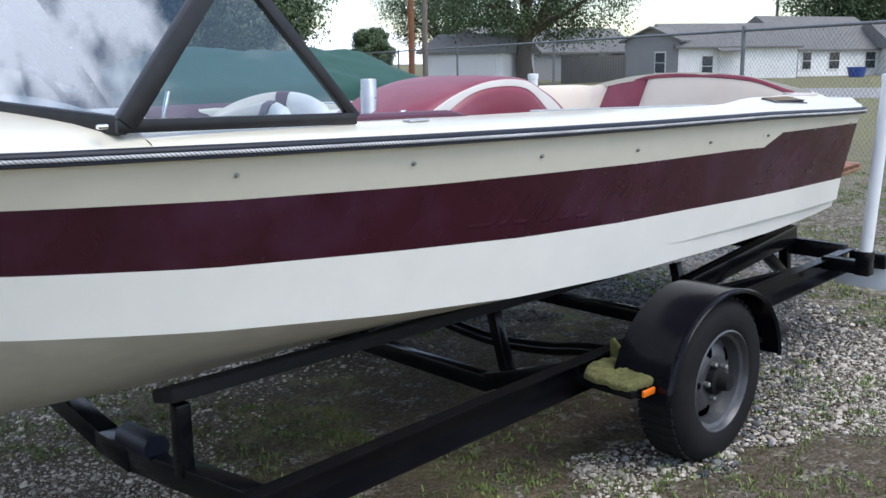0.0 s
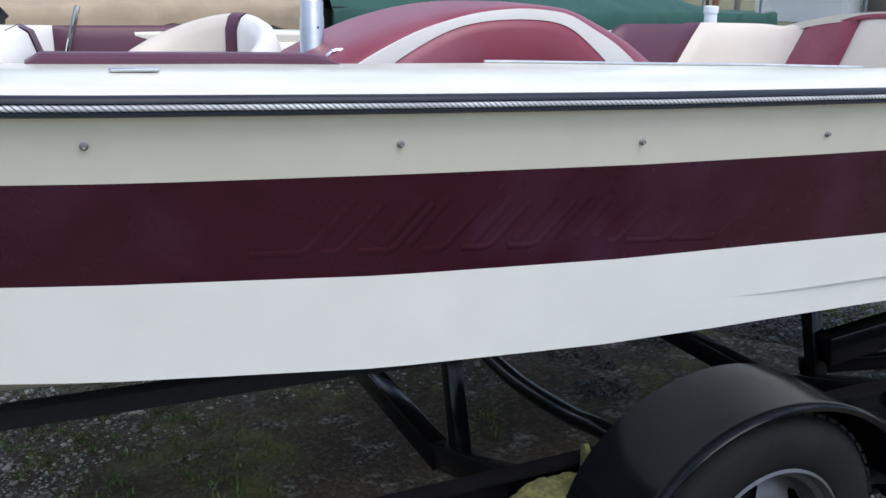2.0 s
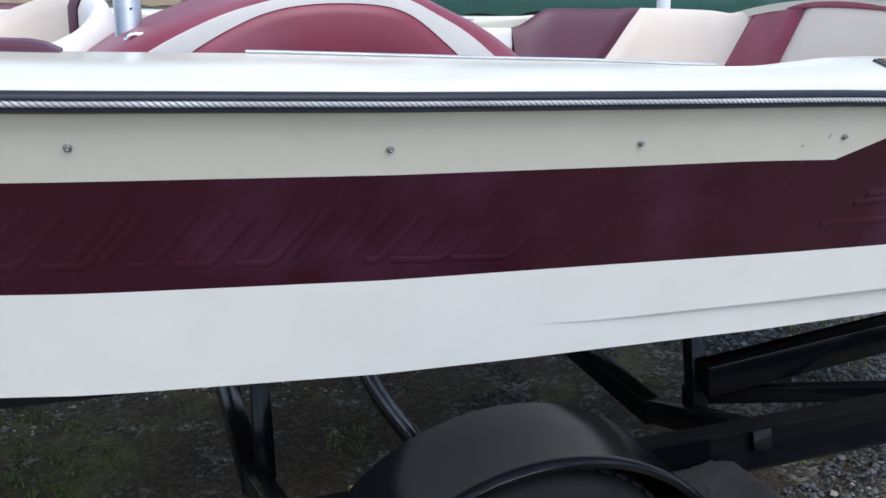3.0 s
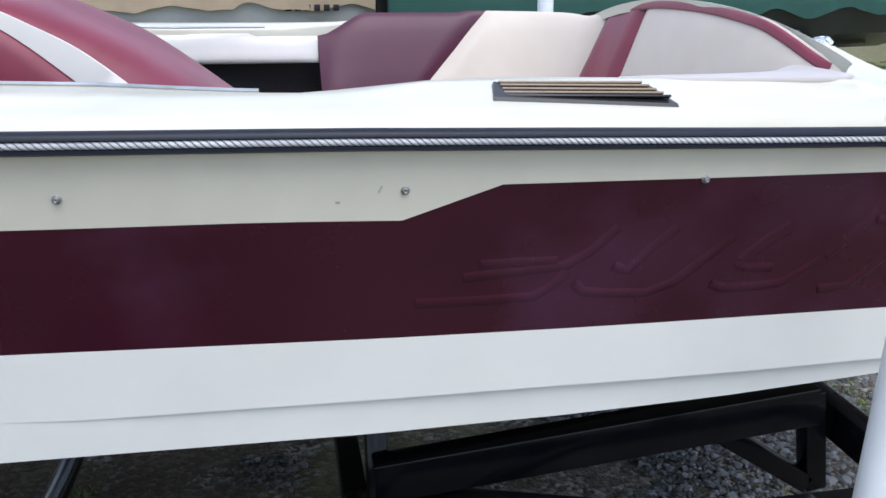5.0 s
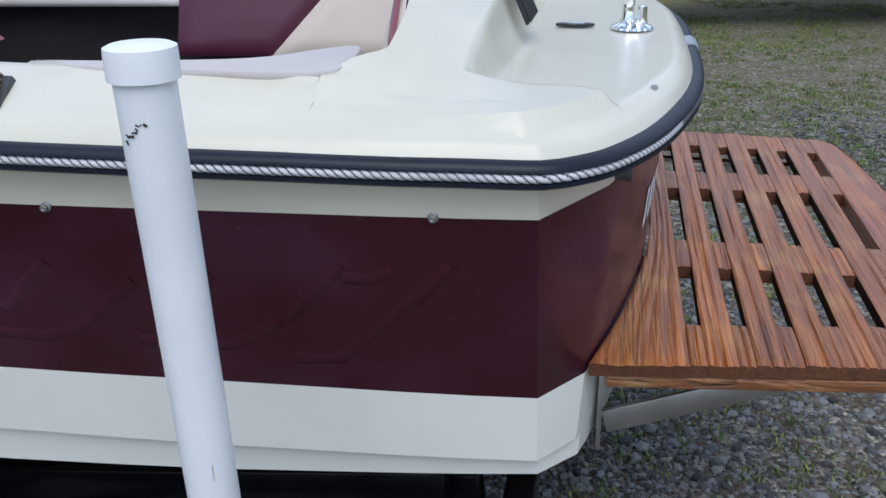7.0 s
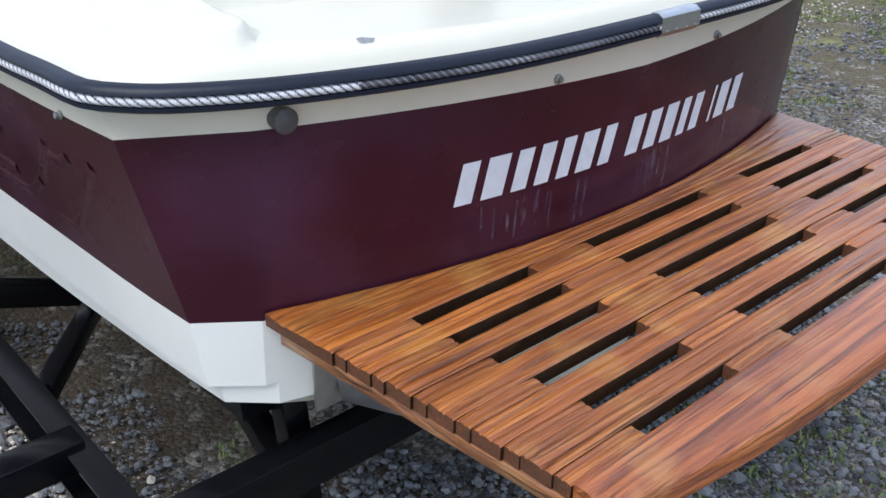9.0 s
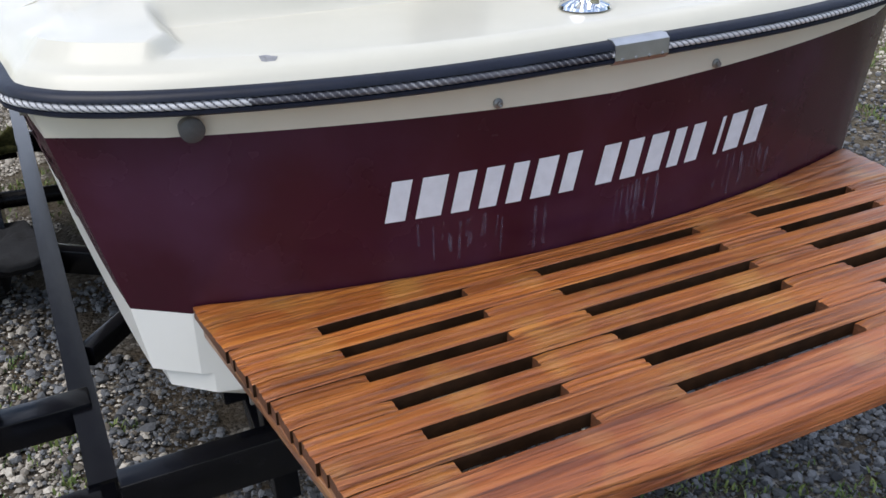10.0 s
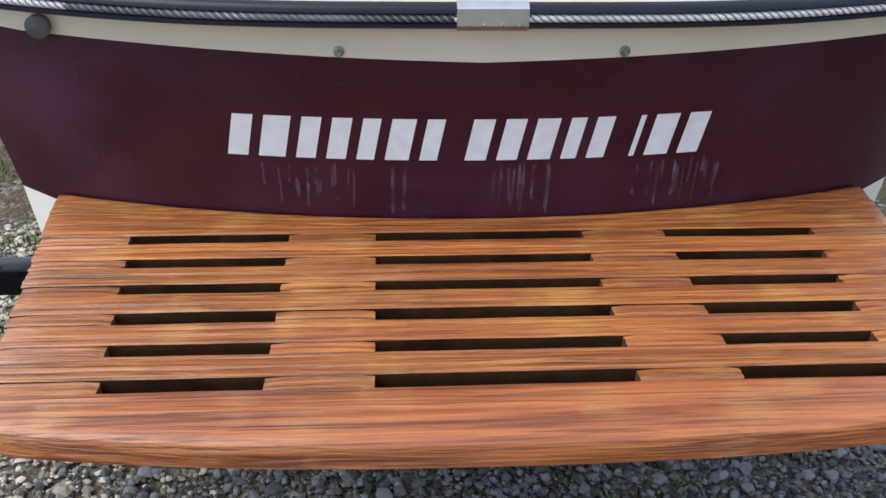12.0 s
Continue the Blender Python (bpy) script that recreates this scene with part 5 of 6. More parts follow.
    for a in np.linspace(3, 177, 36):
        t = radians(a)
        rx, rz = 0.432, 0.375
        row = []
        for r_, y_ in ((0.965, -0.022), (1.0, -0.03), (1.015, -0.022), (1.01, 0.0), (1.0, 0.03), (1.0, 0.13), (1.0, 0.235)):
            row.append(Vector((cx + rx * r_ * math.cos(t), yo + k * y_, cz + 0.0 + rz * r_ * math.sin(t))))
        rows.append(row)
    f = group("fender", (cx, yo, cz), "black round metal trailer fender over the wheel", "fender", "trailer fenders")
    part("fender_shell", thick(rows, 0.004), FENDER, f, angle=50)
    fan = [Vector((cx, yo + k * 0.235, cz))] + [r_[-1] for r_ in rows]
    part("inner_apron", (fan, [(0, i, i + 1) for i in range(1, len(fan) - 1)]), BLACK_PAINT, f, smooth=False)
    return w


wheel(-2.265, 0.309, -1.275, -1)
wheel(-2.265, 0.309, 1.275, 1)

# step pads at the fender's ends
def step_pad(x0, x1, y0, y1, z, material, label, curl):
    s = group("step_pad", ((x0 + x1) / 2, (y0 + y1) / 2, z - 0.05), label, "step pad", "step pads")
    rng = random.Random(int(abs(x0) * 100))
    outline = []
    for u, v in ((0, 0.08), (0.25, 0), (0.75, 0.02), (1, 0.0), (1.02, 0.5), (1, 1), (0.6, 1.02), (0.28, 0.98), (0, 0.82), (-0.03, 0.45)):
        outline.append((x0 + (x1 - x0) * u + rng.uniform(-0.008, 0.008), y0 + (y1 - y0) * v + rng.uniform(-0.006, 0.006)))
    rows = []
    cxx, cyy = (x0 + x1) / 2, (y0 + y1) / 2
    ring_pts = spline([(*p, 0) for p in outline + outline[:1]], 81)[:-1]
    vs_, fs_ = [], []
    m = len(ring_pts)
    for f, h in ((1.0, -0.022), (1.01, -0.010), (0.995, -0.001), (0.95, 0.002), (0.82, 0.003), (0.7, 0.001), (0.58, 0.003), (0.45, 0.002), (0.3, 0.0), (0.15, 0.001)):
        for p in ring_pts:
            q = Vector((cxx + (p.x - cxx) * f, cyy + (p.y - cyy) * f, 0))
            vs_.append(Vector((q.x, q.y, z + h + 0.011 * noise.noise(Vector((q.x * 16, q.y * 16, 1))) + 0.007 * noise.noise(Vector((q.x * 55, q.y * 55, 4))) + curl * (q.x - cxx))))
    for i in range(9):
        fs_ += [(i * m + k, i * m + (k + 1) % m, (i + 1) * m + (k + 1) % m, (i + 1) * m + k) for k in range(m)]
    vs_.append(Vector((cxx, cyy, z)))
    fs_ += [(9 * m + k, 9 * m + (k + 1) % m, 10 * m) for k in range(m)]
    part("pad_carpet", (vs_, fs_), material, s, angle=80)
    part("pad_bracket", box_bm(cxx, (y0 + y1) / 2 + 0.004, z - 0.036, abs(x1 - x0) * 0.94, abs(y1 - y0) * 0.94, 0.030, 0.003), BLACK_PAINT, s)
    return s


front_step = step_pad(-2.825, -2.575, -1.225, -0.955, 0.418, ALGAE, "carpeted trailer step covered in green algae", 0.0)
part("side_marker", box_bm(-2.735, -1.232, 0.380, 0.075, 0.012, 0.026, 0.004), AMBER, front_step, "amber side marker light")
part("upturned_flap", prism([(-0.955, 0.405), (-1.045, 0.41), (-1.02, 0.45), (-0.965, 0.50), (-0.95, 0.49)], 0.014, "x", -2.590, 0.003), ALGAE, front_step)
step_pad(-1.90, -1.58, -1.22, -0.95, 0.385, BUNK, "black carpeted trailer step behind the wheel", 0.0)
step_pad(-2.80, -2.56, 0.93, 1.19, 0.425, BUNK, "black carpeted trailer step", 0.0)

# guide poles
def guide_pole(x, y, sgn):
    g = group("guide_pole", (x, y, 0.5), "white plastic pipe guide pole with cap on the trailer", "guide pole", "guide poles")
    lean = 0.0
    part("pipe", tube([(x, y, 0.50), (x + lean * 0.5, y + sgn * 0.026, 1.0), (x + lean, y + sgn * 0.050, 1.455)], 0.0318, 32), PVC, g)
    part("cap", lathe([(0.0325, 1.456), (0.0368, 1.455), (0.0368, 1.479), (0.0362, 1.487), (0.031, 1.4895), (0.0, 1.4905)], 36, "z", (x + lean, y + sgn * 0.050, 0)), PVC, g)
    part("socket", box_bm(x, y, 0.50, 0.075, 0.075, 0.13, 0.006), BLACK_PAINT, g)
    part("bracket_arm", box_bm(x, y - sgn * 0.10, 0.475, 0.07, 0.24, 0.07, 0.005), BLACK_PAINT, g)
    if sgn < 0:
        rng = random.Random(5)
        for k in range(4):
            z = rng.uniform(0.62, 1.2)
            a = radians(rng.choice((-150, -120, -60, -40)) + rng.uniform(-8, 8))
            yy = y + sgn * 0.050 * (z - 0.5) / 0.955
            part("rub_mark", box_bm(x + lean * (z - 0.5) + 0.0317 * math.cos(a), yy + 0.0317 * math.sin(a), z, rng.uniform(0.0008, 0.0014), 0.0008, rng.uniform(0.008, 0.03), 0, Matrix.Rotation(a + math.pi / 2, 4, "Z")), RUB_BROWN, g)
        for k in range(11):
            a = radians(-118 + 4.2 * k + rng.uniform(-3, 3))
            z = 1.394 + 0.0022 * k + rng.uniform(-0.003, 0.004)
            rr = 0.0322
            c = Vector((x + lean + rr * math.cos(a), y + sgn * 0.048 + rr * math.sin(a), z))
            s1, s2 = rng.uniform(0.0008, 0.0026), rng.uniform(0.0006, 0.0014)
            part("scuff", box_bm(c.x, c.y, c.z, s1 * 2, 0.0008, s2 * 2, 0, Matrix.Rotation(a + math.pi / 2, 4, "Z") @ Matrix.Rotation(rng.uniform(-0.8, 0.8), 4, "Y")), DIRT_MARK, g)


guide_pole(-0.561, -1.132, -1)
guide_pole(-0.561, 1.132, 1)

plate_t = group("licence_plate", (-0.20, -0.99, 0.27), "white trailer plate with blue bars hung below the tail beam", "licence plate")
part("plate_sheet", box_bm(-0.205, -0.985, 0.358, 0.003, 0.305, 0.152, 0.001), PLATE_W, plate_t)
for k in range(6):
    part("bar", box_bm(-0.2025, -1.095 + k * 0.044, 0.368, 0.002, 0.027, 0.066, 0.0005), PLATE_B, plate_t)
part("bar", box_bm(-0.2025, -0.985, 0.311, 0.002, 0.15, 0.012, 0.0005), PLATE_B, plate_t)
part("plate_hanger", box_bm(-0.212, -0.985, 0.435, 0.006, 0.06, 0.05, 0.001), BLACK_PAINT, plate_t)

# ---- ground ----
def ground_material():
    m = bpy.data.materials.new("gravel_and_weeds")
    m.use_nodes = True
    n, l = m.node_tree.nodes, m.node_tree.links
    b = n["Principled BSDF"]
    b.inputs["Roughness"].default_value = 0.95
    b.inputs["Specular IOR Level"].default_value = 0.2
    tc = n.new("ShaderNodeTexCoord")
    vo = n.new("ShaderNodeTexVoronoi")
    vo.inputs["Scale"].default_value = 62
    vo2 = n.new("ShaderNodeTexVoronoi")
    vo2.inputs["Scale"].default_value = 150
    big = n.new("ShaderNodeTexNoise")
    big.inputs["Scale"].default_value, big.inputs["Detail"].default_value = 0.75, 9
    big.inputs["Roughness"].default_value = 0.68
    mid_ = n.new("ShaderNodeTexNoise")
    mid_.inputs["Scale"].default_value, mid_.inputs["Detail"].default_value = 7, 8
    for t in (vo, vo2, big, mid_):
        l.new(tc.outputs["Object"], t.inputs["Vector"])
    stone = n.new("ShaderNodeValToRGB")
    e = stone.color_ramp.elements
    e[0].position, e[0].color = 0.0, (0.045, 0.041, 0.036, 1)
    e[1].position, e[1].color = 1.0, (0.36, 0.33, 0.28, 1)
    k = e.new(0.55)
    k.color = (0.135, 0.120, 0.098, 1)
    sep = n.new("ShaderNodeSeparateColor")
    l.new(vo.outputs["Color"], sep.inputs[0])
    l.new(sep.outputs[0], stone.inputs["Fac"])
    dirt = n.new("ShaderNodeMixRGB")
    dirt.inputs["Color2"].default_value = (0.080, 0.060, 0.038, 1)
    # trodden soil lies under the bow half, clean gravel round the stern
    place_ = n.new("ShaderNodeSeparateXYZ")
    l.new(tc.outputs["Object"], place_.inputs[0])
    soil = n.new("ShaderNodeMapRange")
    soil.inputs["From Min"].default_value, soil.inputs["From Max"].default_value = -0.5, -2.0
    soil.inputs["To Min"].default_value, soil.inputs["To Max"].default_value = -0.04, 0.11
    l.new(place_.outputs["X"], soil.inputs["Value"])
    soft_ = n.new("ShaderNodeMath")
    l.new(mid_.outputs["Fac"], soft_.inputs[0])
    l.new(soil.outputs[0], soft_.inputs[1])
    mr = n.new("ShaderNodeMapRange")
    mr.inputs["From Min"].default_value, mr.inputs["From Max"].default_value, mr.inputs["To Max"].default_value = 0.42, 0.58, 0.80
    l.new(soft_.outputs[0], mr.inputs["Value"])
    l.new(mr.outputs[0], dirt.inputs["Fac"])
    l.new(stone.outputs[0], dirt.inputs["Color1"])
    grass = n.new("ShaderNodeMixRGB")
    grass.inputs["Color2"].default_value = (0.21, 0.205, 0.08, 1)
    gr_ = n.new("ShaderNodeMapRange")
    gr_.inputs["From Min"].default_value, gr_.inputs["From Max"].default_value = 0.55, 0.66
    l.new(big.outputs["Fac"], gr_.inputs["Value"])
    # the lawns lie farther from the parked boats
    sx = n.new("ShaderNodeVectorMath")
    sx.operation = "LENGTH"
    l.new(tc.outputs["Object"], sx.inputs[0])
    far_ = n.new("ShaderNodeMapRange")
    far_.inputs["From Min"].default_value, far_.inputs["From Max"].default_value, far_.inputs["To Max"].default_value = 2.8, 14.0, 0.8
    l.new(sx.outputs["Value"], far_.inputs["Value"])
    add = n.new("ShaderNodeMath")
    add.use_clamp = True
    l.new(gr_.outputs[0], add.inputs[0])
    l.new(far_.outputs[0], add.inputs[1])
    tuft = n.new("ShaderNodeMath")
    tuft.operation = "MULTIPLY"
    l.new(add.outputs[0], tuft.inputs[0])
    mr2 = n.new("ShaderNodeMapRange")
    mr2.inputs["From Min"].default_value, mr2.inputs["From Max"].default_value = 0.3, 0.6
    l.new(mid_.outputs["Fac"], mr2.inputs["Value"])
    l.new(mr2.outputs[0], tuft.inputs[1])
    l.new(tuft.outputs[0], grass.inputs["Fac"])
    l.new(dirt.outputs[0], grass.inputs["Color1"])
    l.new(grass.outputs[0], b.inputs["Base Color"])
    bp = n.new("ShaderNodeBump")
    bp.inputs["Strength"].default_value, bp.inputs["Distance"].default_value = 0.8, 0.012
    bp.invert = True
    l.new(vo.outputs["Distance"], bp.inputs["Height"])
    bp2 = n.new("ShaderNodeBump")
    bp2.inputs["Strength"].default_value, bp2.inputs["Distance"].default_value = 0.5, 0.006
    bp2.invert = True
    l.new(vo2.outputs["Distance"], bp2.inputs["Height"])
    l.new(bp.outputs[0], bp2.inputs["Normal"])
    l.new(bp2.outputs[0], b.inputs["Normal"])
    return m


GROUND = ground_material()
rad = [0.0] + [0.6 * 1.16 ** k for k in range(50)]
rows = []
for r in rad:
    rows.append([Vector((r * math.cos(2 * math.pi * a / 72), r * math.sin(2 * math.pi * a / 72), (0.018 * noise.noise(Vector((r * math.cos(2 * math.pi * a / 72) * 0.5, r * math.sin(2 * math.pi * a / 72) * 0.5, 0))) - 0.006) if r > 0.1 else 0.0)) for a in range(73)])
ground = part("ground", grid_geo(rows[1:]), GROUND, None, "grey gravel yard with weeds and grass", kind="structure")
cap_v = [v for v in rows[1][:-1]]
part("ground_middle", (cap_v + [Vector((0, 0, -0.005))], [(i, (i + 1) % 72, 72) for i in range(72)]), GROUND, None, "grey gravel yard", kind="structure")

STONE = mat("gravel_stone", (0.30, 0.285, 0.26), 0.85, grain=0.3, grain_scale=120, vary=0.0, bump=0.3, bump_scale=150)


def island_tint(m, lo, hi):
    n, l = m.node_tree.nodes, m.node_tree.links
    g = n.new("ShaderNodeNewGeometry")
    r = n.new("ShaderNodeValToRGB")
    r.color_ramp.elements[0].color, r.color_ramp.elements[1].color = (*lo, 1), (*hi, 1)
    r.color_ramp.elements[1].position = 0.95
    l.new(g.outputs["Random Per Island"], r.inputs["Fac"])
    l.new(r.outputs[0], n["Principled BSDF"].inputs["Base Color"])


island_tint(STONE, (0.022, 0.023, 0.025), (0.185, 0.190, 0.195))
STONE_TAN = mat("sandy_gravel_stone", (0.36, 0.33, 0.28), 0.85, bump=0.3, bump_scale=150)
island_tint(STONE_TAN, (0.085, 0.070, 0.052), (0.56, 0.51, 0.43))
t_ = (1 + 5 ** 0.5) / 2
ICO = np.array([(-1, t_, 0), (1, t_, 0), (-1, -t_, 0), (1, -t_, 0), (0, -1, t_), (0, 1, t_), (0, -1, -t_), (0, 1, -t_), (t_, 0, -1), (t_, 0, 1), (-t_, 0, -1), (-t_, 0, 1)]) / 1.9
ICF = [(0, 11, 5), (0, 5, 1), (0, 1, 7), (0, 7, 10), (0, 10, 11), (1, 5, 9), (5, 11, 4), (11, 10, 2), (10, 7, 6), (7, 1, 8), (3, 9, 4), (3, 4, 2), (3, 2, 6), (3, 6, 8), (3, 8, 9), (4, 9, 5), (2, 4, 11), (6, 2, 10), (8, 6, 7), (9, 8, 1)]

OCT = np.array([(1, 0, 0), (0.3, 0.95, 0), (-0.8, 0.6, 0), (-0.8, -0.6, 0), (0.3, -0.95, 0), (0.1, 0, 0.8), (0, 0.1, -0.8)])
OCF = [(0, 1, 5), (1, 2, 5), (2, 3, 5), (3, 4, 5), (4, 0, 5)]


def bare(x, y):
    """How bare of stones the ground is: trodden soil under the boat and along the trailer."""
    t = noise.noise(Vector((x * 0.8, y * 0.8, 5.0))) + 0.4 * noise.noise(Vector((x * 2.9, y * 2.9, 1.0)))
    for cx_, cy_, rx_, ry_, w_ in ((-2.7, -0.25, 1.6, 0.95, 0.62), (-1.6, 0.25, 1.2, 1.05, 0.62), (0.35, 0.05, 0.35, 0.4, 0.2)):
        t += w_ * max(0.0, 1 - math.hypot((x - cx_) / rx_, (y - cy_) / ry_) ** 2)
    for cx_, cy_, r_ in ((-4.5, 0.2, 1.5), (-3.75, 0.5, 0.6), (-0.9, -1.2, 0.8), (-0.5, 0.6, 1.0), (0.9, 0.9, 1.2)):
        t -= 0.35 * max(0.0, 1 - math.hypot(x - cx_, y - cy_) / r_)
    return t


def stones(count, x0, x1, y0, y1, seed, chips=False, sandy=True):
    """Loose stones over a stretch of the yard: sandy ones along the port side, blue-grey ones round the stern."""
    rng = np.random.default_rng(seed)
    px, py = rng.uniform(x0, x1, count), rng.uniform(y0, y1, count)
    cut = rng.uniform(-0.35, 0.35, count)
    keep = np.array([bare(a, b) < 0.20 and ((b < -0.95 + 0.25 * (a + 1) + c or a < -2.4 + c) == sandy) for a, b, c in zip(px, py, cut)])
    # the stones thin out towards the border of their stretch
    border = np.minimum(np.minimum(px - x0, x1 - px), np.minimum(py - y0, y1 - py))
    keep &= border > rng.uniform(0.0, 0.75, count) ** 1.5
    px, py = px[keep], py[keep]
    count = len(px)
    size = rng.gamma(2.2, 0.0026, count) + 0.0032
    size = np.minimum(size, 0.024) * np.where((np.abs(py - 0.1) < 0.85) & (px < -0.6), 0.72, 1.0)
    if chips:
        size = size * 0.62
    base, tri = (OCT, OCF) if chips else (ICO, ICF)
    m = len(base)
    sc = size[:, None] * rng.uniform(0.65, 1.25, (count, 3)) * np.array([1, 1, 0.72])
    jit = rng.uniform(0.72, 1.2, (count, m, 1))
    v = base[None] * jit * sc[:, None, :]
    a = rng.uniform(0, 6.283, count)
    ca, sa = np.cos(a)[:, None], np.sin(a)[:, None]
    vx = v[..., 0] * ca - v[..., 1] * sa + px[:, None]
    vy = v[..., 0] * sa + v[..., 1] * ca + py[:, None]
    vz = v[..., 2] + (size * 0.25)[:, None] - 0.004
    V = np.stack([vx, vy, vz], -1).reshape(-1, 3)
    F = (np.array(tri)[None] + (np.arange(count) * m)[:, None, None]).reshape(-1, 3)
    me = bpy.data.meshes.new("gravel")
    me.from_pydata(V.tolist(), [], F.tolist())
    me.materials.append(STONE_TAN if sandy else STONE)
    ob = new("gravel", me)
    tagged(ob, "loose sandy gravel stones over the yard" if sandy else "loose blue-grey gravel stones round the stern", "gravel", kind="stuff")
    return ob


stones(88000, -6.0, 2.4, -2.6, 2.8, 3)
stones(92000, -3.2, 2.4, -2.4, 2.8, 8, sandy=False)
stones(18000, -0.2, 3.6, 1.9, 5.0, 4, sandy=False)
stones(24000, -4.0, 0.6, 1.9, 6.2, 14)
stones(20000, -3.0, 0.6, 1.9, 6.2, 15, sandy=False)
stones(60000, -2.0, 1.7, -2.0, 2.2, 6, True, False)
stones(90000, -4.8, -0.2, -2.0, 1.0, 7, True)

GRASS = mat("weed_blades", (0.10, 0.15, 0.035), 0.7)
island_tint(GRASS, (0.045, 0.095, 0.016), (0.19, 0.23, 0.062))


def weeds(count, seed):
    rng = random.Random(seed)
    vs_, fs_ = [], []
    made = 0
    while made < count:
        x, y = rng.uniform(-7, 9), rng.uniform(-3, 12)
        d = noise.noise(Vector((x * 0.9, y * 0.9, 3.0))) + 0.5 * noise.noise(Vector((x * 2.7, y * 2.7, 9.0)))
        if -0.75 < y < 0.95 and x < -0.6:
            d += 0.02
        for cx_, cy_, cr_ in ((-4.25, 0.8, 0.7), (-4.0, 1.3, 0.9), (-3.3, 0.05, 0.4), (-3.7, -0.05, 0.3), (-2.75, -0.5, 0.45), (-2.9, -1.1, 0.4), (-2.3, -1.5, 0.5), (-1.35, -1.25, 0.45), (-1.0, -1.0, 0.3), (0.1, -0.8, 0.5), (0.6, 2.2, 0.8), (0.3, 4.3, 1.0), (1.1, 3.5, 1.0), (1.2, 5.2, 1.6), (2.6, 0.6, 0.9), (-3.1, -0.95, 0.3), (-3.3, 0.2, 0.3)):
            d += 0.55 * max(0.0, 1 - math.hypot(x - cx_, y - cy_) / cr_)
        if d < 0.13 - 0.02 * max(0, y - 3):
            continue
        made += 1
        for _ in range(rng.randint(7, 14)):
            a, h = rng.uniform(0, 6.28), rng.uniform(0.006, 0.026)
            w = rng.uniform(0.0015, 0.004)
            bx, by = x + rng.gauss(0, 0.02), y + rng.gauss(0, 0.02)
            lean = rng.uniform(0.2, 1.0) * h
            ux, uy = math.cos(a), math.sin(a)
            i = len(vs_)
            vs_ += [(bx - uy * w, by + ux * w, 0), (bx + uy * w, by - ux * w, 0), (bx + ux * lean * 0.5 + uy * w, by + uy * lean * 0.5 - ux * w, h * 0.65), (bx + ux * lean * 0.5 - uy * w, by + uy * lean * 0.5 + ux * w, h * 0.65), (bx + ux * lean, by + uy * lean, h)]
            fs_ += [(i, i + 1, i + 2, i + 3), (i + 3, i + 2, i + 4)]
    me = bpy.data.meshes.new("weeds")
    me.from_pydata(vs_, [], fs_)
    me.materials.append(GRASS)
    tagged(new("weeds", me), "short weeds and grass in the gravel", "weeds", kind="stuff")


weeds(19000, 11)

# ---- beyond the boat ----
EYE0, HEAD0 = (-5.5, -3.0), 43.86


def away(bearing, d):
    a = radians(bearing)
    return EYE0[0] + d * math.sin(a), EYE0[1] + d * math.cos(a)


COVER_GREEN = mat("green_canvas", (0.010, 0.066, 0.050), 0.75, grain=0.15, grain_scale=5, stain=0.3, stain_scale=2, bump=0.2, bump_scale=30)
COVER_TAN = mat("tan_canvas", (0.36, 0.28, 0.19), 0.8, grain=0.12, grain_scale=5, stain=0.4, stain_scale=2, bump=0.25, bump_scale=30)
HULL_GREY = mat("far_hull_white", (0.55, 0.56, 0.55), 0.35, grain=0.1, grain_scale=3, stain=0.3, stain_scale=2)
HULL_DARK = mat("far_hull_dark", (0.03, 0.035, 0.035), 0.3, grain=0.2, grain_scale=3)


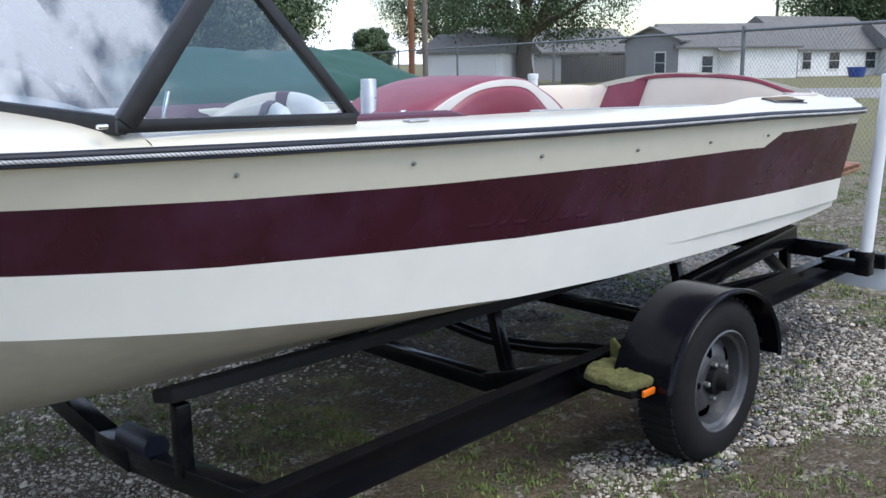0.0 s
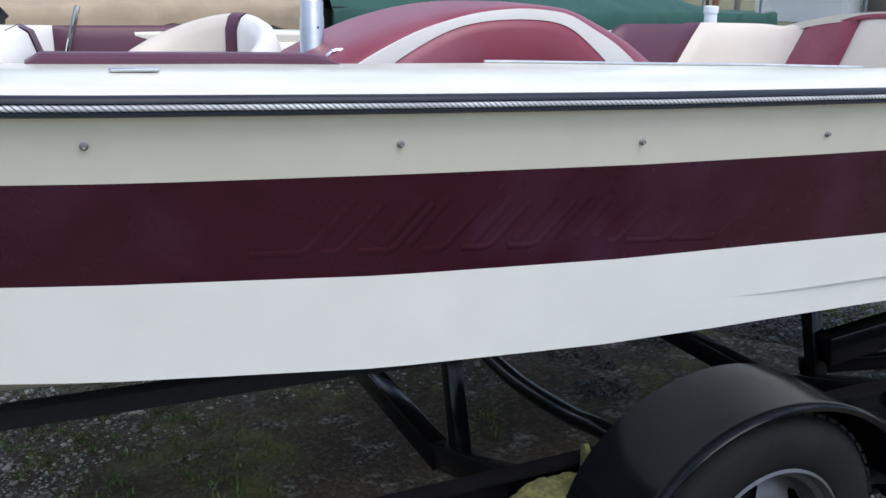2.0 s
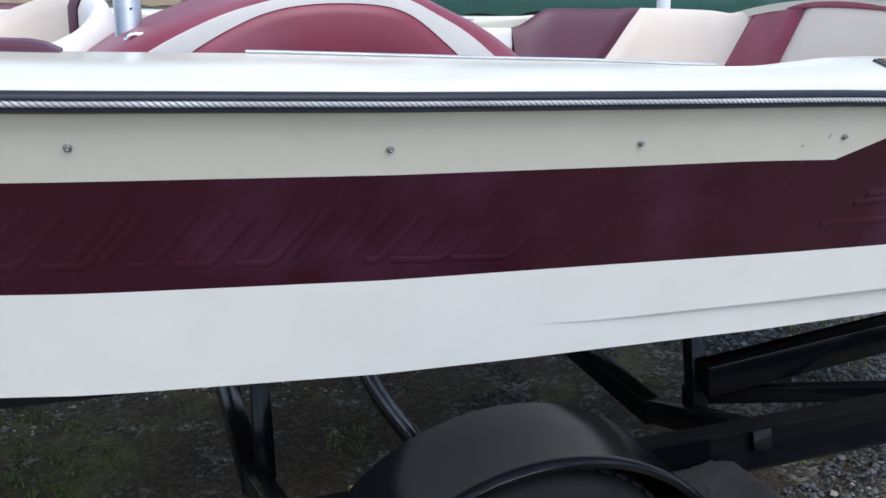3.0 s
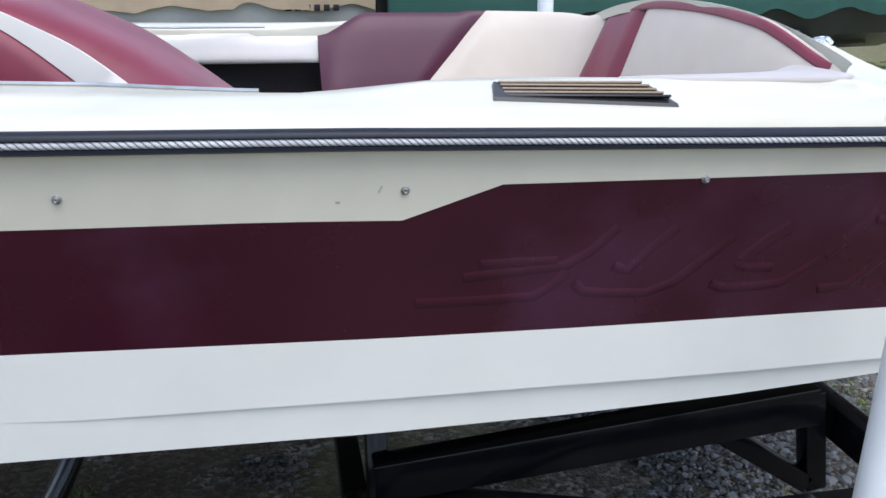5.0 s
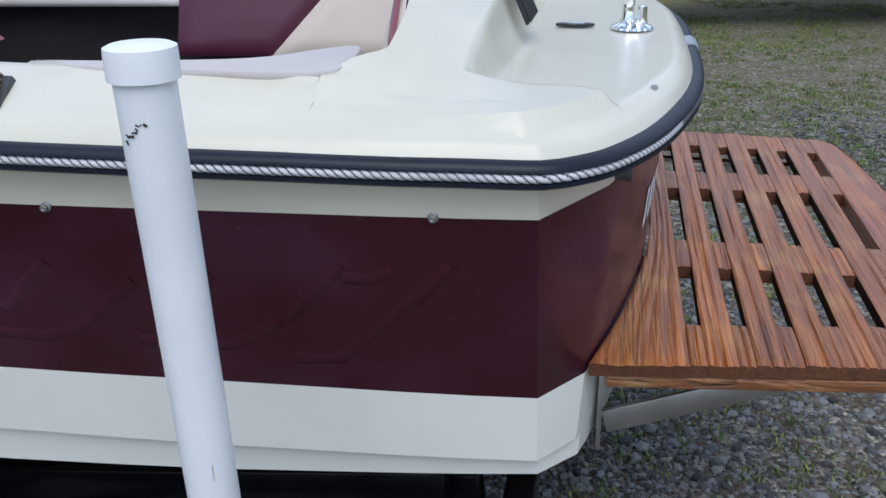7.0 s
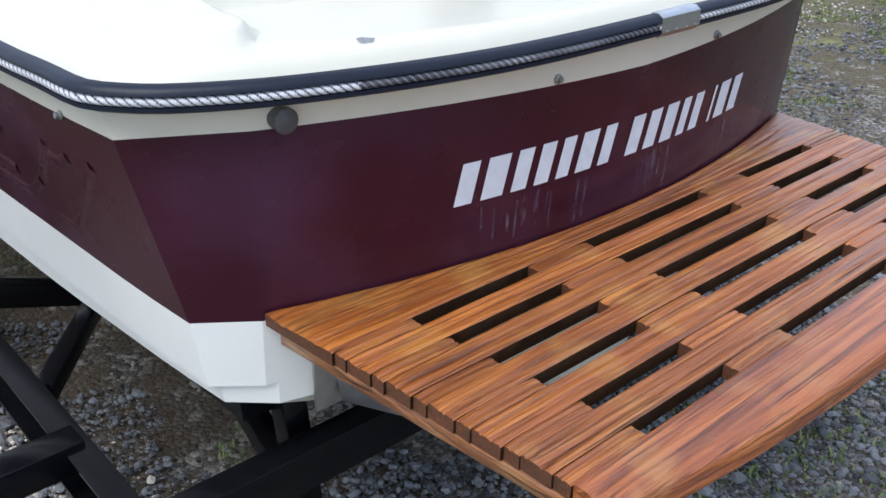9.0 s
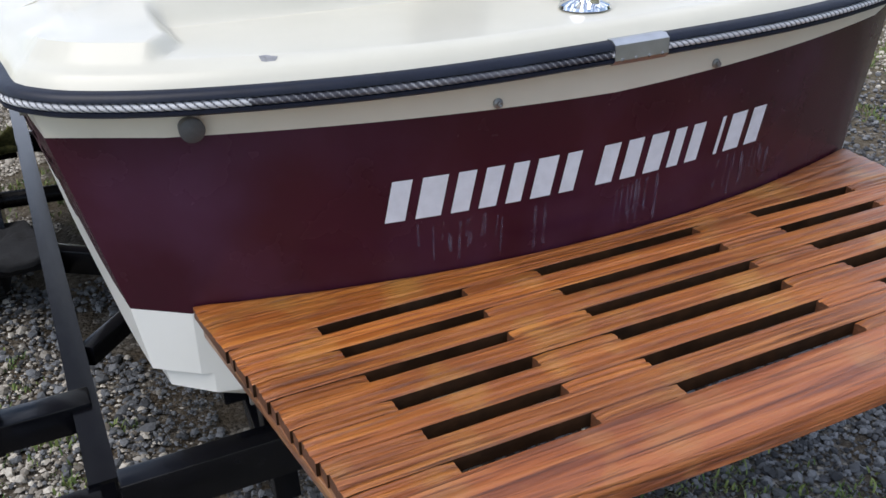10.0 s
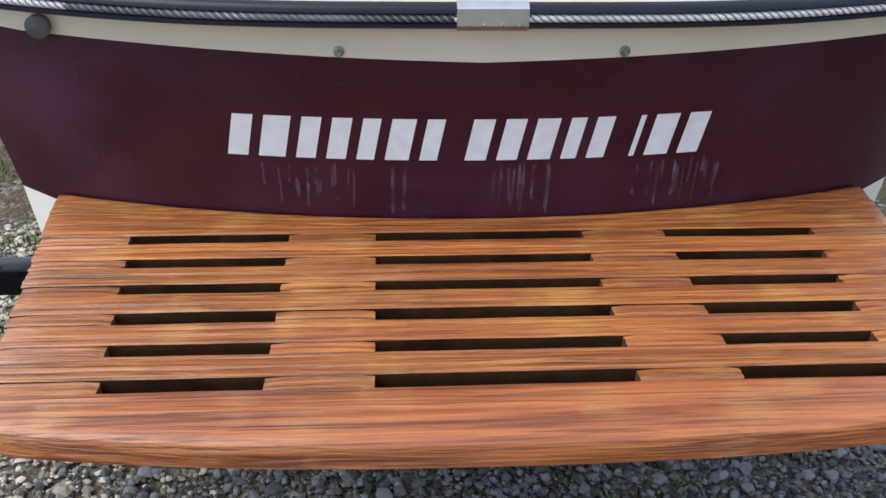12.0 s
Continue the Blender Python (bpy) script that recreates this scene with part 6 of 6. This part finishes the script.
def covered_boat(name, bow, stern_, beam, z_rail, z_top, cover, hull_m, label, seed):
    """A boat under a canvas cover on its trailer, from its bow to its stern."""
    bx, by = bow
    sx_, sy_ = stern_
    ax = Vector((sx_ - bx, sy_ - by, 0))
    L = ax.length
    ux = ax.normalized()
    uy = Vector((-ux.y, ux.x, 0))
    o = Vector((bx, by, 0))
    e = group(name, (bx + ax.x / 2, by + ax.y / 2, 0), label, "boat")
    half = lambda s: beam / 2 * min(1.0, (s * 2.6 + 0.03)) ** 0.6 * (1 - 0.08 * s)
    n = 64
    rng = random.Random(seed)
    rows, rows_h = [], []
    for i in range(n + 1):
        s = i / n
        h = half(s) + 0.03
        ridge = z_rail + (z_top - z_rail) * (math.sin(math.pi * min(1, s * 1.15 + 0.05)) ** 0.8 * (0.75 + 0.25 * math.sin(7 * s + seed)))
        row = []
        for k in range(-16, 17):
            t = max(-1.0, min(1.0, k / 14))
            hem = max(0, abs(k) - 14)
            z = z_rail + 0.03 + (ridge - z_rail) * (1 - abs(t) ** 1.4) - 0.13 * hem
            fold = abs(noise.noise(Vector((s * 7 + 0.8 * t, t * 2.2, seed)))) - 0.2
            z += 0.16 * fold * (1 - 0.5 * abs(t)) + 0.05 * abs(noise.noise(Vector((s * 22, t * 6, seed))))
            z += 0.07 * noise.noise(Vector((s * 13, 3.0, seed))) * hem
            row.append(o + ux * (s * L) + uy * (h * t * (1 + 0.012 * hem)) + Vector((0, 0, z)))
        rows.append(row)
        hr = []
        for f, zz in ((1, z_rail), (0.94, z_rail - 0.3), (0.82, z_rail - 0.55), (0.0, z_rail - 0.85)):
            hr.append((f, zz + 0.35 * max(0, 0.3 - s)))
        rows_h.append([o + ux * (s * L) + uy * (half(s) * f) + Vector((0, 0, zz)) for f, zz in hr] + [o + ux * (s * L) - uy * (half(s) * f) + Vector((0, 0, zz)) for f, zz in reversed(hr)])
    part("cover", grid_geo(rows), cover, e, "draped canvas cover", angle=80)
    part("hull", grid_geo(rows_h), hull_m, e)
    part("trailer_frame", beam_bm(tuple(o + ux * (-0.9) + Vector((0, 0, 0.5))), tuple(o + ux * L * 0.9 + Vector((0, 0, 0.5))), 0.9, 0.09, 0.01), BLACK_PAINT, e)
    part("jack", tube([tuple(o + ux * -0.5 + Vector((0, 0, 0.02))), tuple(o + ux * -0.5 + Vector((0, 0, 0.9)))], 0.03, 12), STEEL_DARK, e)
    part("jack_foot", lathe([(0.0, 0.0), (0.09, 0.0), (0.08, 0.03), (0.03, 0.06), (0.0, 0.06)], 18, "z", tuple(o + ux * -0.5)), STEEL_DARK, e)
    for s in (0.55, 0.68):
        for sg in (-1, 1):
            c = o + ux * (s * L) + uy * (beam / 2 * 0.86 * sg)
            prof = [(0.0, -0.09), (0.19, -0.09), (0.2, -0.1), (0.3, -0.1), (0.33, -0.07), (0.33, 0.07), (0.3, 0.1), (0.2, 0.1), (0.19, 0.09), (0.0, 0.09)]
            vs_, fs_ = lathe(prof, 28, "y")
            M = Matrix((ux, uy, Vector((0, 0, 1)))).transposed().to_4x4()
            tw = part("tyre", ([c + Vector((0, 0, 0.33)) + (M @ Vector(v)) for v in vs_], fs_), TYRE, e, angle=40)
            vs_, fs_ = lathe([(0.0, -0.096), (0.17, -0.094), (0.185, -0.1), (0.19, -0.092)], 28, "y")
            part("rim", ([c + Vector((0, 0, 0.33)) + (M @ Vector((v[0], v[1] * -sg if sg > 0 else v[1], v[2]))) for v in vs_], fs_), RIM, tw)
    return e, o, ux, uy


covered_boat("covered_boat", (-0.4, 8.4), (7.9, 11.2), 2.4, 1.20, 2.25, COVER_GREEN, HULL_DARK, "boat under a green canvas cover on a trailer", 2)
cb, o, ux, uy = covered_boat("covered_boat", (0.6, 11.7), (-5.8, 10.8), 2.2, 1.15, 1.9, COVER_TAN, HULL_GREY, "grey boat under a tan canvas cover", 5)
for k in range(6):
    c = o + ux * (1.5 + 0.13 * k) + uy * 0.98
    part("bar", beam_bm(tuple(c + Vector((0, 0, 0.94))), tuple(c + ux * 0.08 + Vector((0, 0, 0.94))), 0.012, 0.085, 0.002), BLACK_PLASTIC, cb)
covered_boat("covered_boat", (-9.5, 8.5), (-4.8, 12.5), 2.1, 1.15, 1.6, COVER_TAN, HULL_GREY, "boat under a faded canvas cover", 8)

# chain-link fence
GALV = mat("galvanised_wire", (0.20, 0.21, 0.22), 0.5, metal=0.6, grain=0.2, grain_scale=20)
fence = group("chain_link_fence", (7.4, 7.5, 0), "galvanised chain-link fence with top rail", "fence")
f0, f1 = Vector((3.3, -0.55, 0)), Vector((19.2, 30.3, 0))
fd = (f1 - f0).normalized()
fl = (f1 - f0).length
FH = 1.90
part("top_rail", tube([tuple(f0 + Vector((0, 0, FH))), tuple(f1 + Vector((0, 0, FH)))], 0.019, 10), GALV, fence)
for k in range(6):
    p = f0 + fd * (3.5 + k * 5.59)
    part("post", tube([tuple(p), tuple(p + Vector((0, 0, FH + 0.05)))], 0.025, 12), GALV, fence)
vs, fs = [], []
pitch, w = 0.065, 0.0010
nw = int((fl + FH) / pitch)
for k in range(nw):
    for dirn in (1, -1):
        a0 = k * pitch - (FH if dirn > 0 else 0)
        za, zb = 0.02, FH
        sa, sb = (a0, a0 + FH) if dirn > 0 else (a0, a0 - FH)
        if min(sa, sb) < 0 or max(sa, sb) > fl:
            continue
        pa, pb = f0 + fd * sa + Vector((0, 0, za)), f0 + fd * sb + Vector((0, 0, zb))
        nrm = Vector((0, 0, 1)) * w - fd * w * dirn
        nn = Vector((-fd.y, fd.x, 0)) * w
        i = len(vs)
        vs += [pa + nrm, pa - nrm + nn, pa - nrm - nn, pb + nrm, pb - nrm + nn, pb - nrm - nn]
        fs += [(i, i + 1, i + 4, i + 3), (i + 1, i + 2, i + 5, i + 4), (i + 2, i, i + 3, i + 5)]
me = bpy.data.meshes.new("wire_mesh")
me.from_pydata(vs, [], fs)
me.materials.append(GALV)
wm = new("wire_mesh", me)
tagged(wm, kind="stuff")
place(wm, fence)

# houses across the road
ROOF = mat("grey_shingles", (0.16, 0.155, 0.15), 0.85, grain=0.25, grain_scale=3, stain=0.3, stain_scale=0.6)
WALL_W = mat("white_brick_paint", (0.78, 0.78, 0.78), 0.7, grain=0.1, grain_scale=2, stain=0.2, stain_scale=0.5)
WALL_G = mat("grey_siding", (0.26, 0.26, 0.27), 0.7, grain=0.1, grain_scale=2, stretch=(1, 1, 6))
WOOD_F = mat("dark_fence_wood", (0.07, 0.065, 0.06), 0.85, grain=0.3, grain_scale=3)
PANE = mat("window_pane", (0.02, 0.025, 0.03), 0.08)
TRIM_W = mat("white_trim", (0.7, 0.7, 0.7), 0.5)
RUST = mat("rusty_post", (0.22, 0.085, 0.04), 0.8, grain=0.4, grain_scale=20)
POLE_WOOD = mat("weathered_pole", (0.17, 0.14, 0.12), 0.9, grain=0.3, grain_scale=8, stretch=(4, 4, 0.5))
BLUE = mat("blue_plastic_bin", (0.02, 0.06, 0.30), 0.45)


def house(name, px0, px1, d0, d1, wall_h, roof_h, depth, wall_m, label, openings, gable=False):
    """A house whose front runs between two bearings; openings as (along 0..1, width, sill, height, kind)."""
    b0, b1 = HEAD0 + math.degrees(math.atan((px0 - 784) / 1614)), HEAD0 + math.degrees(math.atan((px1 - 784) / 1614))
    A, B = Vector((*away(b0, d0), 0)), Vector((*away(b1, d1), 0))
    u = (B - A).normalized()
    L = (B - A).length
    v = Vector((-u.y, u.x, 0))
    h = group(name, tuple((A + B) / 2), label, "house")
    Z = Vector((0, 0, 1))

    def bx(s0, s1, t0, t1, z0, z1):
        p = [A + u * s + v * t + Z * z for z in (z0, z1) for s, t in ((s0, t0), (s1, t0), (s1, t1), (s0, t1))]
        return p, [(0, 3, 2, 1), (4, 5, 6, 7), (0, 1, 5, 4), (1, 2, 6, 5), (2, 3, 7, 6), (3, 0, 4, 7)]
    part("wall", bx(0, L, 0, depth, 0, wall_h), wall_m, h, smooth=False)
    o_ = 0.35
    if gable:
        P = [A + u * s + v * t + Z * z for t in (-o_, depth + o_) for s, z in ((-o_, wall_h - 0.1), (L / 2, wall_h + roof_h), (L + o_, wall_h - 0.1), (L + o_, wall_h + 0.05), (L / 2, wall_h + roof_h + 0.15), (-o_, wall_h + 0.05))]
        F = [(0, 1, 4, 5), (1, 2, 3, 4), (6, 11, 10, 7), (7, 10, 9, 8), (5, 4, 10, 11), (4, 3, 9, 10), (0, 6, 7, 1), (1, 7, 8, 2), (0, 5, 11, 6), (2, 8, 9, 3)]
        part("roof", (P, F), ROOF, h, smooth=False)
        part("gable", ([A + u * s + v * 0.02 + Z * z for s, z in ((0, wall_h), (L, wall_h), (L / 2, wall_h + roof_h))] + [A + u * s + v * 0.3 + Z * z for s, z in ((0, wall_h), (L, wall_h), (L / 2, wall_h + roof_h))], [(0, 1, 2), (3, 5, 4), (0, 3, 4, 1), (1, 4, 5, 2), (2, 5, 3, 0)]), wall_m, h, smooth=False)
    else:
        P = [A + u * s + v * t + Z * z for s in (-o_, L + o_) for t, z in ((-o_, wall_h - 0.05), (depth / 2, wall_h + roof_h), (depth + o_, wall_h - 0.05), (depth + o_, wall_h - 0.2), (-o_, wall_h - 0.2))]
        F = [(0, 5, 6, 1), (1, 6, 7, 2), (2, 7, 8, 3), (3, 8, 9, 4), (4, 9, 5, 0), (0, 1, 2, 3, 4), (5, 9, 8, 7, 6)]
        part("roof", (P, F), ROOF, h, smooth=False)
    for s, w_, sill, hh, kind_ in openings:
        c = s * L
        fr_ = part("door" if kind_ == "d" else "window", bx(c - w_ / 2 - 0.08, c + w_ / 2 + 0.08, -0.07, 0.05, sill - 0.08, sill + hh + 0.08), TRIM_W, h, smooth=False)
        if kind_ == "w":
            for k in (0, 1):
                part("pane", bx(c - w_ / 2, c + w_ / 2, -0.09, -0.06, sill + k * hh / 2 + 0.03, sill + (k + 1) * hh / 2 - 0.03), PANE, fr_, smooth=False)
    return h, A, u, v, L


house("garage", 758, 893, 62, 60, 2.3, 1.15, 7, WALL_W, "white garage with a grey shingle roof", [(0.5, 4.6, 0.05, 1.9, "d")])
house("long_house", 880, 1128, 74, 82, 2.3, 2.0, 8, WALL_G, "long grey house with a shingle roof", [(0.75, 1.0, 0.9, 1.1, "w")])
house("gable_house", 1104, 1195, 78, 76, 3.0, 1.0, 9, WALL_G, "grey house gable with a window", [(0.68, 0.8, 0.5, 1.6, "w")], True)
hh_, A_, u_, v_, L_ = house("white_house", 1196, 1400, 76, 80, 2.55, 1.9, 9, WALL_W, "white brick house with a grey roof", [(0.24, 0.85, 0.2, 1.6, "w"), (0.40, 1.0, 0.05, 2.0, "d")])
part("awning", ([A_ + u_ * s + Vector((0, 0, z)) - v_ * t for s, t, z in ((0.30 * L_, 0, 2.5), (0.50 * L_, 0, 2.5), (0.50 * L_, 1.1, 2.2), (0.30 * L_, 1.1, 2.2), (0.30 * L_, 0, 2.4), (0.50 * L_, 0, 2.4), (0.50 * L_, 1.1, 2.1), (0.30 * L_, 1.1, 2.1))], [(0, 1, 2, 3), (7, 6, 5, 4), (0, 3, 7, 4), (3, 2, 6, 7), (2, 1, 5, 6)]), ROOF, hh_, smooth=False)
house("white_house", 1402, 1566, 84, 92, 2.3, 2.9, 10, WALL_W, "white house with a broad grey roof", [(0.08, 0.9, 0.6, 1.4, "w"), (0.36, 1.1, 0.6, 1.4, "w"), (0.74, 1.1, 0.6, 1.4, "w")])
house("white_house", 1568, 1900, 88, 96, 2.5, 2.2, 10, WALL_W, "white house with a grey roof", [(0.3, 1.1, 0.6, 1.4, "w")])


def spot(px, d):
    return away(HEAD0 + math.degrees(math.atan((px - 784) / 1614)), d)


wf = group("wooden_fence", (*spot(1050, 70), 0), "dark wooden privacy fence between the houses", "fence")
a0_, a1_ = Vector((*spot(995, 66), 0)), Vector((*spot(1106, 70), 0))
for k in range(24):
    p = a0_.lerp(a1_, k / 24)
    q = a0_.lerp(a1_, (k + 0.95) / 24)
    part("plank", beam_bm(tuple(p + Vector((0, 0, 0.95))), tuple(q + Vector((0, 0, 0.95))), 0.04, 1.9, 0.01), WOOD_F, wf)
bin_ = group("blue_bin", (*spot(1504, 83), 0), "blue plastic bin beside the house", "bin")
bxx, byy = spot(1504, 82)
part("bin_body", lathe([(0.0, 0.0), (0.55, 0.0), (0.75, 0.75), (0.8, 0.78), (0.0, 0.80)], 10, "z", (bxx, byy, 0)), BLUE, bin_)
post_ = group("rusty_post", (*spot(739, 26), 0), "rusty steel post behind the boats", "post")
part("shaft", tube([(*spot(739, 26), 0), (*spot(739, 26), 4.2)], 0.085, 14), RUST, post_)
pole_ = group("wooden_pole", (*spot(762, 30), 0), "weathered grey wooden pole behind the boats", "pole")
part("shaft", tube([(*spot(762, 30), 0), (*spot(762, 30), 6.0)], 0.09, 12), POLE_WOOD, pole_)
up_ = group("utility_pole", (*spot(1361, 110), 0), "utility pole behind the houses", "utility pole")
part("shaft", tube([(*spot(1361, 110), 0), (*spot(1361, 110), 10.5)], 0.16, 10), POLE_WOOD, up_)
road_m = mat("asphalt", (0.27, 0.26, 0.25), 0.9, grain=0.2, grain_scale=8, stain=0.3, stain_scale=0.5)
R0, R1, R2, R3 = [Vector((*spot(px, d), 0.012)) for px, d in ((100, 52), (2600, 46), (2600, 66), (100, 60))]
part("road", ([R0, R1, R2, R3, R0 - Vector((0, 0, 0.05)), R1 - Vector((0, 0, 0.05)), R2 - Vector((0, 0, 0.05)), R3 - Vector((0, 0, 0.05))], [(0, 1, 2, 3), (0, 4, 5, 1), (2, 6, 7, 3)]), road_m, None, "grey asphalt road beyond the fence", smooth=False, kind="structure")

# ---- trees ----
BARK = mat("bark", (0.10, 0.075, 0.055), 0.9, grain=0.4, grain_scale=6, stretch=(3, 3, 0.6), bump=0.6, bump_scale=10)
LEAF = mat("leaves", (0.05, 0.09, 0.02), 0.6)
island_tint(LEAF, (0.022, 0.044, 0.016), (0.075, 0.120, 0.042))


def tree(x, y, h, r, trunk_h, seed, leaves=9000, leaf=0.30):
    rng = random.Random(seed)
    t = group("tree", (x, y, 0), "broad leafy green tree with a dark trunk", "tree", "trees beyond the yard")
    vs_, fs_ = [], []

    def limb(a, b, r0, r1):
        g = tube([tuple(a), tuple(a.lerp(b, 0.5) + Vector((rng.uniform(-0.2, 0.2), rng.uniform(-0.2, 0.2), 0.1))), tuple(b)], 1.0, 8, 6)
        i = len(vs_)
        n_ = len(g[0]) // 8
        for k, v in enumerate(g[0]):
            c = a.lerp(b, (k // 8) / (n_ - 1))
            ring_c = sum((Vector(g[0][(k // 8) * 8 + j]) for j in range(8)), Vector()) / 8
            rr = r0 + (r1 - r0) * (k // 8) / (n_ - 1)
            vs_.append(ring_c + (Vector(v) - ring_c) * rr)
        fs_.extend(tuple(i + j for j in f) for f in g[1])
    top = Vector((x, y, trunk_h))
    limb(Vector((x, y, -0.1)), top, r * 0.085, r * 0.06)
    tips = []
    for k in range(9):
        a = 2 * math.pi * k / 9 + rng.uniform(-0.3, 0.3)
        q = Vector((x + r * 0.6 * math.cos(a), y + r * 0.6 * math.sin(a), trunk_h + (h - trunk_h) * rng.uniform(0.25, 0.75)))
        limb(top - Vector((0, 0, 0.3)), q, r * 0.04, r * 0.012)
        tips.append(q)
    limb(top, Vector((x, y, h * 0.85)), r * 0.05, r * 0.01)
    part("trunk", (vs_, fs_), BARK, t, angle=60)
    blobs = []
    for k in range(95):
        a, e = rng.uniform(0, 6.283), rng.uniform(-0.8, 1.0)
        rr = r * rng.uniform(0.25, 0.95) * math.sqrt(max(0.05, 1 - e * e * 0.8))
        blobs.append((Vector((x + rr * math.cos(a), y + rr * math.sin(a), trunk_h + (h - trunk_h) * (0.42 + 0.48 * e))), r * rng.uniform(0.16, 0.34)))
    lv, lf = [], []
    for _ in range(int(leaves * 3.4)):
        c, br_ = blobs[rng.randrange(len(blobs))]
        d = Vector((rng.gauss(0, 1), rng.gauss(0, 1), rng.gauss(0, 0.8))).normalized() * br_ * rng.uniform(0.55, 1.08)
        p = c + d
        n_ = (d.normalized() + Vector((rng.uniform(-0.8, 0.8), rng.uniform(-0.8, 0.8), rng.uniform(-0.3, 0.9)))).normalized()
        s = leaf * 0.31 * rng.uniform(0.6, 1.3)
        a_ = n_.orthogonal().normalized()
        b_ = n_.cross(a_)
        i = len(lv)
        lv += [p + a_ * s, p + b_ * s * 0.6 + n_ * s * 0.15, p - a_ * s, p - b_ * s * 0.6]
        lf.append((i, i + 1, i + 2, i + 3))
    me_ = bpy.data.meshes.new("crown")
    me_.from_pydata([tuple(v) for v in lv], [], lf)
    me_.materials.append(LEAF)
    place(new("crown", me_), t)
    return t


tree(*spot(935, 62), 12.5, 7.5, 3.4, 1, 16000)
tree(*spot(800, 84), 10.0, 6.0, 3.0, 2)
tree(*spot(455, 50), 7.6, 4.3, 1.0, 3, 12000)
tree(*spot(330, 46), 7.6, 5.5, 1.0, 4, 12000)
tree(*spot(672, 110), 5.6, 2.6, 1.2, 5, 8000, 0.42)
tree(*spot(1500, 112), 13.5, 8.5, 3.0, 6, 13000, 0.55)
tree(*spot(1700, 105), 13.0, 8.0, 3.0, 7, 8000, 0.55)
tree(*spot(150, 44), 7.8, 6.0, 1.0, 8, 14000)
tree(*spot(-60, 42), 7.5, 6.0, 1.0, 9, 12000)
tree(*spot(-330, 40), 8.0, 6.5, 1.0, 10, 12000)
tree(*spot(-640, 41), 8.0, 6.5, 1.2, 13, 4000)
tree(*spot(-900, 42), 11.0, 6.5, 2.5, 12, 5000)
